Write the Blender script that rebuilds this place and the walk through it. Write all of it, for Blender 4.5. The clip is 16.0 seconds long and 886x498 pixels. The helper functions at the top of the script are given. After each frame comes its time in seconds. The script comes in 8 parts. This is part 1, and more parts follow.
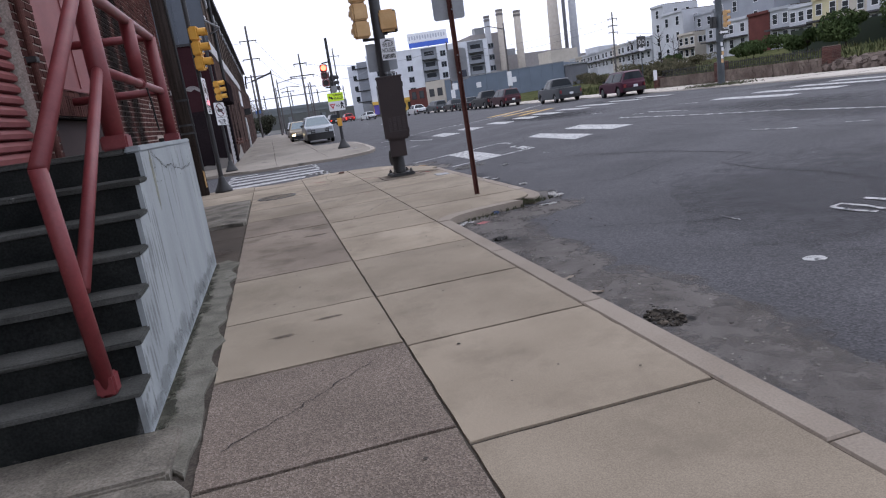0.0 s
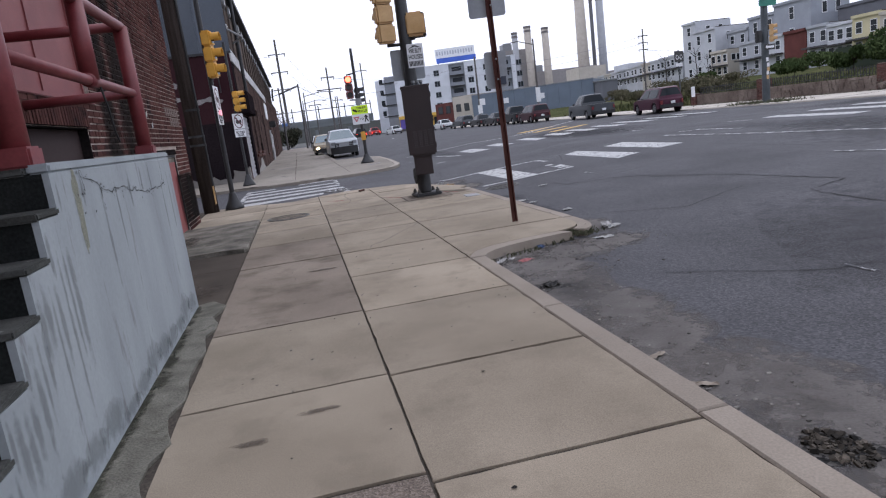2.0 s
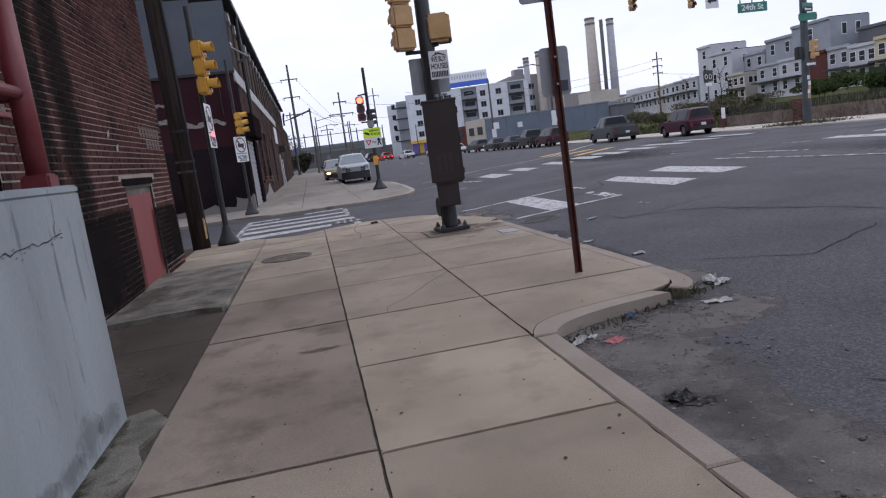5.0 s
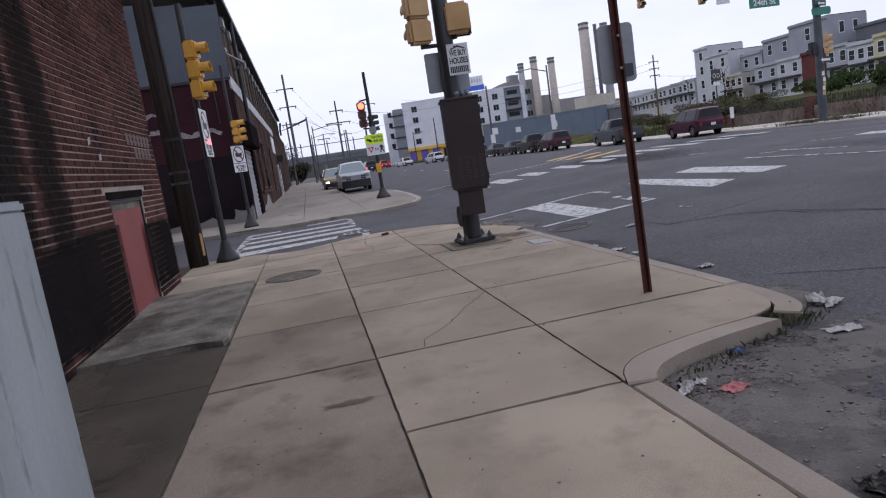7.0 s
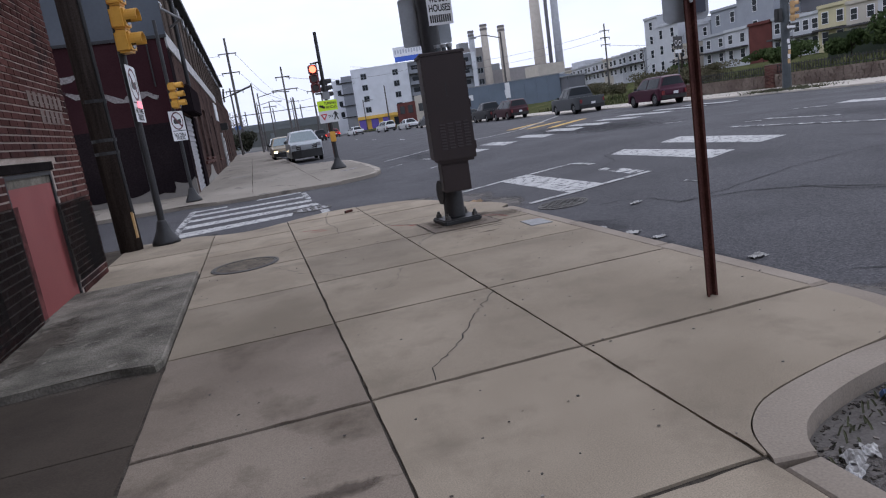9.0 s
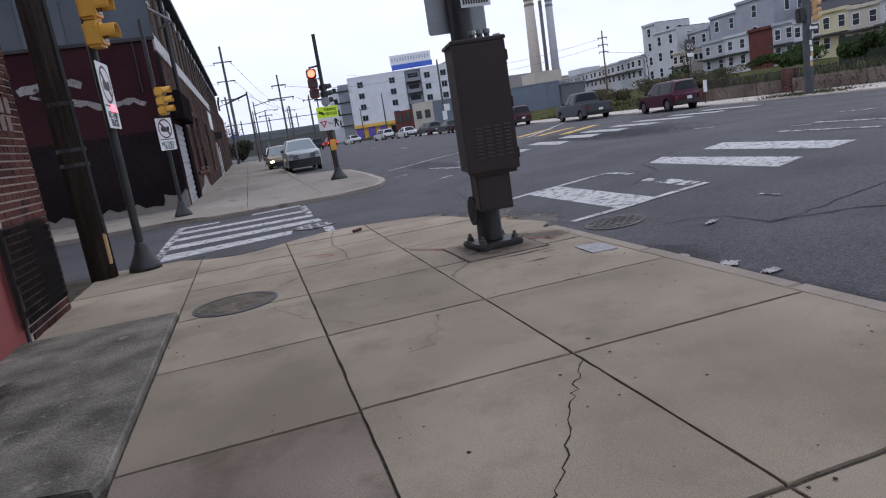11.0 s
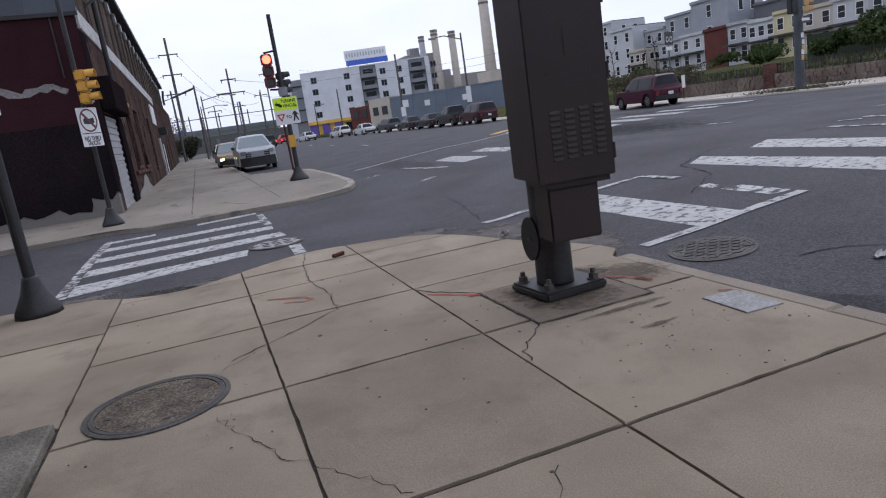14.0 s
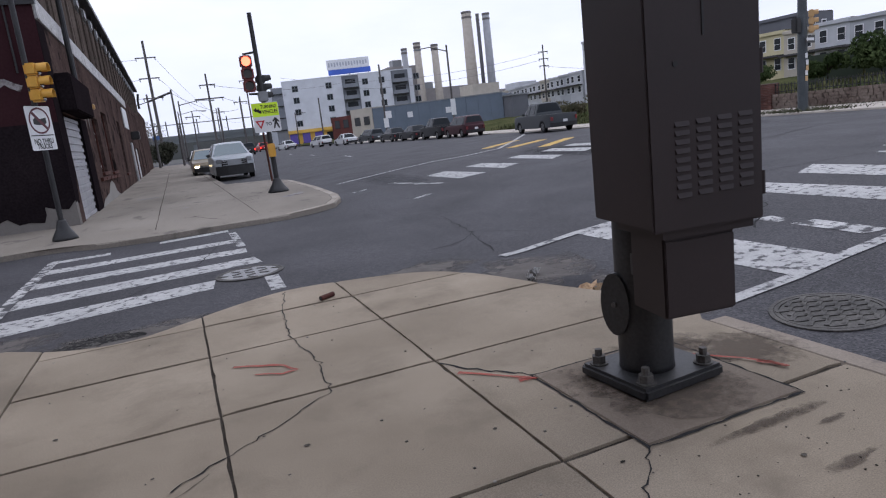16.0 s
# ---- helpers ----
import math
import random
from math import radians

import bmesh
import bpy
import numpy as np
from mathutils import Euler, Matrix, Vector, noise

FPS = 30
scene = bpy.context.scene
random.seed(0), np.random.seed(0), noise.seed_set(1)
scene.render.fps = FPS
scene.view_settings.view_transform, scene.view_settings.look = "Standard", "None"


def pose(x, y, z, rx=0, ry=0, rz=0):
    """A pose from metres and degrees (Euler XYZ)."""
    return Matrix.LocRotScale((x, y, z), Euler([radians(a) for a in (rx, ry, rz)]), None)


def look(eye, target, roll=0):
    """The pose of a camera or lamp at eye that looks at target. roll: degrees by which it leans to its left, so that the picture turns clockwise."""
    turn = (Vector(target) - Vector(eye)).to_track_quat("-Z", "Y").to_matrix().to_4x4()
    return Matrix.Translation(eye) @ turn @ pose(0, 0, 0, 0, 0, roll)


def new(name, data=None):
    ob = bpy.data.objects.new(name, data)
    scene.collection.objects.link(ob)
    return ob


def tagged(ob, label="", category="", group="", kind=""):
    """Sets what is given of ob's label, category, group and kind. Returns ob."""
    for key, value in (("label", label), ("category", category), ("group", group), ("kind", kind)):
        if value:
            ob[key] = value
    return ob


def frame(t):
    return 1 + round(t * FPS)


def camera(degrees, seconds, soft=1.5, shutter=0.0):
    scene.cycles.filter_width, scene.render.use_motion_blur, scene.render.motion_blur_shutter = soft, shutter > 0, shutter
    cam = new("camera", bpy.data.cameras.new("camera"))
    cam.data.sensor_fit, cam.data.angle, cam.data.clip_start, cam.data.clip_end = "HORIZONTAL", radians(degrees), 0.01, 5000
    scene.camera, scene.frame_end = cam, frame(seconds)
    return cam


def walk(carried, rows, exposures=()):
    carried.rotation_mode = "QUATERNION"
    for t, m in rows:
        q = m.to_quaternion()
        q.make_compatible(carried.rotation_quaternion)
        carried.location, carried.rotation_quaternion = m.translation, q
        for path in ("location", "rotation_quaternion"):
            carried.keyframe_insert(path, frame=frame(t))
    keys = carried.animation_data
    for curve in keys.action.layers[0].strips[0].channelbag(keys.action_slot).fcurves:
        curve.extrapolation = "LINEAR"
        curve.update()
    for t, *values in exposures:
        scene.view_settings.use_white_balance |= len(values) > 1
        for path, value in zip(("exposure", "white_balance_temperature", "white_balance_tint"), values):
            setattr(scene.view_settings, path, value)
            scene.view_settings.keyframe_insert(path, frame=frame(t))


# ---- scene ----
cam = camera(69.0, 16.0, soft=1.15)
PATH = [
    (0, (-0.583, -0.407, 1.468), (-0.135, 1.491, 1.026), -8.2),
    (0.5, (-0.566, -0.031, 1.44), (-0.075, 1.861, 1.016), -6.7),
    (1, (-0.442, 0.291, 1.438), (0.039, 2.184, 1.006), -8.5),
    (1.5, (-0.313, 0.623, 1.455), (0.094, 2.533, 1.025), -7.6),
    (2, (-0.308, 1.057, 1.428), (0.079, 2.98, 1.04), -7.4),
    (2.5, (-0.188, 1.409, 1.416), (0.199, 3.333, 1.029), -9.7),
    (3, (-0.109, 1.754, 1.434), (0.174, 3.697, 1.055), -9.0),
    (3.5, (-0.156, 2.148, 1.403), (0.189, 4.093, 1.091), -9.5),
    (4, (-0.127, 2.494, 1.405), (0.271, 4.426, 1.079), -9.4),
    (4.2, (-0.111, 2.635, 1.411), (0.288, 4.568, 1.085), -8.4),
    (6.3, (-0.209, 3.903, 1.401), (0.141, 5.851, 1.115), -7.5),
    (6.5, (-0.267, 3.978, 1.424), (0.119, 5.919, 1.134), -7.7),
    (7, (-0.271, 4.287, 1.399), (0.103, 6.23, 1.108), -8.7),
    (7.5, (-0.26, 4.601, 1.411), (0.141, 6.536, 1.101), -6.9),
    (8, (-0.366, 5.004, 1.402), (0.168, 6.902, 1.068), -7.2),
    (8.5, (-0.361, 5.327, 1.386), (0.175, 7.217, 1.014), -9.5),
    (9, (-0.343, 5.687, 1.406), (0.161, 7.58, 1.002), -8.5),
    (9.5, (-0.416, 6.093, 1.409), (0.081, 7.991, 1.018), -8.5),
    (9.7, (-0.409, 6.216, 1.409), (0.101, 8.112, 1.029), -9.1),
    (12, (-0.249, 8.127, 1.389), (0.293, 10.014, 1.008), -8.0),
    (12.5, (-0.281, 8.531, 1.387), (0.29, 10.413, 1.023), -8.2),
    (13, (-0.188, 8.943, 1.394), (0.365, 10.821, 0.983), -9.5),
    (13.5, (-0.199, 9.381, 1.361), (0.43, 11.237, 0.962), -7.3),
    (14, (-0.192, 9.759, 1.381), (0.456, 11.606, 0.973), -8.4),
    (14.5, (-0.099, 10.131, 1.392), (0.557, 11.977, 0.989), -8.7),
    (15, (-0.128, 10.557, 1.373), (0.574, 12.387, 0.976), -7.8),
    (15.5, (-0.088, 10.924, 1.377), (0.631, 12.751, 0.995), -7.7),
    (16, (0.009, 11.252, 1.396), (0.728, 13.079, 1.016), -6.7),
]
walk(cam, [(t, look(eye, aim, lean)) for t, eye, aim, lean in PATH],
     exposures=((0, 0.37, 6280, 14), (2, 0.34, 6280, 14), (4, 0.12, 6280, 15), (7, -0.02, 6260, 16.5), (9.5, 0.06, 6180, 13), (12.5, 0.0, 6200, 14), (16, 0.01, 6250, 14)))

# ---- world, sun, exposure ----
world = bpy.data.worlds.new("overcast")
scene.world = world
world.use_nodes = True
wn, wl = world.node_tree.nodes, world.node_tree.links
wn.clear()
sky = wn.new("ShaderNodeTexSky")
sky.sky_type = "NISHITA"
sky.sun_disc = False
sky.sun_elevation, sky.sun_rotation = radians(48), radians(-60)
sky.air_density, sky.dust_density, sky.ozone_density = 1.0, 4.0, 1.0
# an even cloud deck over the clear sky
cloud_co = wn.new("ShaderNodeTexCoord")
cloud_noise = wn.new("ShaderNodeTexNoise")
cloud_noise.inputs["Scale"].default_value = 2.2
cloud_noise.inputs["Detail"].default_value = 6
cloud_noise.inputs["Roughness"].default_value = 0.55
cloud_map = wn.new("ShaderNodeMapping")
cloud_map.inputs["Scale"].default_value = (1, 1, 3.2)
wl.new(cloud_co.outputs["Generated"], cloud_map.inputs["Vector"])
wl.new(cloud_map.outputs["Vector"], cloud_noise.inputs["Vector"])
cloud_ramp = wn.new("ShaderNodeValToRGB")
cloud_ramp.color_ramp.elements[0].position, cloud_ramp.color_ramp.elements[0].color = 0.30, (9.2, 9.9, 11.9, 1)
cloud_ramp.color_ramp.elements[1].position, cloud_ramp.color_ramp.elements[1].color = 0.70, (11.6, 11.9, 13.0, 1)
wl.new(cloud_noise.outputs["Fac"], cloud_ramp.inputs["Fac"])
sky_mix = wn.new("ShaderNodeMix")
sky_mix.data_type = "RGBA"
sky_mix.inputs["Factor"].default_value = 0.86
wl.new(sky.outputs["Color"], sky_mix.inputs["A"])
wl.new(cloud_ramp.outputs["Color"], sky_mix.inputs["B"])
bg = wn.new("ShaderNodeBackground")
bg.inputs["Strength"].default_value = 0.1
wl.new(sky_mix.outputs["Result"], bg.inputs["Color"])
wout = wn.new("ShaderNodeOutputWorld")
wl.new(bg.outputs["Background"], wout.inputs["Surface"])

sun_data = bpy.data.lights.new("sun", "SUN")
sun_data.energy, sun_data.angle, sun_data.color = 0.5, radians(35), (1.0, 0.96, 0.90)
sun = new("sun", sun_data)
sun.matrix_world = look((0, 0, 0), (-0.58, -0.34, -0.74))
scene.view_settings.exposure = 0.0

# ---- materials ----
def principled(name, color, rough=0.8, metal=0.0):
    m = bpy.data.materials.new(name)
    m.use_nodes = True
    b = m.node_tree.nodes["Principled BSDF"]
    b.inputs["Base Color"].default_value = (*color, 1)
    b.inputs["Roughness"].default_value = rough
    b.inputs["Metallic"].default_value = metal
    if rough >= 0.78:
        b.inputs["Specular IOR Level"].default_value = 0.18
    return m


def worn(name, a, b, rough=0.85, metal=0.0, scale=1.5, fine=60.0, bump=0.3, dist=0.004, spots=None, spot_scale=6.0, spot_at=0.62,
         vary=0.0, stretch=(1, 1, 1), grain=0.35, island=False, spot_soft=0.08):
    """Two tones in large drifts, a fine grain, dark or light spots, relief and a shift from piece to piece."""
    m = principled(name, a, rough, metal)
    n, l = m.node_tree.nodes, m.node_tree.links
    bsdf = n["Principled BSDF"]
    co = n.new("ShaderNodeNewGeometry")
    mp = n.new("ShaderNodeMapping")
    mp.inputs["Scale"].default_value = stretch
    l.new(co.outputs["Position"], mp.inputs["Vector"])
    big = n.new("ShaderNodeTexNoise")
    big.inputs["Scale"].default_value, big.inputs["Detail"].default_value = scale, 6
    small = n.new("ShaderNodeTexNoise")
    small.inputs["Scale"].default_value, small.inputs["Detail"].default_value = fine, 4
    l.new(mp.outputs["Vector"], big.inputs["Vector"])
    l.new(co.outputs["Position"], small.inputs["Vector"])
    ramp = n.new("ShaderNodeValToRGB")
    ramp.color_ramp.elements[0].position, ramp.color_ramp.elements[0].color = 0.33, (*a, 1)
    ramp.color_ramp.elements[1].position, ramp.color_ramp.elements[1].color = 0.67, (*b, 1)
    l.new(big.outputs["Fac"], ramp.inputs["Fac"])
    g = n.new("ShaderNodeMapRange")
    g.inputs["From Min"].default_value, g.inputs["From Max"].default_value = 0.25, 0.75
    g.inputs["To Min"].default_value, g.inputs["To Max"].default_value = 1 - grain, 1 + grain
    l.new(small.outputs["Fac"], g.inputs["Value"])
    hsv = n.new("ShaderNodeHueSaturation")
    l.new(ramp.outputs["Color"], hsv.inputs["Color"])
    value = g.outputs["Result"]
    if vary:
        if island:
            src = co.outputs["Random Per Island"]
        else:
            oi = n.new("ShaderNodeObjectInfo")
            src = oi.outputs["Random"]
        r = n.new("ShaderNodeMapRange")
        r.inputs["To Min"].default_value, r.inputs["To Max"].default_value = 1 - vary, 1 + vary
        l.new(src, r.inputs["Value"])
        mul = n.new("ShaderNodeMath")
        mul.operation = "MULTIPLY"
        l.new(value, mul.inputs[0])
        l.new(r.outputs["Result"], mul.inputs[1])
        value = mul.outputs["Value"]
    l.new(value, hsv.inputs["Value"])
    out = hsv.outputs["Color"]
    if spots:
        sp = n.new("ShaderNodeTexNoise")
        sp.inputs["Scale"].default_value, sp.inputs["Detail"].default_value, sp.inputs["Roughness"].default_value = spot_scale, 8, 0.65
        l.new(mp.outputs["Vector"], sp.inputs["Vector"])
        sr = n.new("ShaderNodeMapRange")
        sr.inputs["From Min"].default_value, sr.inputs["From Max"].default_value = spot_at, spot_at + spot_soft
        l.new(sp.outputs["Fac"], sr.inputs["Value"])
        mx = n.new("ShaderNodeMix")
        mx.data_type = "RGBA"
        l.new(sr.outputs["Result"], mx.inputs["Factor"])
        l.new(out, mx.inputs["A"])
        mx.inputs["B"].default_value = (*spots, 1)
        out = mx.outputs["Result"]
    l.new(out, bsdf.inputs["Base Color"])
    if bump:
        bp = n.new("ShaderNodeBump")
        bp.inputs["Strength"].default_value, bp.inputs["Distance"].default_value = bump, dist
        l.new(small.outputs["Fac"], bp.inputs["Height"])
        l.new(bp.outputs["Normal"], bsdf.inputs["Normal"])
    return m


def speckled(name, tones, scale, rough=0.9, bump=0.6, dist=0.004, drift=0.2, drift_scale=0.5):
    """Small stones set in a ground: cells of several tones with a raised relief, and slow drifts of brightness."""
    m = principled(name, tones[0], rough)
    n, l = m.node_tree.nodes, m.node_tree.links
    bsdf = n["Principled BSDF"]
    co = n.new("ShaderNodeNewGeometry")
    v = n.new("ShaderNodeTexVoronoi")
    v.inputs["Scale"].default_value = scale
    l.new(co.outputs["Position"], v.inputs["Vector"])
    bw = n.new("ShaderNodeSeparateColor")
    l.new(v.outputs["Color"], bw.inputs["Color"])
    ramp = n.new("ShaderNodeValToRGB")
    ramp.color_ramp.interpolation = "CONSTANT"
    els = ramp.color_ramp.elements
    els[0].color = (*tones[0], 1)
    els[1].position, els[1].color = 1 / len(tones), (*tones[1], 1)
    for k in range(2, len(tones)):
        e = els.new(k / len(tones))
        e.color = (*tones[k], 1)
    l.new(bw.outputs["Red"], ramp.inputs["Fac"])
    big = n.new("ShaderNodeTexNoise")
    big.inputs["Scale"].default_value, big.inputs["Detail"].default_value = drift_scale, 7
    l.new(co.outputs["Position"], big.inputs["Vector"])
    r = n.new("ShaderNodeMapRange")
    r.inputs["From Min"].default_value, r.inputs["From Max"].default_value = 0.3, 0.7
    r.inputs["To Min"].default_value, r.inputs["To Max"].default_value = 1 - drift, 1 + drift
    l.new(big.outputs["Fac"], r.inputs["Value"])
    hsv = n.new("ShaderNodeHueSaturation")
    l.new(ramp.outputs["Color"], hsv.inputs["Color"])
    l.new(r.outputs["Result"], hsv.inputs["Value"])
    l.new(hsv.outputs["Color"], bsdf.inputs["Base Color"])
    bp = n.new("ShaderNodeBump")
    bp.inputs["Strength"].default_value, bp.inputs["Distance"].default_value = bump, dist
    l.new(v.outputs["Distance"], bp.inputs["Height"])
    l.new(bp.outputs["Normal"], bsdf.inputs["Normal"])
    return m


def soft_stain(name, a, b, strength=0.85, scale=9.0, tight=0.55, upright=False):
    """A stain that thins out towards the rim of its own patch, in uneven flecks."""
    m = worn(name, a, b, 0.95, scale=6, fine=70, bump=0.3, grain=0.25)
    n, l = m.node_tree.nodes, m.node_tree.links
    co = n.new("ShaderNodeTexCoord")
    mp = n.new("ShaderNodeMapping")
    mp.inputs["Location"].default_value = (0, -1, -1) if upright else (-1, -1, 0)
    mp.inputs["Scale"].default_value = (0, 2, 2) if upright else (2, 2, 0)
    l.new(co.outputs["Generated"], mp.inputs["Vector"])
    ln = n.new("ShaderNodeVectorMath")
    ln.operation = "LENGTH"
    l.new(mp.outputs["Vector"], ln.inputs[0])
    geo = n.new("ShaderNodeNewGeometry")
    ns = n.new("ShaderNodeTexNoise")
    ns.inputs["Scale"].default_value, ns.inputs["Detail"].default_value, ns.inputs["Roughness"].default_value = scale, 8, 0.7
    l.new(geo.outputs["Position"], ns.inputs["Vector"])
    sub = n.new("ShaderNodeMath")
    sub.operation = "SUBTRACT"
    l.new(ns.outputs["Fac"], sub.inputs[0])
    half = n.new("ShaderNodeMath")
    half.operation = "MULTIPLY"
    half.inputs[1].default_value = tight
    l.new(ln.outputs["Value"], half.inputs[0])
    l.new(half.outputs["Value"], sub.inputs[1])
    mr = n.new("ShaderNodeMapRange")
    mr.inputs["From Min"].default_value, mr.inputs["From Max"].default_value = 0.0, 0.28
    mr.inputs["To Max"].default_value = strength
    l.new(sub.outputs["Value"], mr.inputs["Value"])
    tr = n.new("ShaderNodeBsdfTransparent")
    mix = n.new("ShaderNodeMixShader")
    l.new(mr.outputs["Result"], mix.inputs["Fac"])
    l.new(tr.outputs["BSDF"], mix.inputs[1])
    l.new(n["Principled BSDF"].outputs["BSDF"], mix.inputs[2])
    l.new(mix.outputs["Shader"], n["Material Output"].inputs["Surface"])
    return m


def glowing(name, color, strength):
    m = principled(name, color, 0.3)
    b = m.node_tree.nodes["Principled BSDF"]
    b.inputs["Emission Color"].default_value = (*color, 1)
    b.inputs["Emission Strength"].default_value = strength
    return m


M = {}
M["concrete"] = worn("pavement concrete", (0.240, 0.200, 0.150), (0.342, 0.289, 0.222), 0.9, scale=0.8, fine=170, bump=0.35, dist=0.002,
                     spots=(0.196, 0.164, 0.124), spot_scale=1.9, spot_at=0.50, vary=0.13, grain=0.26, spot_soft=0.26)
M["concrete_old"] = worn("rough old concrete", (0.082, 0.076, 0.062), (0.225, 0.206, 0.174), 0.95, scale=2.6, fine=60, bump=0.9, dist=0.01,
                         spots=(0.255, 0.235, 0.20), spot_scale=6, spot_at=0.60, grain=0.32)
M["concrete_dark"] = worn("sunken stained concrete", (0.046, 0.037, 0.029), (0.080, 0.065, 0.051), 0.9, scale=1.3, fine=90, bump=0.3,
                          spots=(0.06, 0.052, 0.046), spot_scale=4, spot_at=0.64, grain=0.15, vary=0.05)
M["concrete_grey"] = worn("grey step concrete", (0.048, 0.050, 0.047), (0.088, 0.09, 0.085), 0.9, scale=3, fine=80, bump=0.5, dist=0.004,
                          spots=(0.22, 0.22, 0.21), spot_scale=9, spot_at=0.64, grain=0.25)
# risers take a much darker tone than the treads
M["riser"] = worn("dark step riser", (0.011, 0.0125, 0.0125), (0.026, 0.028, 0.027), 0.85, scale=3, fine=70, bump=0.5, spots=(0.07, 0.07, 0.065),
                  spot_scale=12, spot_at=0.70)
M["cement"] = worn("pale broken cement", (0.105, 0.100, 0.080), (0.19, 0.18, 0.152), 0.95, scale=5, fine=70, bump=0.9, dist=0.01, spots=(0.095, 0.092, 0.07), spot_scale=6, spot_at=0.6, grain=0.25)
M["kerb"] = worn("kerb concrete", (0.245, 0.207, 0.168), (0.305, 0.262, 0.217), 0.9, scale=1.6, fine=90, bump=0.4, dist=0.003,
                 spots=(0.20, 0.175, 0.15), spot_scale=6, spot_at=0.62, vary=0.06, grain=0.15)
M["aggregate"] = speckled("exposed aggregate paving", [(0.135, 0.109, 0.089), (0.186, 0.15, 0.124), (0.24, 0.198, 0.166), (0.16, 0.131, 0.108)], 120, 0.9, 0.7, 0.005, 0.15, 1.2)
M["asphalt"] = speckled("worn asphalt", [(0.040, 0.0395, 0.0445), (0.056, 0.055, 0.061), (0.072, 0.0705, 0.077), (0.046, 0.0455, 0.051), (0.062, 0.061, 0.067), (0.086, 0.0845, 0.091)], 70, 0.8, 0.45, 0.005, 0.26, 0.6)
M["asphalt_dusty"] = speckled("dusty gutter asphalt", [(0.094, 0.088, 0.083), (0.126, 0.119, 0.112), (0.16, 0.151, 0.142), (0.106, 0.1, 0.094)], 80, 0.95, 0.6, 0.004, 0.3, 1.4)
M["tar"] = worn("dark crack", (0.018, 0.018, 0.019), (0.03, 0.03, 0.03), 0.9, scale=6, fine=50)
M["joint"] = worn("soil-filled joint", (0.06, 0.052, 0.045), (0.10, 0.088, 0.075), 1.0, scale=5, fine=60)
M["hole"] = speckled("broken pothole gravel", [(0.018, 0.018, 0.018), (0.04, 0.038, 0.036), (0.085, 0.08, 0.074), (0.026, 0.025, 0.024)], 40, 0.95, 1.0, 0.015, 0.3, 3)
M["paint_white"] = worn("worn white road paint", (0.40, 0.40, 0.398), (0.50, 0.50, 0.492), 0.8, scale=3, fine=80, bump=0.3, spots=(0.10, 0.10, 0.105),
                        spot_scale=10, spot_at=0.525, grain=0.2)
M["paint_worn"] = worn("nearly gone white road paint", (0.40, 0.40, 0.40), (0.55, 0.55, 0.54), 0.85, scale=3, fine=80, bump=0.3, spots=(0.085, 0.085, 0.09),
                       spot_scale=7, spot_at=0.46, grain=0.15)
M["paint_yellow"] = worn("worn yellow road paint", (0.55, 0.36, 0.10), (0.62, 0.42, 0.15), 0.85, scale=2, fine=70, spots=(0.12, 0.11, 0.10), spot_scale=6, spot_at=0.58)
M["brick"] = worn("dark red brick", (0.056, 0.029, 0.027), (0.105, 0.050, 0.044), 0.92, scale=1.0, fine=90, bump=0.5, dist=0.003,
                  spots=(0.028, 0.021, 0.0215), spot_scale=1.4, spot_at=0.56, vary=0.24, grain=0.25)
M["brick_mass"] = worn("dark red brickwork", (0.056, 0.029, 0.027), (0.105, 0.050, 0.044), 0.92, scale=1.0, fine=90, bump=0.5, dist=0.003,
                       spots=(0.028, 0.021, 0.0215), spot_scale=1.4, spot_at=0.56, vary=0.24, grain=0.25, island=True)
M["mortar"] = worn("grey-tan mortar", (0.31, 0.255, 0.225), (0.42, 0.36, 0.32), 0.95, scale=1.5, fine=70, bump=0.5, spots=(0.075, 0.06, 0.055), spot_scale=1.3, spot_at=0.60)
# near-black tone for the reveal lining, backings and lintel
M["brick_black"] = worn("near-black brick", (0.010, 0.009, 0.009), (0.020, 0.017, 0.017), 0.95, scale=3, fine=40, bump=0.6)
M["red_paint"] = worn("dull red painted steel", (0.150, 0.032, 0.033), (0.19, 0.048, 0.047), 0.62, scale=2.5, fine=60, bump=0.12, spots=(0.15, 0.045, 0.04),
                      spot_scale=5, spot_at=0.66, grain=0.10)
M["rail_paint"] = worn("chipped dark red rail paint", (0.13, 0.018, 0.022), (0.175, 0.032, 0.035), 0.5, scale=6, fine=60, bump=0.3, dist=0.002,
                       spots=(0.10, 0.035, 0.03), spot_scale=14, spot_at=0.66, grain=0.12)
M["door_paint"] = worn("faded red door paint", (0.20, 0.040, 0.038), (0.24, 0.056, 0.052), 0.6, scale=2, fine=40, bump=0.1, spots=(0.15, 0.04, 0.037),
                       spot_scale=4, spot_at=0.66, grain=0.06, stretch=(1, 1, 0.4))
M["white_wall"] = worn("streaked white wall paint", (0.222, 0.248, 0.260), (0.285, 0.315, 0.326), 0.75, scale=1.2, fine=50, bump=0.25, dist=0.003,
                       spots=(0.17, 0.178, 0.185), spot_scale=3.2, spot_at=0.60, stretch=(1, 2.6, 0.45), grain=0.06)
M["maroon"] = worn("dark maroon wall paint", (0.032, 0.014, 0.017), (0.045, 0.021, 0.024), 0.8, scale=0.5, fine=20, bump=0.2, grain=0.12)
M["maroon_black"] = worn("black-brown wall paint", (0.014, 0.011, 0.013), (0.022, 0.017, 0.019), 0.8, scale=0.5, fine=20, bump=0.2)
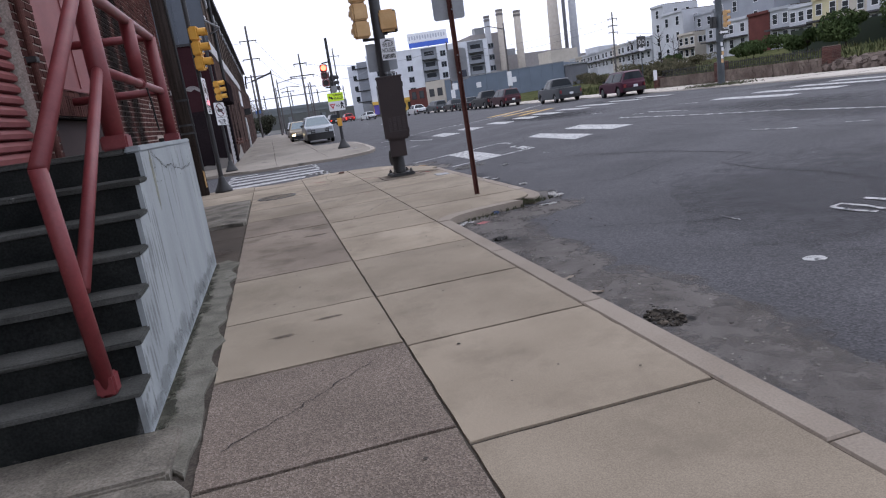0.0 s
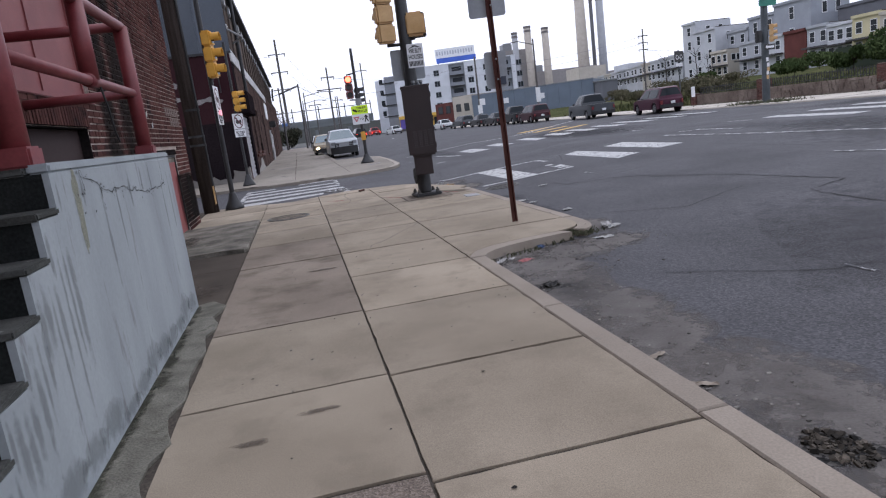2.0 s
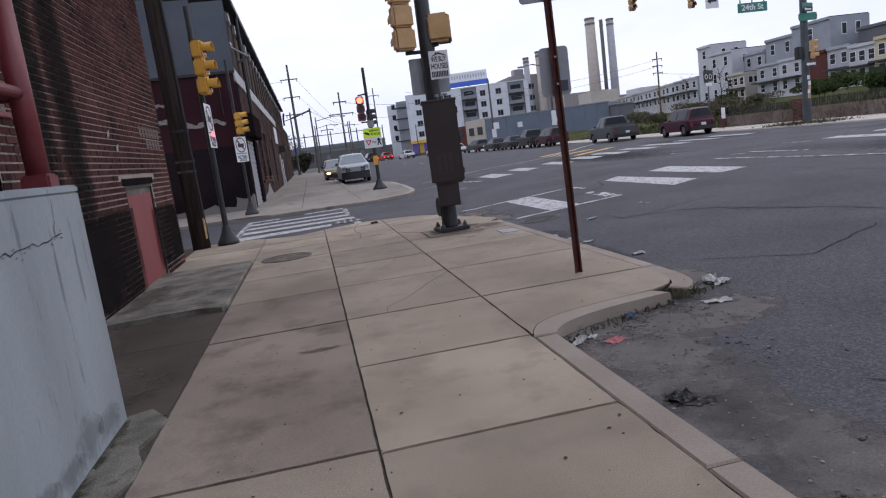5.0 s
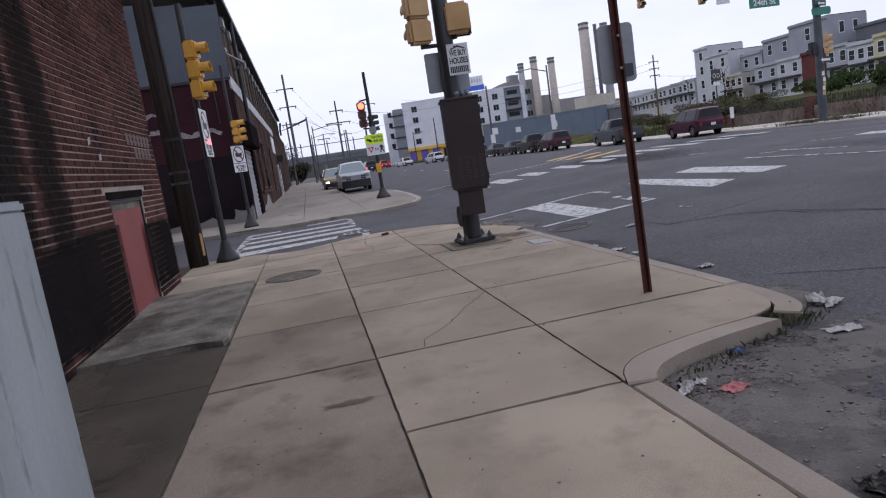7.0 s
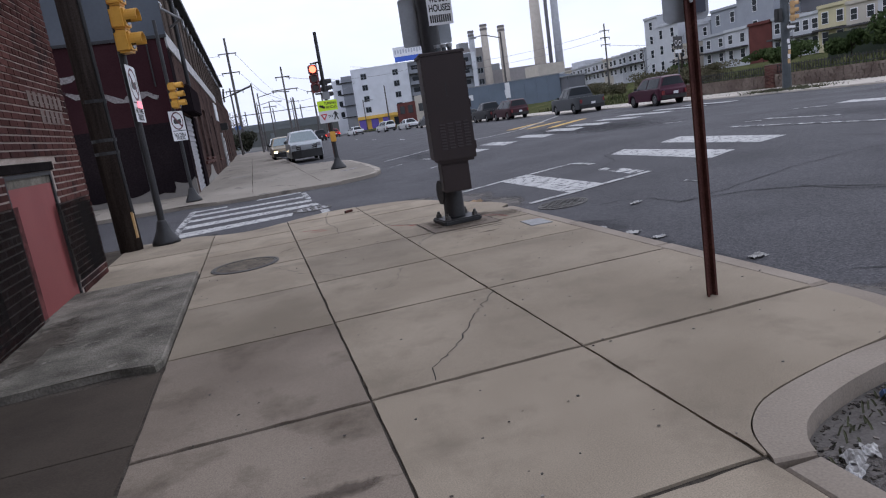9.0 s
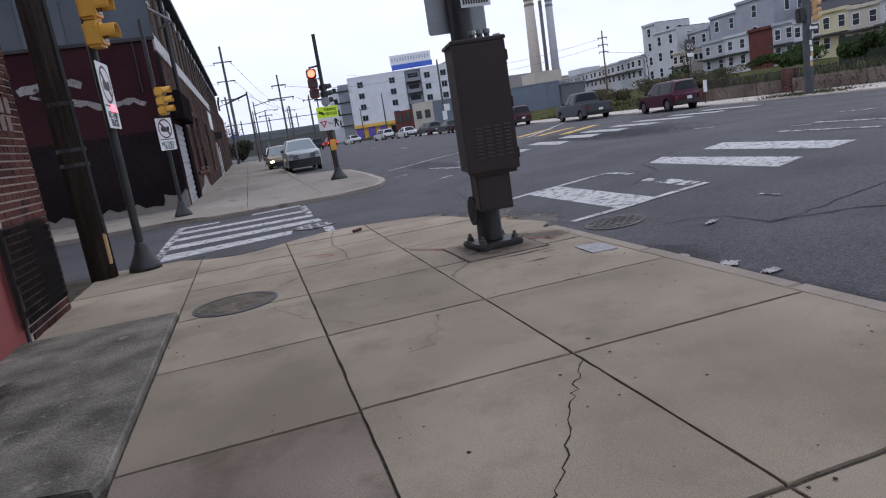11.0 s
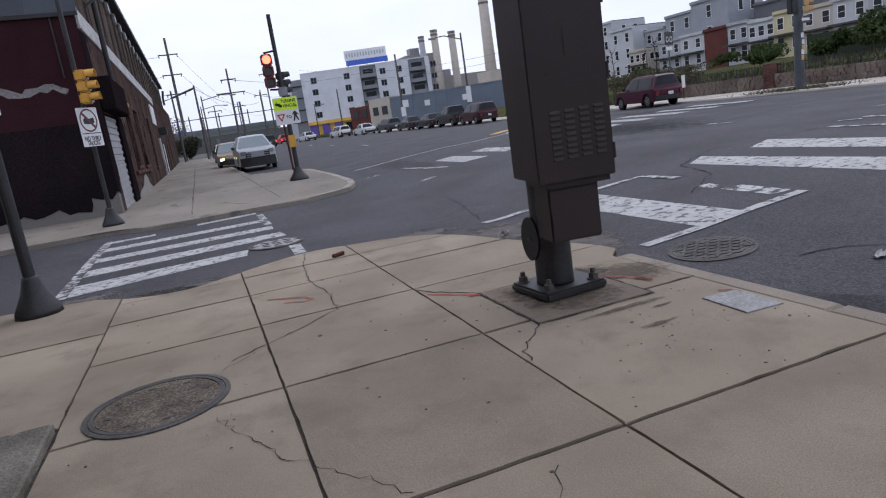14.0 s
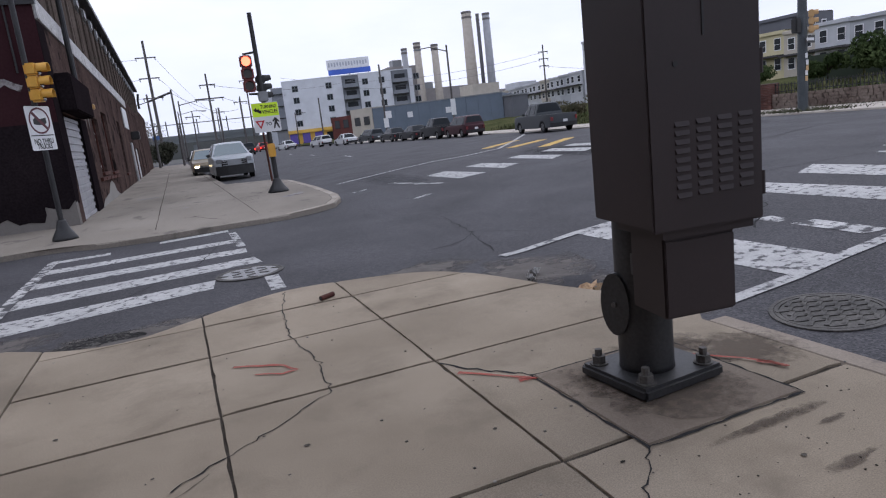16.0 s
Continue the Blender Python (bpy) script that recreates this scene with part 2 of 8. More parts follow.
M["cladding"] = worn("blue-grey sheet metal", (0.060, 0.072, 0.090), (0.085, 0.098, 0.118), 0.55, 0.3, scale=0.6, fine=12, bump=0.05, vary=0.12, grain=0.06)
M["clad_brown"] = worn("weathered brown sheeting", (0.080, 0.064, 0.055), (0.125, 0.102, 0.09), 0.8, scale=0.8, fine=12, bump=0.1, vary=0.15)
M["side_brick"] = worn("weathered brown brick", (0.062, 0.043, 0.040), (0.105, 0.074, 0.066), 0.9, scale=0.5, fine=9, bump=0.4, dist=0.02, spots=(0.026, 0.021, 0.021), spot_scale=1.1, spot_at=0.55, grain=0.35)
M["band"] = worn("peeling white band", (0.42, 0.42, 0.43), (0.55, 0.55, 0.55), 0.8, scale=1, fine=20, spots=(0.20, 0.18, 0.17), spot_scale=2, spot_at=0.58)
M["steel_grey"] = worn("grey galvanised steel", (0.20, 0.21, 0.22), (0.28, 0.29, 0.30), 0.5, 0.4, scale=2, fine=60, bump=0.05, grain=0.06)
M["shutter"] = worn("pale roller shutter", (0.30, 0.30, 0.32), (0.38, 0.38, 0.40), 0.6, 0.2, scale=1, fine=20, bump=0.05)
M["pole_dark"] = worn("dark bronze painted steel", (0.020, 0.021, 0.023), (0.032, 0.032, 0.034), 0.5, 0.2, scale=3, fine=60, bump=0.15, spots=(0.07, 0.066, 0.062),
                      spot_scale=10, spot_at=0.68)
M["pole_grey"] = worn("weathered grey-green steel", (0.055, 0.065, 0.072), (0.085, 0.098, 0.108), 0.55, 0.3, scale=2, fine=50, bump=0.1)
M["cabinet"] = worn("dark brown cabinet paint", (0.020, 0.0125, 0.0130), (0.028, 0.0175, 0.0175), 0.62, 0.05, scale=2, fine=70, bump=0.06, dist=0.001,
                    spots=(0.055, 0.038, 0.034), spot_scale=7, spot_at=0.70, grain=0.08)
M["rust"] = worn("rusty brown post", (0.065, 0.026, 0.022), (0.105, 0.045, 0.036), 0.8, 0.2, scale=6, fine=70, bump=0.3, spots=(0.16, 0.07, 0.045), spot_scale=18, spot_at=0.66)
M["wood_pole"] = worn("weathered dark timber", (0.030, 0.024, 0.022), (0.055, 0.045, 0.040), 0.95, scale=4, fine=50, bump=0.7, dist=0.006, stretch=(4, 4, 0.25), grain=0.3)
M["signal_yellow"] = worn("signal yellow", (0.58, 0.30, 0.035), (0.66, 0.36, 0.06), 0.5, scale=3, fine=40, bump=0.05, grain=0.06)
M["signal_tan"] = worn("faded signal yellow", (0.46, 0.28, 0.11), (0.56, 0.36, 0.17), 0.55, scale=3, fine=40, bump=0.08, grain=0.08)
M["black"] = worn("matt black", (0.012, 0.012, 0.013), (0.02, 0.02, 0.021), 0.6, scale=4, fine=40)
M["lens_dark"] = principled("unlit lens", (0.03, 0.02, 0.02), 0.15)
M["lens_red"] = glowing("lit red lens", (1.0, 0.10, 0.05), 6.0)
M["headlight"] = glowing("lit headlight", (1.0, 0.80, 0.45), 9.0)
M["tail"] = glowing("lit tail light", (1.0, 0.05, 0.03), 2.5)
M["sign_white"] = worn("sign sheeting white", (0.62, 0.63, 0.65), (0.70, 0.71, 0.72), 0.45, scale=3, fine=30, bump=0, grain=0.05)
M["sign_back"] = worn("bare aluminium sign back", (0.24, 0.26, 0.28), (0.31, 0.33, 0.35), 0.5, 0.5, scale=3, fine=30, bump=0, grain=0.06)
M["sign_black"] = principled("sign black", (0.015, 0.015, 0.016), 0.5)
M["sign_red"] = principled("sign red", (0.45, 0.03, 0.04), 0.5)
M["sign_lime"] = principled("fluorescent yellow-green sheeting", (0.62, 0.88, 0.03), 0.5)
M["sign_green"] = worn("street sign green", (0.02, 0.16, 0.12), (0.03, 0.20, 0.15), 0.5, scale=3, fine=30, bump=0, grain=0.05)
M["cast_iron"] = worn("worn cast iron", (0.070, 0.067, 0.064), (0.12, 0.113, 0.105), 0.75, 0.4, scale=5, fine=60, bump=0.5)
M["cover_fill"] = speckled("pebble-filled cover", [(0.105, 0.089, 0.068), (0.145, 0.122, 0.094), (0.185, 0.156, 0.121), (0.092, 0.078, 0.062)], 85, 0.9, 0.6, 0.004, 0.3, 5)
M["plate"] = worn("pale metal cover plate", (0.22, 0.222, 0.222), (0.30, 0.30, 0.30), 0.6, 0.3, scale=5, fine=60)
M["spray_red"] = worn("faded red marking paint", (0.50, 0.14, 0.11), (0.46, 0.22, 0.17), 0.9, scale=10, fine=60, spots=(0.40, 0.34, 0.28), spot_scale=22, spot_at=0.52)
M["stain"] = soft_stain("dirt stain on paving", (0.085, 0.068, 0.055), (0.13, 0.105, 0.086), 0.6, 14.0)
M["stain_grey"] = soft_stain("grey damp stain", (0.17, 0.145, 0.118), (0.20, 0.172, 0.14), 0.26, 7.0)
M["stain_foot"] = soft_stain("green-black patch", (0.032, 0.034, 0.024), (0.055, 0.055, 0.04), 0.7, 18, 0.6)
M["streak"] = soft_stain("dark run-off streak", (0.095, 0.10, 0.10), (0.15, 0.155, 0.155), 0.30, 12, 0.6, True)
M["gutter_soft"] = soft_stain("pale gutter dust", (0.115, 0.105, 0.098), (0.165, 0.152, 0.142), 0.85, 7.0, 0.45)
M["road_dark"] = soft_stain("dark road patch", (0.034, 0.034, 0.038), (0.044, 0.044, 0.048), 0.30, 5.5, 0.6)
M["road_pale"] = soft_stain("pale road patch", (0.070, 0.070, 0.076), (0.095, 0.095, 0.10), 0.35, 4.0, 0.6)
M["spray_soft"] = soft_stain("faded red survey paint", (0.42, 0.085, 0.07), (0.36, 0.12, 0.095), 0.75, 22, 0.15)
M["grass"] = worn("rough grass", (0.042, 0.052, 0.024), (0.092, 0.092, 0.045), 0.95, scale=0.5, fine=5, bump=0.6, dist=0.05, grain=0.4)
M["leaf"] = worn("shrub leaves", (0.034, 0.054, 0.022), (0.075, 0.10, 0.042), 0.8, scale=0.8, fine=6, vary=0.4, island=True)
M["twig"] = worn("bare grey twigs", (0.13, 0.118, 0.108), (0.20, 0.184, 0.17), 0.95, scale=0.8, fine=6, vary=0.3, island=True)
M["brush"] = worn("dry brush leaves", (0.060, 0.060, 0.032), (0.125, 0.112, 0.072), 0.9, scale=0.8, fine=6, vary=0.4, island=True)
M["weed"] = worn("gutter weeds", (0.050, 0.055, 0.032), (0.095, 0.096, 0.060), 0.9, scale=9, fine=30, vary=0.3, island=True)
M["stone"] = worn("mixed rubble stone", (0.10, 0.078, 0.068), (0.19, 0.158, 0.138), 0.95, scale=1.2, fine=15, bump=0.6, dist=0.01, vary=0.35, island=True, grain=0.25)
M["windscreen"] = principled("windscreen mirroring the sky", (0.19, 0.225, 0.235), 0.10, 0.85)
M["windscreen"].node_tree.nodes["Principled BSDF"].inputs["IOR"].default_value = 2.1
M["glass"] = principled("dark window glass", (0.018, 0.022, 0.026), 0.12)
M["glass"].node_tree.nodes["Principled BSDF"].inputs["Specular IOR Level"].default_value = 0.15
M["tyre"] = principled("tyre rubber", (0.012, 0.012, 0.013), 0.85)
M["alloy"] = principled("alloy rim", (0.17, 0.175, 0.18), 0.35, 0.7)
M["paper"] = worn("crumpled paper", (0.30, 0.296, 0.285), (0.44, 0.432, 0.42), 0.9, scale=20, fine=60, spots=(0.22, 0.26, 0.34), spot_scale=18, spot_at=0.6)
M["card"] = worn("damp cardboard", (0.42, 0.29, 0.17), (0.52, 0.38, 0.25), 0.9, scale=12, fine=60)
M["red_pack"] = worn("red wrapper", (0.26, 0.040, 0.046), (0.34, 0.085, 0.083), 0.6, scale=10, fine=50, spots=(0.65, 0.6, 0.58), spot_scale=16, spot_at=0.62)
M["grit"] = worn("loose grit", (0.10, 0.095, 0.09), (0.24, 0.225, 0.205), 0.95, scale=8, fine=50, vary=0.6, island=True)

M["concrete_brown"] = worn("browned pavement concrete", (0.172, 0.140, 0.111), (0.255, 0.213, 0.170), 0.9, scale=0.8, fine=170, bump=0.35, dist=0.002,
                           spots=(0.110, 0.088, 0.066), spot_scale=1.8, spot_at=0.50, vary=0.06, grain=0.26, spot_soft=0.22)
M["asphalt"].node_tree.nodes["Principled BSDF"].inputs["Specular IOR Level"].default_value = 0.26
M["soot_run"] = soft_stain("black strip on the brick", (0.015, 0.013, 0.013), (0.028, 0.025, 0.024), 0.78, 3.0, 0.42, True)
M["soot_run"].node_tree.nodes["Principled BSDF"].inputs["Specular IOR Level"].default_value = 0.0
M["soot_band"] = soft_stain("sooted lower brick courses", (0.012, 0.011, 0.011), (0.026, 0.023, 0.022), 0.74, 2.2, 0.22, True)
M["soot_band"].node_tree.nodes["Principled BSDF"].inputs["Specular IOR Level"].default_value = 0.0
# timber colour lightened to carry the distance haze
M["far_timber"] = worn("haze-paled pole timber", (0.085, 0.080, 0.078), (0.13, 0.122, 0.118), 0.95, scale=0.7, fine=9, bump=0.2)
M["faded_band"] = worn("faded pale smear", (0.20, 0.185, 0.185), (0.30, 0.285, 0.28), 0.85, scale=1.5, fine=20, spots=(0.05, 0.035, 0.036), spot_scale=3, spot_at=0.54)
M["pier_brick"] = worn("weathered pier brick", (0.075, 0.038, 0.033), (0.12, 0.062, 0.052), 0.95, scale=2, fine=20, bump=0.5, spots=(0.17, 0.15, 0.135), spot_scale=5, spot_at=0.62, vary=0.3, island=True, grain=0.2)
# chalky masonry and old paint have no sheen
for key in ("maroon", "maroon_black", "side_brick", "brick", "brick_mass", "brick_black", "mortar", "clad_brown", "wood_pole", "joint", "riser", "concrete_grey", "stone", "grass", "leaf"):
    M[key].node_tree.nodes["Principled BSDF"].inputs["Specular IOR Level"].default_value = 0.0


def plain(key, a, rough=0.7, metal=0.0, d=0.15):
    """A painted surface with a faint drift of tone."""
    if key not in M:
        b = tuple(min(1, c * (1 + d)) for c in a)
        M[key] = worn(key, a, b, rough, metal, scale=0.6, fine=15, bump=0.05, grain=0.06)
    return M[key]


# ---- building blocks ----
def thing(name, loc, label="", category="", group="", kind=""):
    ob = new(name)
    ob.location = loc
    ob.empty_display_size = 0.1
    return tagged(ob, label, category, group, kind)


def part(name, bm, material, parent=None, label=""):
    """Links a bmesh, in world coordinates, as one mesh under parent."""
    me = bpy.data.meshes.new(name)
    bmesh.ops.recalc_face_normals(bm, faces=bm.faces[:])
    bm.to_mesh(me)
    bm.free()
    me.materials.append(M[material] if isinstance(material, str) else material)
    ob = new(name, me)
    if parent is not None:
        ob.parent = parent
        base = Vector((0, 0, 0))
        p = parent
        while p is not None:
            base += p.location
            p = p.parent
        ob.location = (0, 0, 0)
        me.transform(Matrix.Translation(-base))
    if label:
        ob["label"] = label
    return ob


def smooth(ob):
    for p in ob.data.polygons:
        p.use_smooth = True
    return ob


def B():
    return bmesh.new()


def box(bm, x0, x1, y0, y1, z0, z1, bevel=0.0, m=None):
    r = bmesh.ops.create_cube(bm, size=1)
    vs = r["verts"]
    for v in vs:
        v.co = Vector(((x0 + x1) / 2 + v.co.x * (x1 - x0), (y0 + y1) / 2 + v.co.y * (y1 - y0), (z0 + z1) / 2 + v.co.z * (z1 - z0)))
    if bevel:
        es = list({e for v in vs for e in v.link_edges})
        vs = list({v for f in bmesh.ops.bevel(bm, geom=es, offset=bevel, segments=2, affect="EDGES")["faces"] for v in f.verts} | {v for v in vs if v.is_valid})
    if m is not None:
        bmesh.ops.transform(bm, matrix=m, verts=vs)
    return bm


def tube(bm, pts, r, n=12, cap=True):
    """A round bar along points; r: one radius or one a point."""
    rs = r if isinstance(r, (list, tuple)) else [r] * len(pts)
    pts = [Vector(p) for p in pts]
    rings = []
    for i, p in enumerate(pts):
        d = (pts[min(i + 1, len(pts) - 1)] - pts[max(i - 1, 0)]).normalized()
        q = d.to_track_quat("Z", "Y")
        rings.append([bm.verts.new(p + q @ Vector((rs[i] * math.cos(2 * math.pi * k / n), rs[i] * math.sin(2 * math.pi * k / n), 0))) for k in range(n)])
    for a, b in zip(rings, rings[1:]):
        for k in range(n):
            bm.faces.new((a[k], a[(k + 1) % n], b[(k + 1) % n], b[k]))
    if cap:
        bm.faces.new(rings[0][::-1])
        bm.faces.new(rings[-1])
    return bm


def prism(bm, poly, z0, z1, bevel=0.0):
    """An upright block over a ground polygon."""
    lo = [bm.verts.new((x, y, z0)) for x, y in poly]
    hi = [bm.verts.new((x, y, z1)) for x, y in poly]
    n = len(poly)
    top = bm.faces.new(hi)
    bm.faces.new(lo[::-1])
    for k in range(n):
        bm.faces.new((lo[k], lo[(k + 1) % n], hi[(k + 1) % n], hi[k]))
    if bevel:
        bmesh.ops.bevel(bm, geom=list(top.edges), offset=bevel, segments=1, affect="EDGES")
    return bm


def sheet(bm, poly, z):
    bm.faces.new([bm.verts.new((x, y, z)) for x, y in poly])
    return bm


def slab3(bm, poly, m, thick):
    """A flat plate: polygon in the plane of m, thick along its normal."""
    a = [bm.verts.new(m @ Vector((x, y, 0))) for x, y in poly]
    b = [bm.verts.new(m @ Vector((x, y, thick))) for x, y in poly]
    n = len(poly)
    bm.faces.new(a[::-1])
    bm.faces.new(b)
    for k in range(n):
        bm.faces.new((a[k], a[(k + 1) % n], b[(k + 1) % n], b[k]))
    return bm


def round_rect(w, h, r, n=4):
    pts = []
    for cx, cy, a0 in ((w / 2 - r, h / 2 - r, 0), (-w / 2 + r, h / 2 - r, 90), (-w / 2 + r, -h / 2 + r, 180), (w / 2 - r, -h / 2 + r, 270)):
        for k in range(n + 1):
            a = radians(a0 + 90 * k / n)
            pts.append((cx + r * math.cos(a), cy + r * math.sin(a)))
    return pts


def disc(r, n=24, rx=None):
    return [((rx or r) * math.cos(2 * math.pi * k / n), r * math.sin(2 * math.pi * k / n)) for k in range(n)]


def facing(x, y, z, degrees):
    """A frame whose own x runs along a plate, y up and z out of its face; degrees: the way it faces, from -y round to +x."""
    return pose(x, y, z, 90, 0, degrees)


def lettering(name, text, m, size, material, parent, width=None, label=""):
    c = bpy.data.curves.new(name, "FONT")
    c.body, c.size, c.align_x, c.align_y, c.extrude, c.offset = text, size, "CENTER", "CENTER", 0.001, size * 0.025
    tmp = bpy.data.objects.new(name, c)
    scene.collection.objects.link(tmp)
    bpy.context.view_layer.update()
    me = bpy.data.meshes.new_from_object(tmp)
    bpy.data.objects.remove(tmp)
    if width:
        xs = [v.co.x for v in me.vertices]
        s = width / (max(xs) - min(xs))
        me.transform(Matrix.Diagonal((s, 1, 1, 1)))
    me.transform(m)
    bm = B()
    bm.from_mesh(me)
    return part(name, bm, material, parent, label)


def clip_rect(poly, x0, x1, y0, y1):
    for axis, lim, keep in ((0, x0, 1), (0, x1, -1), (1, y0, 1), (1, y1, -1)):
        out = []
        for a, b in zip(poly, poly[1:] + poly[:1]):
            ia, ib = (a[axis] - lim) * keep >= 0, (b[axis] - lim) * keep >= 0
            if ia:
                out.append(a)
            if ia != ib:
                t = (lim - a[axis]) / (b[axis] - a[axis])
                out.append((a[0] + t * (b[0] - a[0]), a[1] + t * (b[1] - a[1])))
        poly = out
        if len(poly) < 3:
            return []
    return poly


def offset_line(pts, d):
    """The line moved d to the left of its run."""
    out = []
    for i, p in enumerate(pts):
        a, b = Vector(pts[max(i - 1, 0)]), Vector(pts[min(i + 1, len(pts) - 1)])
        t = (b - a).normalized()
        out.append((p[0] - t.y * d, p[1] + t.x * d))
    return out


def jagged(bm, pts, w, z, seed, step=0.08, wander=0.03):
    """A crack: a thin uneven ribbon along points."""
    rnd = random.Random(seed)
    line = []
    for a, b in zip(pts, pts[1:]):
        a, b = Vector(a), Vector(b)
        n = max(2, int((b - a).length / step))
        line += [tuple(a.lerp(b, k / n) + Vector((rnd.uniform(-wander, wander), rnd.uniform(-wander, wander)))) for k in range(n)]
    line.append(tuple(pts[-1]))
    l, r = [], []
    for p, q in zip(offset_line(line, 1), line):
        t = Vector(p) - Vector(q)
        h = w * rnd.uniform(0.3, 1.0) / 2
        l.append(bm.verts.new((q[0] + t.x * h, q[1] + t.y * h, z)))
        r.append(bm.verts.new((q[0] - t.x * h, q[1] - t.y * h, z)))
    for k in range(len(line) - 1):
        bm.faces.new((l[k], r[k], r[k + 1], l[k + 1]))
    return bm


def blotch(bm, x, y, rx, ry, z, seed, n=28, rough=0.35):
    """A patch with an uneven edge."""
    rnd = random.Random(seed)
    ph = [rnd.uniform(0, 6.28) for _ in range(4)]
    poly = []
    for k in range(n):
        a = 2 * math.pi * k / n
        s = 1 + rough * (0.5 * math.sin(2 * a + ph[0]) + 0.3 * math.sin(3 * a + ph[1]) + 0.3 * math.sin(5 * a + ph[2]) + 0.2 * math.sin(9 * a + ph[3]))
        poly.append((x + rx * s * math.cos(a), y + ry * s * math.sin(a)))
    return sheet(bm, poly, z)

# ---- ground, road, pavements ----
ROAD = -0.10
ground = tagged(part("ground", sheet(B(), [(-2500, -2500), (2500, -2500), (2500, 2500), (-2500, 2500)], ROAD - 0.02), plain("distant ground", (0.10, 0.10, 0.095), 0.95)),
                "grey city ground reaching the horizon", "ground", kind="structure")


CROWN = [(3.4, ROAD), (5.6, 0.02), (8.0, 0.17), (12.0, 0.25), (16.0, 0.26), (23.5, 0.20)]


def road_z(x):
    """The cambered road: level by the near gutter, climbing to its crown, falling slightly to the far kerb."""
    if x <= CROWN[0][0]:
        return ROAD
    for (xa, za), (xb, zb) in zip(CROWN, CROWN[1:]):
        if x <= xb:
            return za + (zb - za) * (x - xa) / (xb - xa)
    return CROWN[-1][1]


def draped(ob, lift):
    """Lays a flat sheet on the cambered road, cut where the camber bends."""
    bm = bmesh.new()
    bm.from_mesh(ob.data)
    for x, _ in CROWN:
        bmesh.ops.bisect_plane(bm, geom=bm.verts[:] + bm.edges[:] + bm.faces[:], plane_co=(x, 0, 0), plane_no=(1, 0, 0))
    for v in bm.verts:
        v.co.z = road_z(v.co.x) + lift
    bm.to_mesh(ob.data)
    bm.free()
    return ob


road_bm = B()
rows_x = [-90] + [x for x, _ in CROWN]
grid_r = [[road_bm.verts.new((x, y, road_z(x))) for x in rows_x] for y in (-60, 20, 100, 135)]
for a, b in zip(grid_r, grid_r[1:]):
    for k in range(len(rows_x) - 1):
        road_bm.faces.new((a[k], a[k + 1], b[k + 1], b[k]))
road = tagged(part("road", road_bm, "asphalt"),
              "worn grey asphalt road with cracks and patches", "road", kind="structure")

EDGE = [(1.42, -9), (1.42, 7.30), (1.46, 7.52), (1.61, 7.66), (1.94, 7.79), (2.41, 7.88), (2.75, 7.96), (2.95, 8.12), (3.04, 8.40), (3.06, 9.2),
        (3.07, 12.0), (3.08, 14.5), (3.05, 14.85), (2.85, 15.3), (2.62, 15.9), (2.45, 16.5), (2.2, 16.98), (1.83, 17.22), (1.4, 17.36), (0.82, 17.48),
        (0.43, 17.33), (-0.12, 17.0), (-0.54, 16.72), (-1.02, 16.85), (-1.5, 17.25), (-2.2, 17.45), (-14, 17.5)]
INNER = [(1.25, -9), (1.25, 7.45), (1.32, 7.66), (1.46, 7.80), (1.64, 7.90), (2.16, 8.02), (2.5, 8.06), (2.74, 8.16), (2.86, 8.34), (2.90, 8.6), (2.90, 14.3)]



def rounded(pts, times=2):
    """Corners of a line cut off into a curve."""
    for _ in range(times):
        out = [pts[0]]
        for (xa, ya), (xb, yb) in zip(pts, pts[1:]):
            if math.hypot(xb - xa, yb - ya) > 1.0:
                out += [(xa, ya), (xb, yb)]
            else:
                out += [(0.75 * xa + 0.25 * xb, 0.75 * ya + 0.25 * yb), (0.25 * xa + 0.75 * xb, 0.25 * ya + 0.75 * yb)]
        pts = out + [pts[-1]]
    return pts


pavement = thing("pavement", (0, 0, 0), "tan concrete pavement slabs with dark joints", "pavement", kind="structure")
part("bedding", prism(B(), [(-14, -9)] + rounded(INNER) + rounded(EDGE[11:]), -0.16, -0.014), "joint", pavement, "dark soil in the joints between slabs")
footing = rounded(INNER) + rounded(EDGE[11:25]) + [(-2.6, 17.5), (-2.6, -9)]

ROWS = [-6.2, -4.8, -3.42, -2.04, -0.66, 0.72, 2.10, 3.44, 4.68, 6.15, 7.50, 8.89, 10.45, 11.89, 13.35, 14.75, 15.85, 16.72, 18.5]
ROWS_LEFT = [-6.2, -3.9, -1.6, 0.9, 2.28, 3.52, 4.71, 6.20, 8.88, 10.42, 11.90, 13.36, 14.73, 15.85, 16.72, 18.5]
srnd = random.Random(4)


def worn_edge(poly):
    """The outline of a slab with its straight edges slightly chipped and wandering."""
    out = []
    for p, q in zip(poly, poly[1:] + poly[:1]):
        p, q = Vector(p), Vector(q)
        length = (q - p).length
        out.append(tuple(p))
        n = int(length / 0.09)
        side = Vector((-(q - p).y, (q - p).x)).normalized() if length else Vector((0, 0))
        for k in range(1, n):
            bite = srnd.uniform(-0.0005, 0.0045) + (0.010 if srnd.random() < 0.05 else 0)
            out.append(tuple(p.lerp(q, k / n) + side * bite))
    return out


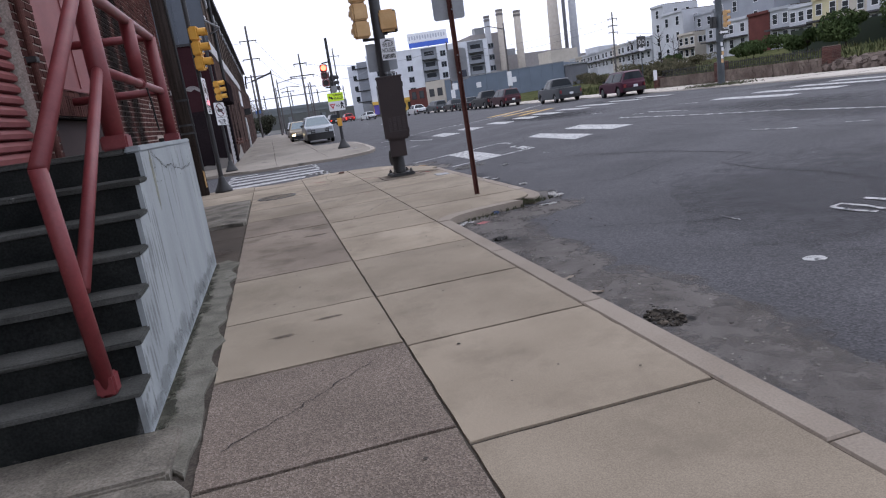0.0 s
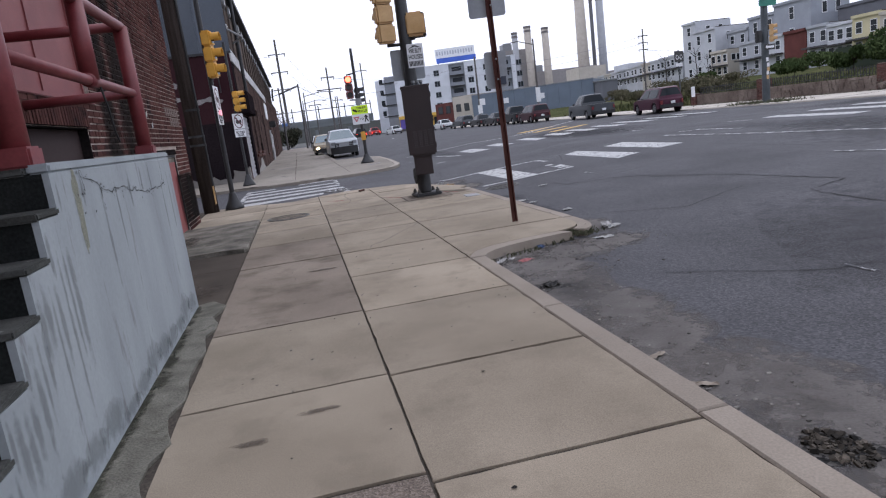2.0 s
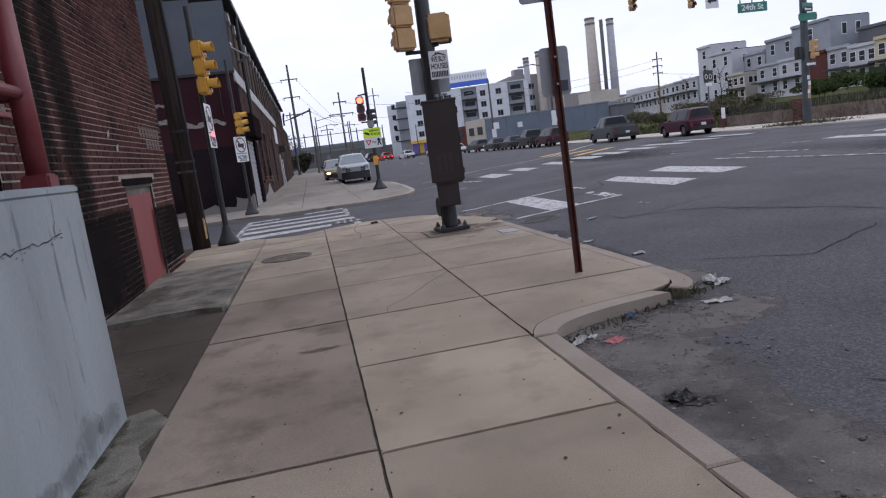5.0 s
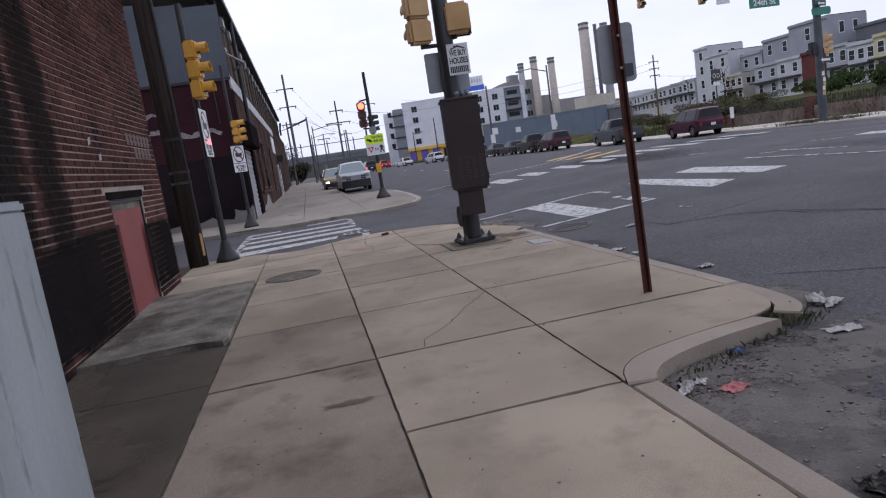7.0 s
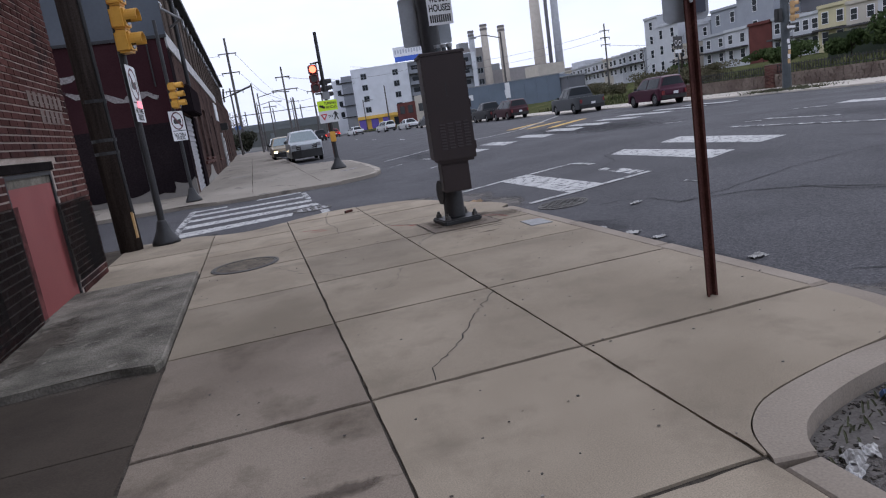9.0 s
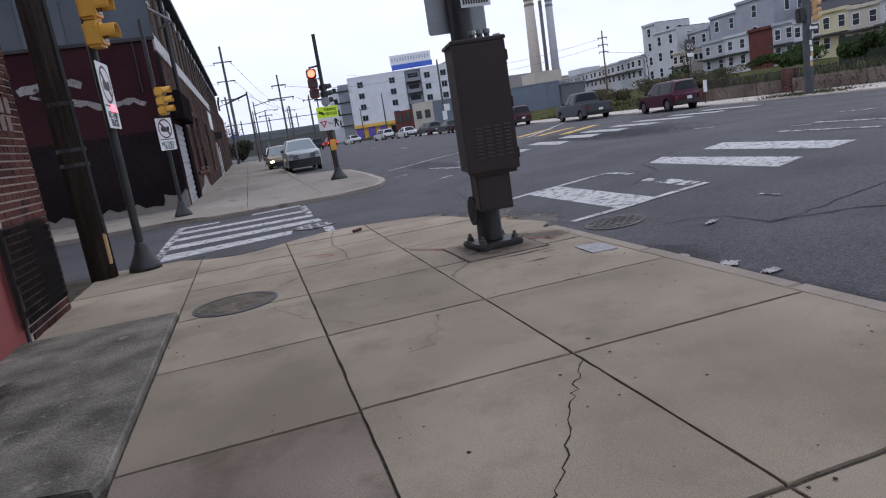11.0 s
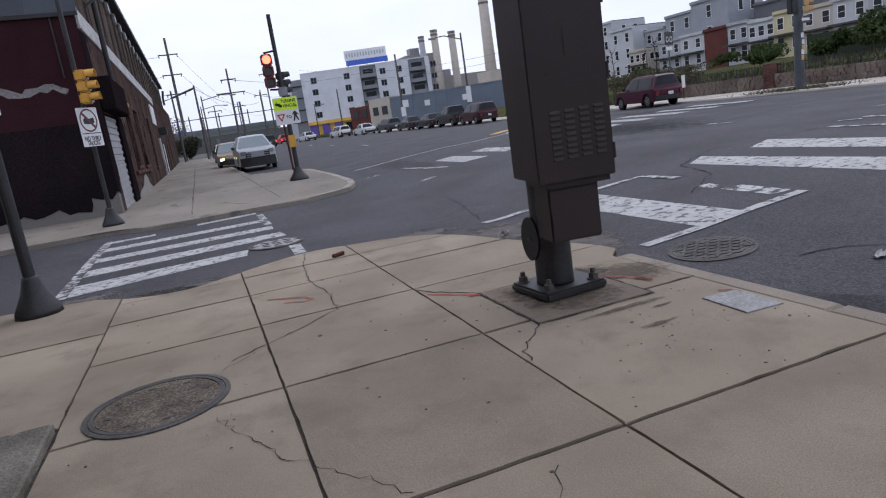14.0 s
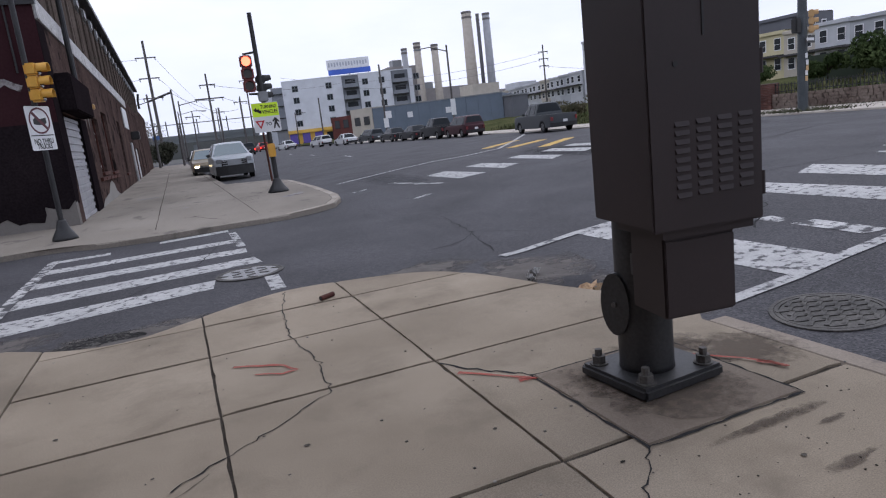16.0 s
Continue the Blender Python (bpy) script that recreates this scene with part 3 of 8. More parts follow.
def paving(x0, x1, rows, material, gap=0.007, lift=0.0):
    for y0, y1 in zip(rows, rows[1:]):
        poly = clip_rect(footing, x0 + gap, x1 - gap, y0 + 0.0125, y1 - 0.0125)
        if len(poly) < 3:
            continue
        keep = [p for p, q in zip(poly, poly[1:] + poly[:1]) if (Vector(p) - Vector(q)).length > 0.012]
        if len(keep) < 3:
            continue
        keep = worn_edge(keep)
        mat = material(y0) if callable(material) else material
        ob = part("paving_slab", prism(B(), keep, -0.10, lift + srnd.uniform(-0.002, 0.002), 0.005), mat, pavement)
        if mat == "aggregate":
            ob["label"] = "brown exposed-aggregate slab"


paving(-1.2, 0.0, ROWS_LEFT, lambda y: "aggregate" if y < 3.5 else ("concrete_brown" if 6.0 < y < 8.9 else "concrete"), 0.006)
paving(0.0, 1.25, ROWS, "concrete", 0.006)
PAD = (1.60, 2.47, 13.25, 14.17)
paving(1.25, 3.2, ROWS[9:], "concrete", 0.007)
paving(-2.6, -1.2, [13.66, 15.65, 17.5], "concrete")
part("concrete_pad", box(B(), PAD[0], PAD[1], PAD[2], PAD[3], -0.02, 0.008, 0.004), "concrete_brown", pavement, "square concrete pad with dirt round the pole foot")

# old slab by the red door, the stained patch before it and the cement strip along the stair wall
old = [(-2.6, 10.28), (-2.0, 10.32), (-1.55, 10.36), (-1.36, 10.30), (-1.25, 10.26), (-1.21, 10.38), (-1.215, 13.64), (-2.6, 13.66)]
part("old_slab", prism(B(), old, -0.06, 0.045, 0.012), "concrete_old", pavement, "raised rough grey old slab")
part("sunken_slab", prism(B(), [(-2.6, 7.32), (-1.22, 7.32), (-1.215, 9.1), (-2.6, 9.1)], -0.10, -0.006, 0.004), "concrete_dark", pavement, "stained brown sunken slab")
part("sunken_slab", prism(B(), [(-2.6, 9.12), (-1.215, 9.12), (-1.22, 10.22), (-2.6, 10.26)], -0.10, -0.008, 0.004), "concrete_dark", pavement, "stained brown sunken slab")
strip = [(-1.46, 2.75)] + [(-1.22 - 0.03 * math.sin(1.7 * k) - 0.02 * math.cos(4.1 * k), 2.45 + 0.19 * k) for k in range(26)] + [(-1.32, 7.44), (-1.46, 7.38)]
part("cement_strip", prism(B(), strip, -0.08, 0.012, 0.008), "cement", pavement, "broken grey cement strip with an uneven edge")
part("cement_strip", prism(B(), [(-2.6, -9), (-1.22, -9), (-1.20, 2.3), (-1.27, 2.42), (-1.50, 2.54), (-2.6, 2.6)], -0.08, 0.02, 0.01), "concrete_old", pavement)

# kerb stones along the near edge and round the bay
kerb_o, kerb_i = EDGE[:12], INNER
walk_o = [(1.42, y) for y in (-6.4, -4.3, -2.2, 0.0, 1.44, 3.5, 5.4, 7.42)]
for (xa, ya), (xb, yb) in zip(walk_o, walk_o[1:]):
    part("kerb_stone", prism(B(), [(1.257, ya + 0.006), (1.42, ya + 0.006), (1.42, yb - 0.006), (1.257, yb - 0.006)], -0.3, -0.002, 0.010), "kerb", pavement)
bay_o = [(1.42, 7.43), (1.47, 7.53), (1.61, 7.66), (1.94, 7.79), (2.41, 7.88), (2.60, 7.90)]
bay_i = [(1.257, 7.46), (1.33, 7.66), (1.47, 7.80), (1.65, 7.89), (2.16, 8.01), (2.52, 8.045)]
part("kerb_stone", prism(B(), rounded(bay_o) + rounded(bay_i)[::-1], -0.3, 0.0, 0.012), "kerb", pavement, "curved kerb stone round the parking bay")
nose_o = [(2.80, 7.97), (2.95, 8.10), (3.04, 8.38), (3.055, 8.9)]
nose_i = [(2.70, 8.10), (2.80, 8.19), (2.875, 8.40), (2.907, 8.9)]
part("kerb_stone", prism(B(), rounded(nose_o) + rounded(nose_i)[::-1], -0.3, -0.01, 0.012), "kerb", pavement, "broken kerb stone at the corner of the bay")
for ya, yb in ((8.92, 10.6), (10.6, 12.3), (12.3, 14.28)):
    part("kerb_stone", prism(B(), [(2.907, ya + 0.006), (3.065, ya + 0.006), (3.075, yb - 0.006), (2.907, yb - 0.006)], -0.3, -0.004, 0.018), "kerb", pavement)

# cracks, stains and marks on the paving
def mark(name, bm, material, label=""):
    return part(name, bm, material, pavement, label)


mark("crack", jagged(B(), [(1.26, 10.36), (0.95, 9.9), (0.62, 9.35), (0.40, 9.1), (0.37, 8.93)], 0.010, 0.0034, 1, step=0.045, wander=0.018), "tar")
mark("crack", jagged(B(), [(0.75, 17.36), (0.62, 16.6), (0.56, 15.86), (0.64, 15.2), (0.60, 14.71), (0.30, 14.45), (0.04, 14.28), (-0.25, 14.05)], 0.013, 0.0034, 2, step=0.045, wander=0.018), "tar")
mark("crack", jagged(B(), [(1.26, 14.68), (1.40, 14.42), (1.62, 14.18)], 0.020, 0.0034, 3, step=0.045, wander=0.018), "tar")
mark("crack", jagged(B(), [(1.60, 13.25), (1.45, 13.08), (1.30, 12.9), (1.27, 12.75)], 0.010, 0.0034, 4, step=0.045, wander=0.018), "tar")
mark("crack", jagged(B(), [(-1.1, 2.6), (-0.7, 2.9), (-0.25, 3.3)], 0.008, 0.0034, 6, step=0.045, wander=0.018), "tar")
for k, (x, y, rx, ry, m) in enumerate(((2.45, 14.05, 0.25, 0.16, "stain"), (2.2, 13.12, 0.3, 0.05, "stain"), (2.1, 12.75, 0.16, 0.035, "stain"), (2.35, 13.0, 0.10, 0.02, "stain"), (2.05, 13.75, 0.5, 0.45, "stain"),
                                       (2.75, 13.8, 0.3, 0.35, "stain"), (-0.25, 8.1, 0.25, 0.05, "stain"), (-0.75, 4.15, 0.12, 0.035, "stain"), (-0.42, 4.38, 0.12, 0.04, "stain"), 
                                       (-2.25, 9.0, 0.35, 1.2, "stain"), (-1.7, 8.0, 0.4, 0.5, "stain"), (-2.3, 11.6, 0.3, 0.9, "stain"),
                                       )):
    on_old = x < -1.22 and y > 10.3
    mark("dirt_patch", blotch(B(), x, y, rx, ry, (0.0475 if on_old else (0.0125 if 13.25 < y < 14.17 and 1.6 < x < 2.47 else 0.0035)) + 0.00006 * k, 20 + k, rough=0.45), m)
# green-black blotches in a row where the cement strip meets the wall
for k in range(13):
    mark("moss", blotch(B(), -1.44 + 0.02 * math.sin(k), 2.9 + 0.35 * k, 0.07, 0.26, 0.0128 + 0.0001 * k, 80 + k, rough=0.5), "stain_foot", "green-black patches at the foot of the wall")
for k, pts in enumerate(([(-0.37, 13.18), (-0.26, 12.88), (-0.11, 12.53), (0.07, 12.28), (0.31, 11.93)], [(-0.31, 13.91), (-0.09, 14.12)], [(0.85, 11.80), (0.75, 11.61), (0.76, 11.44), (0.60, 11.31), (0.61, 11.13), (0.43, 11.12)])):
    mark("crack", jagged(B(), pts, 0.006, 0.0034, 40 + k, step=0.045, wander=0.02), "tar")
for k, pts in enumerate(([(0.13, 15.50), (0.30, 15.40), (0.42, 15.30), (0.50, 15.16), (0.40, 15.16), (0.24, 15.26)], [(1.28, 14.47), (1.42, 14.32), (1.60, 14.12), (1.50, 14.16)],
                         [(2.30, 13.98), (2.44, 13.84), (2.58, 13.66), (2.66, 13.46), (2.60, 13.60)], [(2.78, 12.98), (2.86, 12.86)])):
    mark("spray_mark", jagged(B(), pts, 0.045, 0.0135 if k == 2 else 0.007, 60 + k, wander=0.012), "spray_soft", "faint red sprayed survey mark")
mark("cover_plate", prism(B(), [(2.58, 12.54), (2.84, 12.52), (2.85, 12.90), (2.60, 12.92)], -0.01, 0.009, 0.003), "plate", "pale square metal cover plate")

for xa, xb, ya, yb in ((PAD[0] - 0.022, PAD[0], PAD[2] - 0.02, PAD[3] + 0.02), (PAD[1], PAD[1] + 0.02, PAD[2] - 0.02, PAD[3] + 0.02), (PAD[0], PAD[1], PAD[2] - 0.024, PAD[2]), (PAD[0], PAD[1], PAD[3], PAD[3] + 0.02)):
    n_ = 9
    along = [(xa + (xb - xa) * k / n_, ya + (yb - ya) * k / n_) for k in range(n_ + 1)] if xb - xa > yb - ya else [((xa + xb) / 2, ya + (yb - ya) * k / n_) for k in range(n_ + 1)]
    if xb - xa > yb - ya:
        along = [(x, (ya + yb) / 2) for x, y in along]
    mark("pad_joint", jagged(B(), along, 0.022, 0.0042, 140 + int(xa * 10), step=0.06, wander=0.006), "tar", "dark soil joint round the pad")
specks, sp = B(), random.Random(66)
for k in range(150):
    x, y, r = sp.gauss(2.1, 0.5), sp.gauss(13.2, 0.6), sp.uniform(0.0015, 0.005)
    if x < 2.85 and not (PAD[0] < x < PAD[1] and PAD[2] < y < PAD[3]):
        box(specks, -r, r, -r * 0.7, r * 0.7, 0, r * 0.5, m=pose(x, y, 0.002, 0, 0, sp.uniform(0, 180)))
tagged(part("dirt_specks", specks, worn("dark dirt specks", (0.03, 0.026, 0.023), (0.10, 0.085, 0.07), 0.95, scale=9, fine=50, vary=0.8, island=True)), "dark dirt specks round the pole foot", "dirt", kind="stuff")

gum, gr_ = B(), random.Random(404)
for k in range(170):
    x, y, r = gr_.uniform(-1.12, 2.85), gr_.uniform(1.0, 16.8), gr_.uniform(0.004, 0.012) * (1.5 if gr_.random() < 0.12 else 1)
    if x > 1.2 and y < 8.2:
        continue
    gum.faces.new([gum.verts.new((x + r * gr_.uniform(0.7, 1.2) * math.cos(6.283 * j / 9), y + r * gr_.uniform(0.6, 1.1) * math.sin(6.283 * j / 9), 0.0048)) for j in range(9)])
tagged(part("gum_spots", gum, worn("trodden gum and tar drops", (0.035, 0.031, 0.028), (0.085, 0.074, 0.063), 0.9, scale=5, fine=60, vary=0.5, island=True)), "dark trodden gum spots on the paving", "gum", kind="stuff")

grit = B()
grnd = random.Random(8)
for k in range(520):
    u = grnd.random()
    if u < 0.45:
        x, y, z = grnd.uniform(1.44, 2.1), grnd.uniform(2, 8.0), ROAD
    elif u < 0.7:
        x, y, z = grnd.uniform(1.5, 3.6), grnd.uniform(7.2, 7.9), ROAD
    else:
        x, y, z = grnd.uniform(-1.2, 3.0), grnd.uniform(5, 17), 0.0
    if z < 0 and y > 7.5 and x < 3.0:
        y -= 0.4
    s = grnd.uniform(0.003, 0.011 if z < 0 else 0.007)
    box(grit, x - s, x + s * grnd.uniform(0.4, 1), y - s * 0.7, y + s * 0.7, z, z + s * 0.8)
tagged(part("grit", grit, "grit"), "loose grit and crumbs along the kerb", "grit", kind="stuff")

# far pavements
FAR_EDGE = [(-30, 24.5), (-3.1, 24.55), (-2.2, 24.7), (-1.5, 24.2), (-0.4, 23.95), (0.7, 24.05), (1.9, 24.1), (2.6, 24.5), (3.05, 24.95), (3.4, 25.9), (3.6, 27.0), (3.8, 30.5), (3.9, 35.5), (3.6, 37.3),
            (2.4, 38.2), (1.75, 38.8), (1.7, 110)]
far_walk = thing("pavement_far", (0, 0, 0), "pale concrete pavement on the opposite corner", "pavement", kind="structure")
part("far_paving", prism(B(), rounded(FAR_EDGE) + [(-30, 110)], -0.3, 0.0, 0.03), worn("grey far concrete", (0.215, 0.192, 0.163), (0.295, 0.264, 0.225), 0.9, scale=0.5, fine=40, bump=0.3, spots=(0.15, 0.135, 0.118), spot_scale=1.3, spot_at=0.58, grain=0.2, stretch=(1, 0.5, 1)), far_walk)
for pts in ([(-0.55, 25.0), (-0.5, 40), (-0.45, 70)], [(1.45, 25.3), (1.5, 40), (1.5, 70)], [(-2.5, 30.0), (3.9, 30.2)], [(-2.5, 34.5), (3.9, 34.6)], [(-2.5, 39), (1.6, 39)], [(-2.5, 44), (1.6, 44)]):
    part("joint_line", jagged(B(), pts, 0.03, 0.004, 70, step=1.0, wander=0.01), "joint", far_walk)
kerb_line = rounded(FAR_EDGE)
kerb_line = [p for p in kerb_line if p[0] > 1.9 and p[1] < 38.6]
kerb_in = []
for a, p, b in zip(kerb_line[:1] + kerb_line[:-1], kerb_line, kerb_line[1:] + kerb_line[-1:]):
    d = Vector((b[0] - a[0], b[1] - a[1])).normalized()
    kerb_in.append((p[0] - d.y * 0.20, p[1] + d.x * 0.20))
kb = B()
for k in range(len(kerb_line) - 1):
    kb.faces.new([kb.verts.new((*p, 0.0045)) for p in (kerb_in[k], (kerb_line[k][0] * 0.85 + kerb_in[k][0] * 0.15, kerb_line[k][1] * 0.85 + kerb_in[k][1] * 0.15),
                                                       (kerb_line[k + 1][0] * 0.85 + kerb_in[k + 1][0] * 0.15, kerb_line[k + 1][1] * 0.85 + kerb_in[k + 1][1] * 0.15), kerb_in[k + 1])])
part("kerb_top", kb, worn("pale kerb concrete", (0.30, 0.268, 0.225), (0.40, 0.36, 0.31), 0.9, scale=1.5, fine=40, bump=0.3, spots=(0.2, 0.18, 0.155), spot_scale=2.5, spot_at=0.6), far_walk, "pale kerb edging")
for k, (pts, w) in enumerate((([(0.21, 26.66), (0.45, 25.9), (0.71, 25.13)], 0.025), ([(1.5, 29.0), (1.75, 29.05), (1.95, 29.2)], 0.05), (kerb_in, 0.018))):
    part("far_crack", jagged(B(), pts, w, 0.0055, 140 + k, step=0.3, wander=0.02), "joint", far_walk)
for k, (x, y, rx, ry) in enumerate(((2.62, 28.5, 0.20, 0.22), (2.88, 28.75, 0.16, 0.2), (3.05, 29.05, 0.10, 0.25), (0.1, 29.5, 0.07, 0.1), (-1.0, 36.0, 0.3, 0.3))):
    part("paint_splash", blotch(B(), x, y, rx, ry, 0.0058 + 0.0003 * k, 150 + k, rough=0.5), "faded_band", far_walk, "spilt white paint")
right_walk = thing("pavement_right", (0, 0, 0), "pale concrete pavement beside the stone wall", "pavement", kind="structure")
part("right_paving", prism(B(), [(26.0, -60), (31, -60), (31, 112), (26.0, 112)], -0.3, 0.06, 0.03), plain("pale pavement", (0.42, 0.385, 0.34), 0.9), right_walk)
for y in range(8, 92, 4):
    part("joint_line", box(B(), 26.05, 30.9, y, y + 0.05, 0.05, 0.066), "joint", right_walk)

# ---- road markings, cracks, covers ----
def paint(pts, material="paint_white", label="", name="road_marking", z=ROAD + 0.004):
    return draped(part(name, sheet(B(), pts, z), material, road, label), z - ROAD)


def stripe(pts, w, material="paint_white", label="", z=ROAD + 0.009):
    """A painted line of even width along the points."""
    left, right = offset_line(pts, w / 2), offset_line(pts, -w / 2)
    return paint(left + right[::-1], material, label, z=z)


# crosswalk over the near leg of the main road
for pts, m in (([(4.22, 14.72), (4.85, 14.80), (4.85, 17.70), (4.22, 17.62)], "paint_white"), ([(6.72, 14.60), (7.36, 14.80), (7.24, 18.00), (6.74, 17.70)], "paint_white"),
               ([(7.92, 14.85), (8.66, 15.05), (8.66, 18.02), (7.90, 17.65)], "paint_white"), ([(5.50, 15.05), (5.74, 14.98), (5.80, 15.75), (5.56, 15.85)], "paint_worn"),
               ([(5.52, 16.0), (5.72, 15.98), (5.76, 16.25), (5.60, 16.28)], "paint_worn"), ([(13.7, 15.3), (14.4, 15.4), (14.5, 18.9), (13.8, 18.8)], "paint_white"),
               ([(15.4, 15.3), (16.1, 15.4), (16.2, 19.0), (15.5, 18.9)], "paint_white"), ([(17.1, 15.4), (17.8, 15.5), (17.9, 19.1), (17.2, 19.0)], "paint_white"), ([(18.8, 15.5), (19.5, 15.6), (19.6, 19.2), (18.9, 19.1)], "paint_white")):
    paint(pts, m, "worn white crosswalk bar")
for pts, w, m in (([(3.50, 14.66), (4.2, 14.69), (4.84, 14.77), (5.72, 14.84)], 0.13, "paint_white"), ([(3.12, 17.44), (4.28, 17.66), (4.88, 17.70), (5.45, 17.76)], 0.13, "paint_white"),
                  ([(5.45, 17.76), (5.90, 17.78), (5.92, 17.0)], 0.13, "paint_worn"), ([(9.9, 17.9), (10.1, 14.5), (10.5, 11.8), (10.45, 9.2)], 0.14, "paint_worn"),
                  ([(11.08, 18.15), (11.1, 16.2)], 0.14, "paint_worn"), ([(10.62, 18.3), (10.78, 17.95)], 0.12, "paint_worn"), ([(11.08, 22.0), (11.24, 21.4)], 0.14, "paint_worn"),
                  ([(12.9, 19.3), (13.2, 18.5)], 0.14, "paint_worn"), ([(7.91, 9.80), (8.15, 8.95)], 0.08, "paint_worn"), ([(8.72, 8.54), (8.94, 8.18)], 0.08, "paint_worn"), ([(5.38, 13.5), (5.41, 13.2)], 0.05, "paint_worn")):
    stripe(pts, w, m, "worn white road line")
# bars across the side street
for pts in ([(-1.97, 18.26), (0.17, 18.68), (0.22, 19.16), (-1.96, 18.98)], [(-2.04, 19.58), (0.85, 19.84), (0.80, 20.34), (-2.03, 20.14)], [(-2.08, 20.82), (0.76, 20.86), (0.78, 21.30), (-2.07, 21.28)],
            [(-2.06, 21.98), (0.78, 22.06), (0.74, 22.45), (-2.05, 22.42)], [(-2.05, 23.08), (-1.22, 23.10), (-1.22, 23.38), (-2.03, 23.36)], [(-0.46, 23.50), (0.72, 23.62), (0.72, 23.92), (-0.46, 23.76)]):
    paint(pts, "paint_white", "white crosswalk bar")
stripe([(-2.02, 18.2), (-2.06, 21.0), (-2.06, 23.4)], 0.15, "paint_worn", "worn crosswalk edge line")
paint([(0.71, 18.02), (0.87, 18.04), (0.90, 18.80), (0.74, 18.82)], "paint_white", "white crosswalk block")
stripe([(0.74, 21.5), (0.76, 23.4)], 0.13, "paint_worn", "worn crosswalk edge line")
# crosswalk over the main road further on
for pts in ([(6.25, 25.45), (6.98, 25.50), (6.85, 27.80), (6.20, 27.60)], [(7.52, 25.60), (8.15, 25.90), (8.03, 27.85), (7.48, 27.80)], [(8.95, 25.60), (9.65, 26.20), (9.60, 28.40), (8.95, 28.05)],
            [(10.35, 26.20), (11.15, 26.80), (11.05, 28.90), (10.36, 28.50)], [(11.65, 26.60), (12.40, 27.00), (12.30, 29.50), (11.62, 29.20)], [(13.15, 27.00), (13.90, 27.30), (13.80, 30.00), (13.10, 29.60)],
            [(14.75, 27.30), (15.45, 27.50), (15.35, 30.70), (14.65, 30.50)], [(16.3, 27.40), (17.0, 27.60), (16.9, 30.60), (16.2, 30.30)], [(18.0, 27.60), (18.7, 27.80), (18.6, 30.80), (17.9, 30.50)]):
    paint(pts, "paint_white", "white crosswalk bar")
stripe([(4.45, 30.6), (6.5, 31.4), (9.4, 31.9), (11.3, 33.0), (13.9, 36.7), (19.0, 44.5)], 0.16, "paint_white", "long white road line")
for pts in ([(11.3, 34.2), (14.4, 37.3)], [(11.4, 32.3), (14.3, 34.8)], [(11.5, 30.2), (14.7, 33.4)]):
    stripe(pts, 0.42, "paint_yellow", "worn yellow hatching")
for pts in ([(5.20, 27.70), (5.52, 26.0)], [(5.40, 26.2), (5.72, 25.3)], [(4.40, 23.60), (4.82, 23.9)], [(4.05, 27.2), (4.42, 27.4)], [(9.0, 46.0), (9.3, 49.0)], [(9.4, 58.0), (9.7, 61.0)], [(9.8, 70.0), (10.1, 73.0)]):
    stripe(pts, 0.16, "paint_worn", "faded white dash")
# cycle symbol in the near lane, broken by wear
for pts, w in (([(4.47, 4.60), (4.46, 4.38), (4.52, 4.15)], 0.05), ([(4.47, 4.60), (4.60, 4.62), (4.64, 4.40), (4.62, 4.12)], 0.05), ([(4.86, 4.60), (4.90, 4.38), (4.86, 4.15)], 0.06)):
    stripe(pts, w, "paint_white", "piece of a white painted cycle symbol")
stripe([(3.73, 5.24), (3.73, 4.96)], 0.025, "paint_worn", "short pale scratch on the asphalt")
# dusty gutter along the kerb, stains and patches of the asphalt
drnd = random.Random(33)
level = 0
def soft(x, y, rx, ry, material, label=""):
    global level
    level += 1
    return draped(part("road_stain", blotch(B(), x, y, rx, ry, ROAD, 500 + level), material, road, label), 0.0012 + 0.00004 * level)


for k in range(16):
    y = -1.0 + 0.58 * k
    soft(1.72 + drnd.uniform(-0.08, 0.22), y, drnd.uniform(0.35, 0.6), drnd.uniform(0.5, 0.9), "gutter_soft", "pale dust in the gutter")
for x, y, rx, ry in ((1.9, 7.0, 0.6, 0.45), (2.5, 7.45, 0.6, 0.4), (2.9, 7.6, 0.5, 0.35), (3.2, 8.6, 0.25, 0.6), (3.25, 15.3, 0.4, 0.8), (3.0, 16.6, 0.6, 0.7), (2.2, 17.5, 0.7, 0.35), (-0.6, 17.3, 0.9, 0.4), (-1.8, 17.8, 0.7, 0.35)):
    soft(x, y, rx, ry, "gutter_soft", "pale dust in the gutter")
for k in range(14):
    soft(drnd.uniform(3.5, 22), drnd.uniform(-2, 34), drnd.uniform(0.8, 2.8), drnd.uniform(1.5, 5.0), drnd.choice(["road_dark", "road_pale"]), "worn patch of asphalt")
# darker patches close along the kerb
for x, y, rx, ry in ((3.2, 10.6, 0.25, 1.2), (3.25, 12.2, 0.3, 0.8), (3.0, 15.9, 0.35, 0.5), (1.75, 6.0, 0.3, 0.5)):
    soft(x, y, rx, ry, "road_dark", "dark gutter patch")
part("pothole", blotch(B(), 1.66, 3.13, 0.125, 0.175, ROAD + 0.005, 80, rough=0.45), "hole", road, "pothole with broken dark gravel")
part("pothole", blotch(B(), 1.67, 6.19, 0.10, 0.10, ROAD + 0.005, 81, rough=0.5), "hole", road, "small pothole beside the kerb")
part("pothole", blotch(B(), -0.9, 17.35, 0.35, 0.18, ROAD + 0.005, 82, rough=0.5), "hole", road, "broken asphalt in the gutter")
rub_, rr_ = B(), random.Random(5)
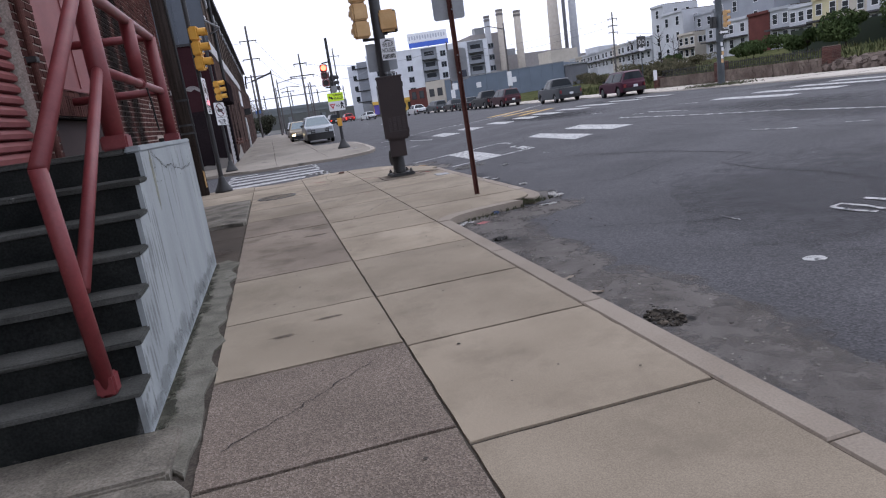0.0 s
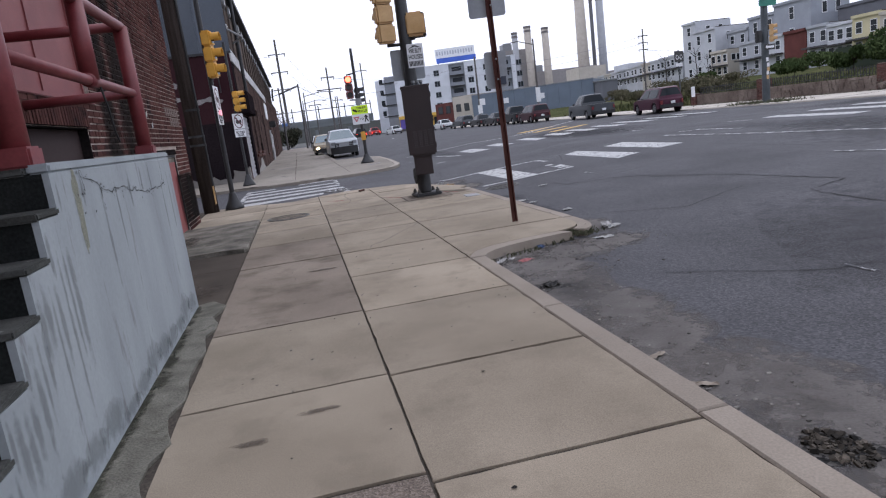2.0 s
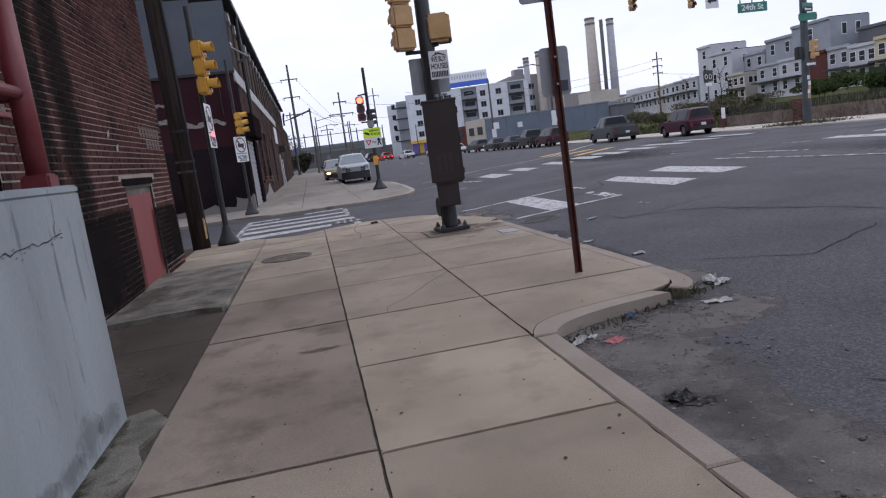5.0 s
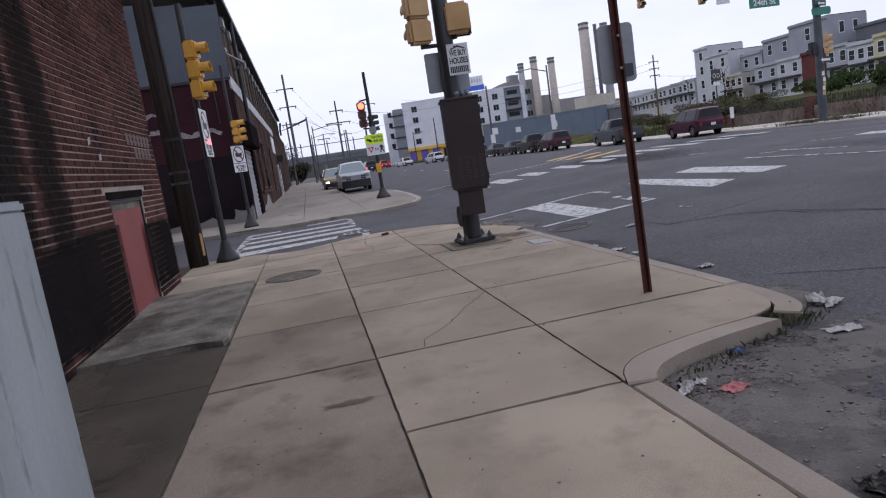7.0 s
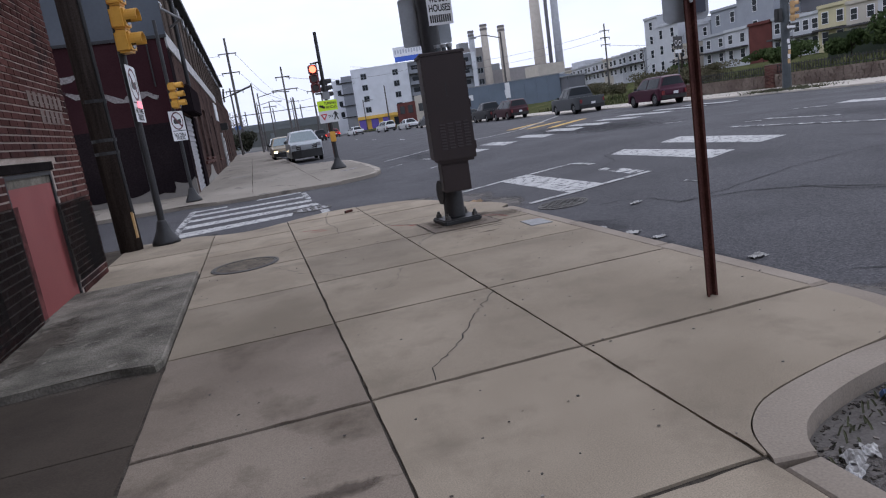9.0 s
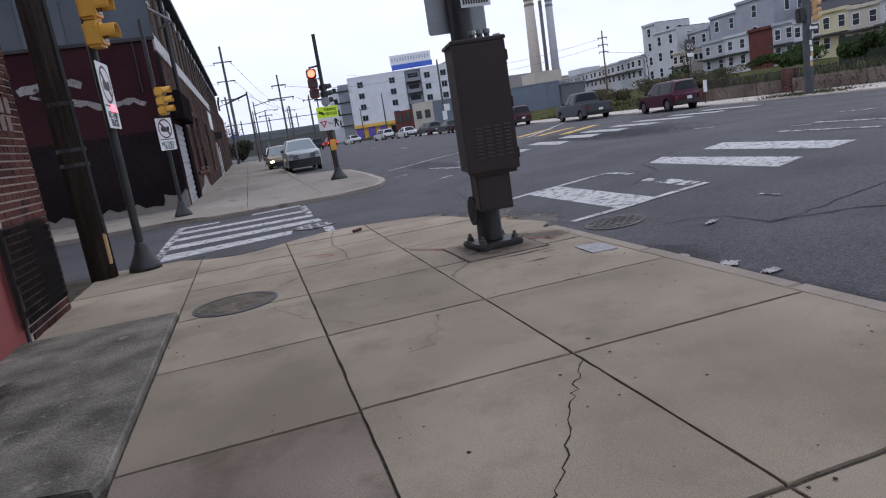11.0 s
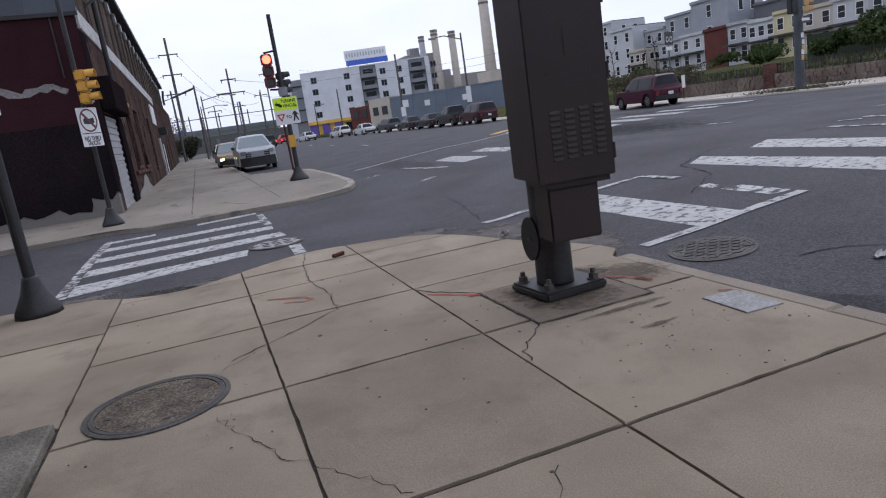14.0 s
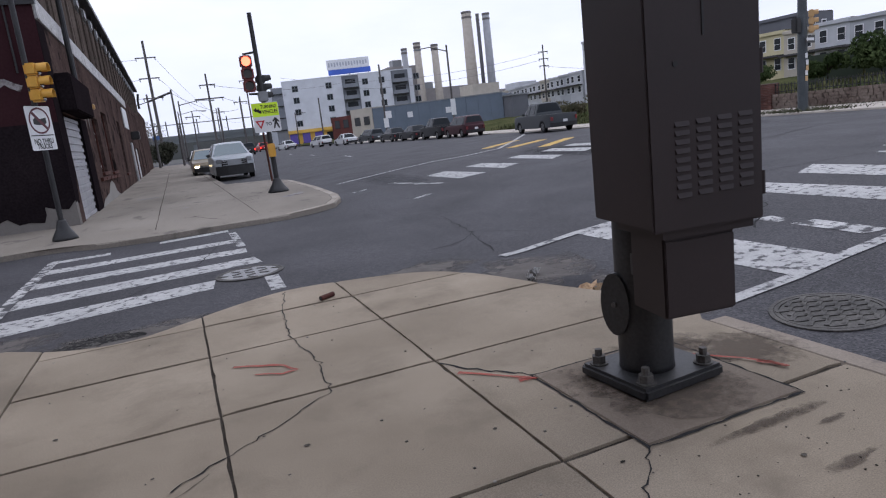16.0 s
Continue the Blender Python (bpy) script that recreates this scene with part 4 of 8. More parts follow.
for k in range(190):
    a, d, r_ = rr_.uniform(0, 6.283), rr_.random() ** 0.5, rr_.uniform(0.004, 0.017)
    box(rub_, -r_, r_, -r_ * 0.7, r_ * 0.7, -r_ * 0.3, r_ * 0.5, m=pose(1.66 + 0.115 * d * math.cos(a), 3.13 + 0.16 * d * math.sin(a), ROAD + 0.006, rr_.uniform(-35, 35), rr_.uniform(-35, 35), rr_.uniform(0, 180)))
part("pothole_gravel", rub_, worn("wet gravel and leaf bits", (0.016, 0.015, 0.014), (0.10, 0.085, 0.068), 0.95, scale=9, fine=60, vary=0.9, island=True), road, "loose dark gravel in the pothole")
part("paint_spot", blotch(B(), 3.26, 3.56, 0.085, 0.075, ROAD + 0.004, 83, rough=0.1), "paint_white", road, "white round marker spot")
for k, (pts, w) in enumerate((([(3.95, 13.37), (4.26, 13.24), (4.47, 12.95), (4.46, 12.4), (4.85, 12.36), (6.37, 12.6), (7.4, 12.54), (8.05, 12.3)], 0.03), ([(4.46, 12.4), (5.22, 12.02), (5.6, 11.5), (6.14, 9.8), (6.37, 7.95)], 0.04),
                              ([(6.37, 7.95), (5.72, 7.8), (5.55, 6.76), (5.68, 5.97), (5.57, 5.0)], 0.035), ([(5.58, 11.7), (5.63, 11.0), (5.92, 10.3)], 0.035), ([(5.28, 16.05), (5.66, 16.3), (6.25, 16.73), (6.65, 17.8), (7.75, 18.3), (9.8, 18.0)], 0.04),
                              ([(8.0, 23.4), (9.65, 24.3), (10.9, 23.5), (11.8, 21.8), (15.3, 23.0), (18.3, 23.1)], 0.06), ([(3.2, 17.75), (3.56, 19.18), (3.84, 20.94)], 0.03), ([(3.56, 19.18), (4.0, 18.45)], 0.025), ([(3.56, 19.1), (3.1, 18.6), (2.7, 18.5)], 0.03),
                              ([(2.6, 6.0), (3.6, 5.2), (4.4, 5.0)], 0.02), ([(-1.3, 18.4), (-0.6, 19.3), (0.1, 20.6), (0.5, 22.4)], 0.03), ([(-30, 21.2), (-4, 21.4), (-2.2, 21.6)], 0.03), ([(3.6, 9.2), (4.4, 8.4), (5.6, 8.9)], 0.025),
                              ([(2.4, 2.0), (4.5, 1.6), (7.5, 2.3)], 0.025), ([(11, 26), (16, 25), (21, 26)], 0.05), ([(8.2, -2), (8.4, 8), (8.6, 14)], 0.03))):
    draped(part("road_crack", jagged(B(), pts, w * 0.7, ROAD + 0.006, 90 + k, step=0.12, wander=0.028), "tar", road), 0.006)


def round_cover(name, x, y, r, z, fill, label, rim=0.06, knobs=0, category="manhole cover"):
    t = thing(name, (x, y, z), label, category)
    ring = B()
    n = 40
    vs = []
    for rr, zz in ((r, 0.0), (r, 0.008), (r - rim * 0.45, 0.010), (r - rim * 0.5, 0.004), (r - rim * 0.6, 0.010), (r - rim, 0.010), (r - rim, 0.0)):
        vs.append([ring.verts.new((x + rr * math.cos(2 * math.pi * k / n), y + rr * math.sin(2 * math.pi * k / n), z + zz)) for k in range(n)])
    for a, b in zip(vs, vs[1:]):
        for k in range(n):
            ring.faces.new((a[k], a[(k + 1) % n], b[(k + 1) % n], b[k]))
    part("rim", ring, "cast_iron", t)
    lid = B()
    prism(lid, [(x + (r - rim - 0.006) * math.cos(2 * math.pi * k / n), y + (r - rim - 0.006) * math.sin(2 * math.pi * k / n)) for k in range(n)], z - 0.004, z + 0.007)
    part("lid", lid, fill, t)
    for k in range(8 if knobs == 0 else 0):
        a = 2 * math.pi * k / 8 + 0.2
        part("lid_slot", box(B(), x + (r - 0.13) * math.cos(a) - 0.02, x + (r - 0.13) * math.cos(a) + 0.02, y + (r - 0.13) * math.sin(a) - 0.012, y + (r - 0.13) * math.sin(a) + 0.012, z + 0.006, z + 0.009), "black", t)
    if knobs:
        for i in range(-knobs, knobs + 1):
            for j in range(-knobs, knobs + 1):
                px, py = i * r / (knobs + 0.6), j * r / (knobs + 0.6)
                if px * px + py * py < (r - rim) ** 2 * 0.9:
                    s, a = r * 0.09, (0.5 if (i + j) % 2 else -0.5)
                    part("tread_rib", box(B(), -s * 1.5, s * 1.5, -s * 0.5, s * 0.5, 0.006, 0.014, m=pose(x + px, y + py, z, 0, 0, math.degrees(a))), "cast_iron", t)
    return t


round_cover("manhole_cover", -0.68, 13.62, 0.40, 0.0, "cover_fill", "round pebble-filled manhole cover with an iron rim")
camber_cover = round_cover("drain_cover", 3.74, 14.05, 0.36, road_z(3.74) + 0.003, "cast_iron", "ribbed cast-iron cover set in the asphalt", knobs=5)
camber_cover.rotation_euler.y = -math.atan(0.12 / 2.2)
round_cover("drain_cover", 0.62, 19.2, 0.40, ROAD + 0.006, "plate", "round pale iron cover in the side street", knobs=2)

# ---- brick building with the stair ----
FX = -2.5
brick_house = thing("brick_building", (-2.6, 3, 0), "dark red brick industrial building with black upright strips", "building", kind="structure")
OPEN = [(12.36, 13.84, 0.0, 1.44), (3.3, 6.15, 1.45, 4.2), (6.75, 9.32, 2.14, 4.6), (6.55, 8.95, 1.45, 1.84)]
BACK = FX - 0.004


def wall_pieces(y0, y1, z0, z1, openings):
    """Rectangles of a wall left between openings."""
    ys = sorted({y0, y1, *[v for o in openings for v in o[:2] if y0 < v < y1]})
    for a, b in zip(ys, ys[1:]):
        cuts = sorted((o[2], o[3]) for o in openings if o[0] <= a + 1e-6 and o[1] >= b - 1e-6)
        z = z0
        for c, d in cuts:
            if c > z + 1e-6:
                yield a, b, z, c
            z = max(z, d)
        if z < z1 - 1e-6:
            yield a, b, z, z1


wall_bm = B()
for a, b, c, d in wall_pieces(-30, 15.2, 0, 9.0, OPEN):
    box(wall_bm, FX - 0.4, BACK, a, b, c, d)
box(wall_bm, -22, FX - 0.4, 14.8, 15.2, 0, 9)
part("mortar_wall", wall_bm, "mortar", brick_house)
part("roof_slab", box(B(), -22, FX - 0.1, -30, 15.2, 9.0, 9.2), "joint", brick_house)
part("back_wall", box(B(), -22.3, -22, -30, 15.2, 0, 9), "side_brick", brick_house)
part("boarding", box(B(), FX - 0.42, FX - 0.10, 6.5, 9.0, 1.40, 1.90), plain("dark boarding", (0.035, 0.024, 0.024), 0.8), brick_house, "dark boarded basement opening")
# dark-lined reveal and a course of upright bricks over the basement opening
part("reveal", box(box(box(B(), FX - 0.30, FX - 0.002, 6.552, 8.948, 1.826, 1.838), FX - 0.30, FX - 0.002, 6.552, 6.566, 1.452, 1.826), FX - 0.30, FX - 0.002, 8.934, 8.948, 1.452, 1.826), "brick_black", brick_house, "dark reveal lining")
part("course_bed", box(B(), FX - 0.01, FX + 0.0135, 6.50, 9.02, 1.845, 2.055), "brick_black", brick_house)
for k in range(33):
    part("upright_brick", box(B(), FX + 0.0135, FX + 0.022 + 0.003 * math.sin(5.0 * k), 6.505 + 0.076 * k, 6.563 + 0.076 * k, 1.85, 2.05, 0.003), "brick", brick_house)
panel = part("metal_panel", box(B(), FX - 0.42, FX - 0.06, 6.70, 9.36, 2.10, 4.65), "red_paint", brick_house, "flat red metal sheet over a window")
for y in (6.78, 8.05, 9.29):
    part("panel_trim", box(B(), FX - 0.06, FX - 0.045, y - 0.02, y + 0.02, 2.15, 4.6), "red_paint", brick_house)
part("panel_sill", box(B(), FX - 0.06, FX + 0.03, 6.72, 9.36, 2.11, 2.16, 0.008), "red_paint", brick_house)
# red roller door slats
for k in range(28):
    z = 1.45 + 0.098 * k
    sl = B()
    prof = [(0, 0), (0.045, 0.012), (0.05, 0.05), (0.02, 0.085), (0, 0.096)]
    for q0, q1 in zip(prof, prof[1:]):
        v = [sl.verts.new((FX - 0.12 + q[0], y, z + q[1])) for q, y in ((q0, 3.3), (q0, 6.1), (q1, 6.1), (q1, 3.3))]
        sl.faces.new(v)
    part("shutter_slat", sl, "red_paint", brick_house)
part("shutter_back", box(B(), FX - 0.42, FX - 0.13, 3.2, 6.2, 1.4, 4.3), "brick_black", brick_house)
part("shutter_guide", tube(B(), [(FX + 0.05, 6.22, 1.45), (FX + 0.05, 6.22, 4.6)], 0.03), "rust", brick_house, "dark conduit pipe beside the shutter")
for z in (1.7, 2.3, 2.9):
    part("pipe_clip", box(B(), FX - 0.02, FX + 0.09, 6.17, 6.27, z, z + 0.05, 0.005), "black", brick_house)
# red steel door in a dark frame
door = part("door_panel", box(B(), FX - 0.07, FX - 0.025, 12.41, 13.79, 0.02, 1.395, 0.004), "door_paint", brick_house, "plain faded red steel door")
part("door_frame", box(box(box(B(), FX - 0.12, FX - 0.005, 12.362, 12.41, 0, 1.438), FX - 0.12, FX - 0.005, 13.79, 13.838, 0, 1.438), FX - 0.12, FX - 0.005, 12.41, 13.79, 1.395, 1.438), "black", brick_house, "dark steel door frame")
part("lintel", box(B(), FX - 0.1, FX + 0.012, 12.28, 13.92, 1.442, 1.535, 0.006), "brick_black", brick_house, "blackened lintel over the door")
part("kick_strip", box(B(), FX - 0.07, FX - 0.022, 12.41, 13.79, 1.31, 1.395), "concrete_old", door, "bare scraped strip at the head of the door")
for y in (12.0, 12.28):
    part("paper_scrap", slab3(B(), [(0, 0), (0.10, 0.03), (0.12, 0.11), (0.03, 0.08)], pose(FX + 0.013, y, 2.05 - (y - 12) * 0.6, 90, 0, 90), 0.003), "paper", brick_house)
# faded lettering on the bricks, too worn to read
for k in range(7):
    part("ghost_letter", box(B(), FX + 0.0118, FX + 0.014, 13.66 + 0.19 * k, 13.79 + 0.19 * k, 2.14, 2.30), plain("ghost lettering", (0.145, 0.112, 0.10), 0.95), brick_house, "faded unreadable painted lettering")
for k in range(5):
    part("ghost_letter", box(B(), FX + 0.0118, FX + 0.014, 13.98 + 0.19 * k, 14.11 + 0.19 * k, 1.96, 2.11), M["ghost lettering"], brick_house, "faded unreadable painted lettering")

# ---- stair ----
stair = thing("stair", (-2.0, 4.5, 0), "concrete stair with dark risers and a streaked white side wall", "stair", kind="structure")
SX0, SX1 = -2.5, -1.45
NY, NZ = [2.93 + 0.245 * k for k in range(7)], [0.275 + 0.197 * k for k in range(7)]
part("base_slab", box(B(), SX0, -1.30, 2.45, 2.95, -0.05, 0.045, 0.015), "concrete_old", stair)
for k in range(7):
    yb = NY[k + 1] if k < 6 else 7.32
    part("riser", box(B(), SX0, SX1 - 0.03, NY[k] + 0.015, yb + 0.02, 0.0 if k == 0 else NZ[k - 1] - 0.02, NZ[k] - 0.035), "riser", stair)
    st = box(B(), SX0, SX1 + 0.004 if k < 6 else SX1 - 0.10, NY[k], yb + 0.03, NZ[k] - 0.035, NZ[k], 0.008)
    rr = random.Random(k)
    for v in st.verts:
        if v.co.y < NY[k] + 0.03:
            v.co += Vector((0, rr.uniform(-0.006, 0.004), rr.uniform(-0.006, 0.002)))
    part("tread", st, "concrete_grey", stair)
side = B()
prof = [(2.95, 0.0)]
for k in range(7):
    prof += [(NY[k] + 0.012, 0.0 if k == 0 else NZ[k - 1] - 0.036), (NY[k] + 0.012, NZ[k] - 0.036)]
prof += [(7.33, NZ[6] - 0.036), (7.33, 0.0)]
va = [side.verts.new((SX1 - 0.03, y, z)) for y, z in prof[1:]]
vb = [side.verts.new((SX1 + 0.0, y, z)) for y, z in prof[1:]]
side.faces.new(va)
side.faces.new(vb[::-1])
for k in range(len(va)):
    side.faces.new((va[k], va[(k + 1) % len(va)], vb[(k + 1) % len(va)], vb[k]))
part("side_wall", side, "white_wall", stair, "streaked white painted side wall")
part("end_wall", box(B(), SX0, SX1 - 0.031, 7.30, 7.33, 0, NZ[6] - 0.036), "white_wall", stair)
part("wall_cap", box(B(), SX1 - 0.10, SX1 + 0.004, 4.43, 7.34, NZ[6] - 0.037, NZ[6] + 0.012, 0.012), "white_wall", stair)
SIDE = Matrix(((0, 0, 1, SX1 + 0.003), (1, 0, 0, 0), (0, 1, 0, 0), (0, 0, 0, 1)))
wall_cracks = ([(4.84, 1.42), (4.87, 1.39), (5.0, 1.35), (5.13, 1.32), (5.2, 1.29), (5.35, 1.26), (5.47, 1.27), (5.69, 1.26), (5.97, 1.23), (6.28, 1.19), (6.63, 1.2), (6.96, 1.22)], [(4.84, 1.42), (4.85, 1.37), (4.87, 1.32)], [(5.13, 1.31), (5.15, 1.24)], [(5.16, 1.21), (5.16, 1.17)], [(5.58, 1.26), (5.58, 1.19)], [(6.9, 1.40), (6.86, 1.2)])
for k, pts in enumerate(wall_cracks):
    cr = jagged(B(), pts, 0.007, 0.0, 130 + k, step=0.05, wander=0.015)
    bmesh.ops.transform(cr, matrix=SIDE, verts=cr.verts[:])
    part("crack", cr, "tar", stair)
# flaked render along the cracks, pits and a rust-yellow run
fl = random.Random(77)
for k in range(46):
    a = fl.randrange(len(wall_cracks[0]) - 1)
    (y0, z0), (y1, z1) = wall_cracks[0][a], wall_cracks[0][a + 1]
    u, r = fl.random(), fl.uniform(0.003, 0.009)
    g = blotch(B(), y0 + (y1 - y0) * u + fl.gauss(0, 0.03), z0 + (z1 - z0) * u + fl.gauss(-0.008, 0.018), r * 1.6, r * 0.7, 0.0004 * (k % 4), 500 + k, n=10, rough=0.6)
    bmesh.ops.transform(g, matrix=SIDE, verts=g.verts[:])
    part("flaked_spot", g, plain("bare flaked render", (0.115, 0.12, 0.122), 0.95), stair)
for k, (y, z) in enumerate(((4.86, 1.31), (4.81, 1.29), (4.85, 1.29), (4.74, 1.29), (4.97, 1.18), (4.79, 1.19))):
    g = blotch(B(), y, z, 0.010, 0.006, 0.001, 560 + k, n=10, rough=0.3)
    bmesh.ops.transform(g, matrix=SIDE, verts=g.verts[:])
    part("pit", g, "tar", stair)
g = blotch(B(), 4.72, 1.22, 0.05, 0.23, -0.001, 570, rough=0.3)
bmesh.ops.transform(g, matrix=SIDE, verts=g.verts[:])
part("rust_run", g, soft_stain("yellow rust run", (0.215, 0.21, 0.13), (0.26, 0.255, 0.18), 0.55, 12, 0.5), stair, "yellow rust run down the wall")

srr = random.Random(9)
for k in range(7):
    for j in range(4 if k < 6 else 9):
        yy = (NY[k] + 0.04 + 0.07 * j) if k < 6 else (NY[6] + 0.1 + 0.32 * j + srr.uniform(-0.06, 0.06))
        ln = srr.uniform(0.25, 1.0) * (NZ[k] - 0.05) * (1.0 if k < 6 else 0.6)
        wd = srr.uniform(0.02, 0.05)
        st = B()
        top_z = NZ[k] - 0.04
        v = [st.verts.new((SX1 + 0.0012 + 0.00005 * (j + 4 * k), y, z)) for y, z in ((yy - wd, top_z), (yy + wd, top_z), (yy + wd * 0.8, top_z - ln * 0.5), (yy + wd * 0.4, top_z - ln), (yy - wd * 0.4, top_z - ln), (yy - wd * 0.8, top_z - ln * 0.5))]
        st.faces.new(v)
        part("run_off_streak", st, "streak", stair)
# uneven darker patches along the bottom of the side wall
for j in range(14):
    st = B()
    yy = 2.9 + 0.32 * j
    hh = srr.uniform(0.12, 0.32)
    st.faces.new([st.verts.new((SX1 + 0.0006 + 0.00003 * j, y, z)) for y, z in ((yy - 0.28, 0.0), (yy + 0.28, 0.0), (yy + 0.2, hh * 0.6), (yy, hh), (yy - 0.2, hh * 0.7))])
    part("damp_foot", st, "streak", stair, "dark uneven edge at the foot of the wall")

rail = thing("stair_railing", (-1.62, 5, 0.3), "dark red painted pipe railing on the stair", "railing")
RX = -1.60
smooth(part("post", tube(B(), [(RX, 2.99, NZ[0]), (RX, 2.91, 0.9), (RX, 2.85, 1.43)], 0.04, 16), "rail_paint", rail))
part("post_foot", box(B(), RX - 0.048, RX + 0.048, 2.945, 3.045, NZ[0], NZ[0] + 0.11, 0.012), "rail_paint", rail)
smooth(part("handrail", tube(B(), [(RX, 2.85, 1.42), (RX, 4.30, 2.42), (RX, 4.42, 2.50), (RX, 4.56, 2.53), (RX, 7.24, 2.55)], 0.042, 16), "rail_paint", rail))
smooth(part("midrail", tube(B(), [(RX, 3.00, 0.82), (RX, 4.50, 2.00)], 0.036, 14), "rail_paint", rail))
smooth(part("midrail", tube(B(), [(RX, 4.52, 2.00), (RX, 7.24, 1.995)], 0.036, 14), "rail_paint", rail))
smooth(part("post", tube(B(), [(RX, 4.52, NZ[6]), (RX, 4.52, 2.53)], 0.066, 18), "rail_paint", rail))
part("post_foot", box(B(), RX - 0.085, RX + 0.085, 4.44, 4.61, NZ[6], NZ[6] + 0.10, 0.012), "rail_paint", rail)
smooth(part("post", tube(B(), [(RX, 6.03, 2.0), (RX, 6.03, 2.54)], 0.06, 16), "rail_paint", rail))
smooth(part("stay_pipe", tube(B(), [(RX - 0.02, 6.13, 2.0), (RX - 0.02, 6.11, 2.54)], 0.025, 10), "rail_paint", rail))
smooth(part("post", tube(B(), [(RX, 7.24, NZ[6]), (RX, 7.24, 2.55)], 0.06, 16), "rail_paint", rail))
part("post_foot", box(B(), RX - 0.075, RX + 0.075, 7.165, 7.315, NZ[6] - 0.03, NZ[6] + 0.09, 0.012), "rail_paint", rail)
for z in (2.55, 1.995):
    smooth(part("end_rail", tube(B(), [(RX, 7.24, z), (FX - 0.01, 7.26, z)], 0.042, 14), "rail_paint", rail))
smooth(part("collar", tube(B(), [(RX, 5.96, 1.998), (RX, 6.10, 1.998)], 0.048, 14), "rail_paint", rail))
part("wire", tube(B(), [(RX + 0.03, 6.12, 1.96), (RX + 0.04, 6.16, 1.82), (RX + 0.03, 6.25, 1.66), (RX + 0.02, 6.36, 1.58)], 0.008, 6), "black", rail)

# ---- corner building across the side street ----
corner = thing("corner_building", (-8, 45, 0), "dark maroon painted warehouse with blue-grey sheet gable", "building", kind="structure")
CF, CX = 31.3, -2.56
part("front_wall", box(B(), -26, CX, CF, CF + 0.4, -0.155, 5.62), plain("bare grey render", (0.17, 0.16, 0.15), 0.9), corner)


def ragged(x0, x1, z0, z1, seed, low):
    """A paint edge that runs in drips: points along the bottom."""
    rr = random.Random(seed)
    pts, x = [], x0
    while x < x1:
        pts.append((x, z0 + rr.uniform(0, low) * (1 if rr.random() > 0.3 else 2.2)))
        x += rr.uniform(0.10, 0.40)
    return pts + [(x1, z0 + low), (x1, z1), (x0, z1)]


part("upper_paint", slab3(B(), [(-26, 2.6), (CX, 2.6), (CX, 5.62), (-26, 5.62)], pose(0, CF, 0, 90), 0.012), "maroon", corner, "dark maroon paint")
part("lower_paint", slab3(B(), ragged(-26, -3.3, 0.02, 2.6, 5, 0.2), pose(0, CF, 0, 90), 0.012), "maroon_black", corner, "black-brown paint with a ragged lower edge")
part("lower_paint", slab3(B(), ragged(-3.3, CX, 0.10, 2.6, 6, 0.42), pose(0, CF, 0, 90), 0.012), "maroon_black", corner)
for pts, w in (([(-6.9, 4.35), (-5.5, 4.55), (-5.0, 4.35)], 0.30), ([(-6.6, 4.2), (-5.9, 3.9), (-5.0, 3.75), (-4.4, 3.55), (-3.5, 3.65), (-3.2, 3.5)], 0.26), ([(-8.2, 4.5), (-7.2, 4.6)], 0.22)):
    g = jagged(B(), pts, w, 0.0, int(w * 100), step=0.22, wander=0.05)
    bmesh.ops.transform(g, matrix=pose(0, CF - 0.016, 0, 90), verts=g.verts[:])
    part("paint_smear", g, "faded_band", corner, "smeared pale paint over old lettering")
for k in range(18):
    x1 = CX + 0.06 - 1.3 * k
    part("cladding_sheet", box(B(), x1 - 1.285, x1, CF - 0.06, CF + 0.3, 5.62 + 0.003 * (k % 2), 8.45 + 0.13 * min(k, 9)), "cladding", corner)
    part("cladding_seam", box(B(), x1 - 0.03, x1 + 0.01, CF - 0.075, CF - 0.06, 5.65, 8.4 + 0.13 * min(k, 9)), "cladding", corner)
part("flashing", box(B(), -26, CX + 0.08, CF - 0.09, CF - 0.06, 5.55, 5.66), "pole_dark", corner)
part("conduit", tube(B(), [(-3.2, CF - 0.05, 3.9), (-3.2, CF - 0.05, 5.6)], 0.025, 8), "black", corner)
GZ = -0.155  # the pavement under this wall, before the building is scaled to the view
SIDE_OPEN = [(32.5, 35.8, GZ, 2.9), (39.9, 42.2, 1.05, 3.2), (44.4, 47.0, 0.98, 3.68), (53.6, 55.6, 0.68, 3.7), (63.8, 66.0, GZ, 2.5), (69.5, 73.6, GZ, 2.3), (77, 79, 0.8, 3.2), (84, 86, GZ, 3)]
sw = B()
for a, b, c, d in wall_pieces(CF + 0.4, 92, GZ, 5.25, SIDE_OPEN):
    box(sw, CX - 0.4, CX, a, b, c, d)
part("side_wall", sw, "side_brick", corner)
side_face = Matrix(((0, 0, 1, CX), (1, 0, 0, 0), (0, 1, 0, 0), (0, 0, 0, 1)))
part("side_base", slab3(B(), [(37.8, GZ), (46.5, GZ), (45.6, -0.05), (44.6, 0.12), (43.9, 0.45), (43.0, 0.62), (42.1, 0.55), (41.0, 0.2), (38.6, 0.05)], side_face, 0.012), plain("pale footing", (0.25, 0.24, 0.225), 0.9), corner, "bare pale render at the foot of the wall")
part("inner_dark", box(B(), CX - 1.0, CX - 0.36, 32, 88, GZ, 4), "black", corner)
for k in range(27):
    z = GZ + 0.01 + 0.11 * k
    part("shutter_slat", box(B(), CX - 0.10, CX - 0.02 - 0.03 * (k % 2), 32.55, 35.75, z, z + 0.104), "shutter", corner)
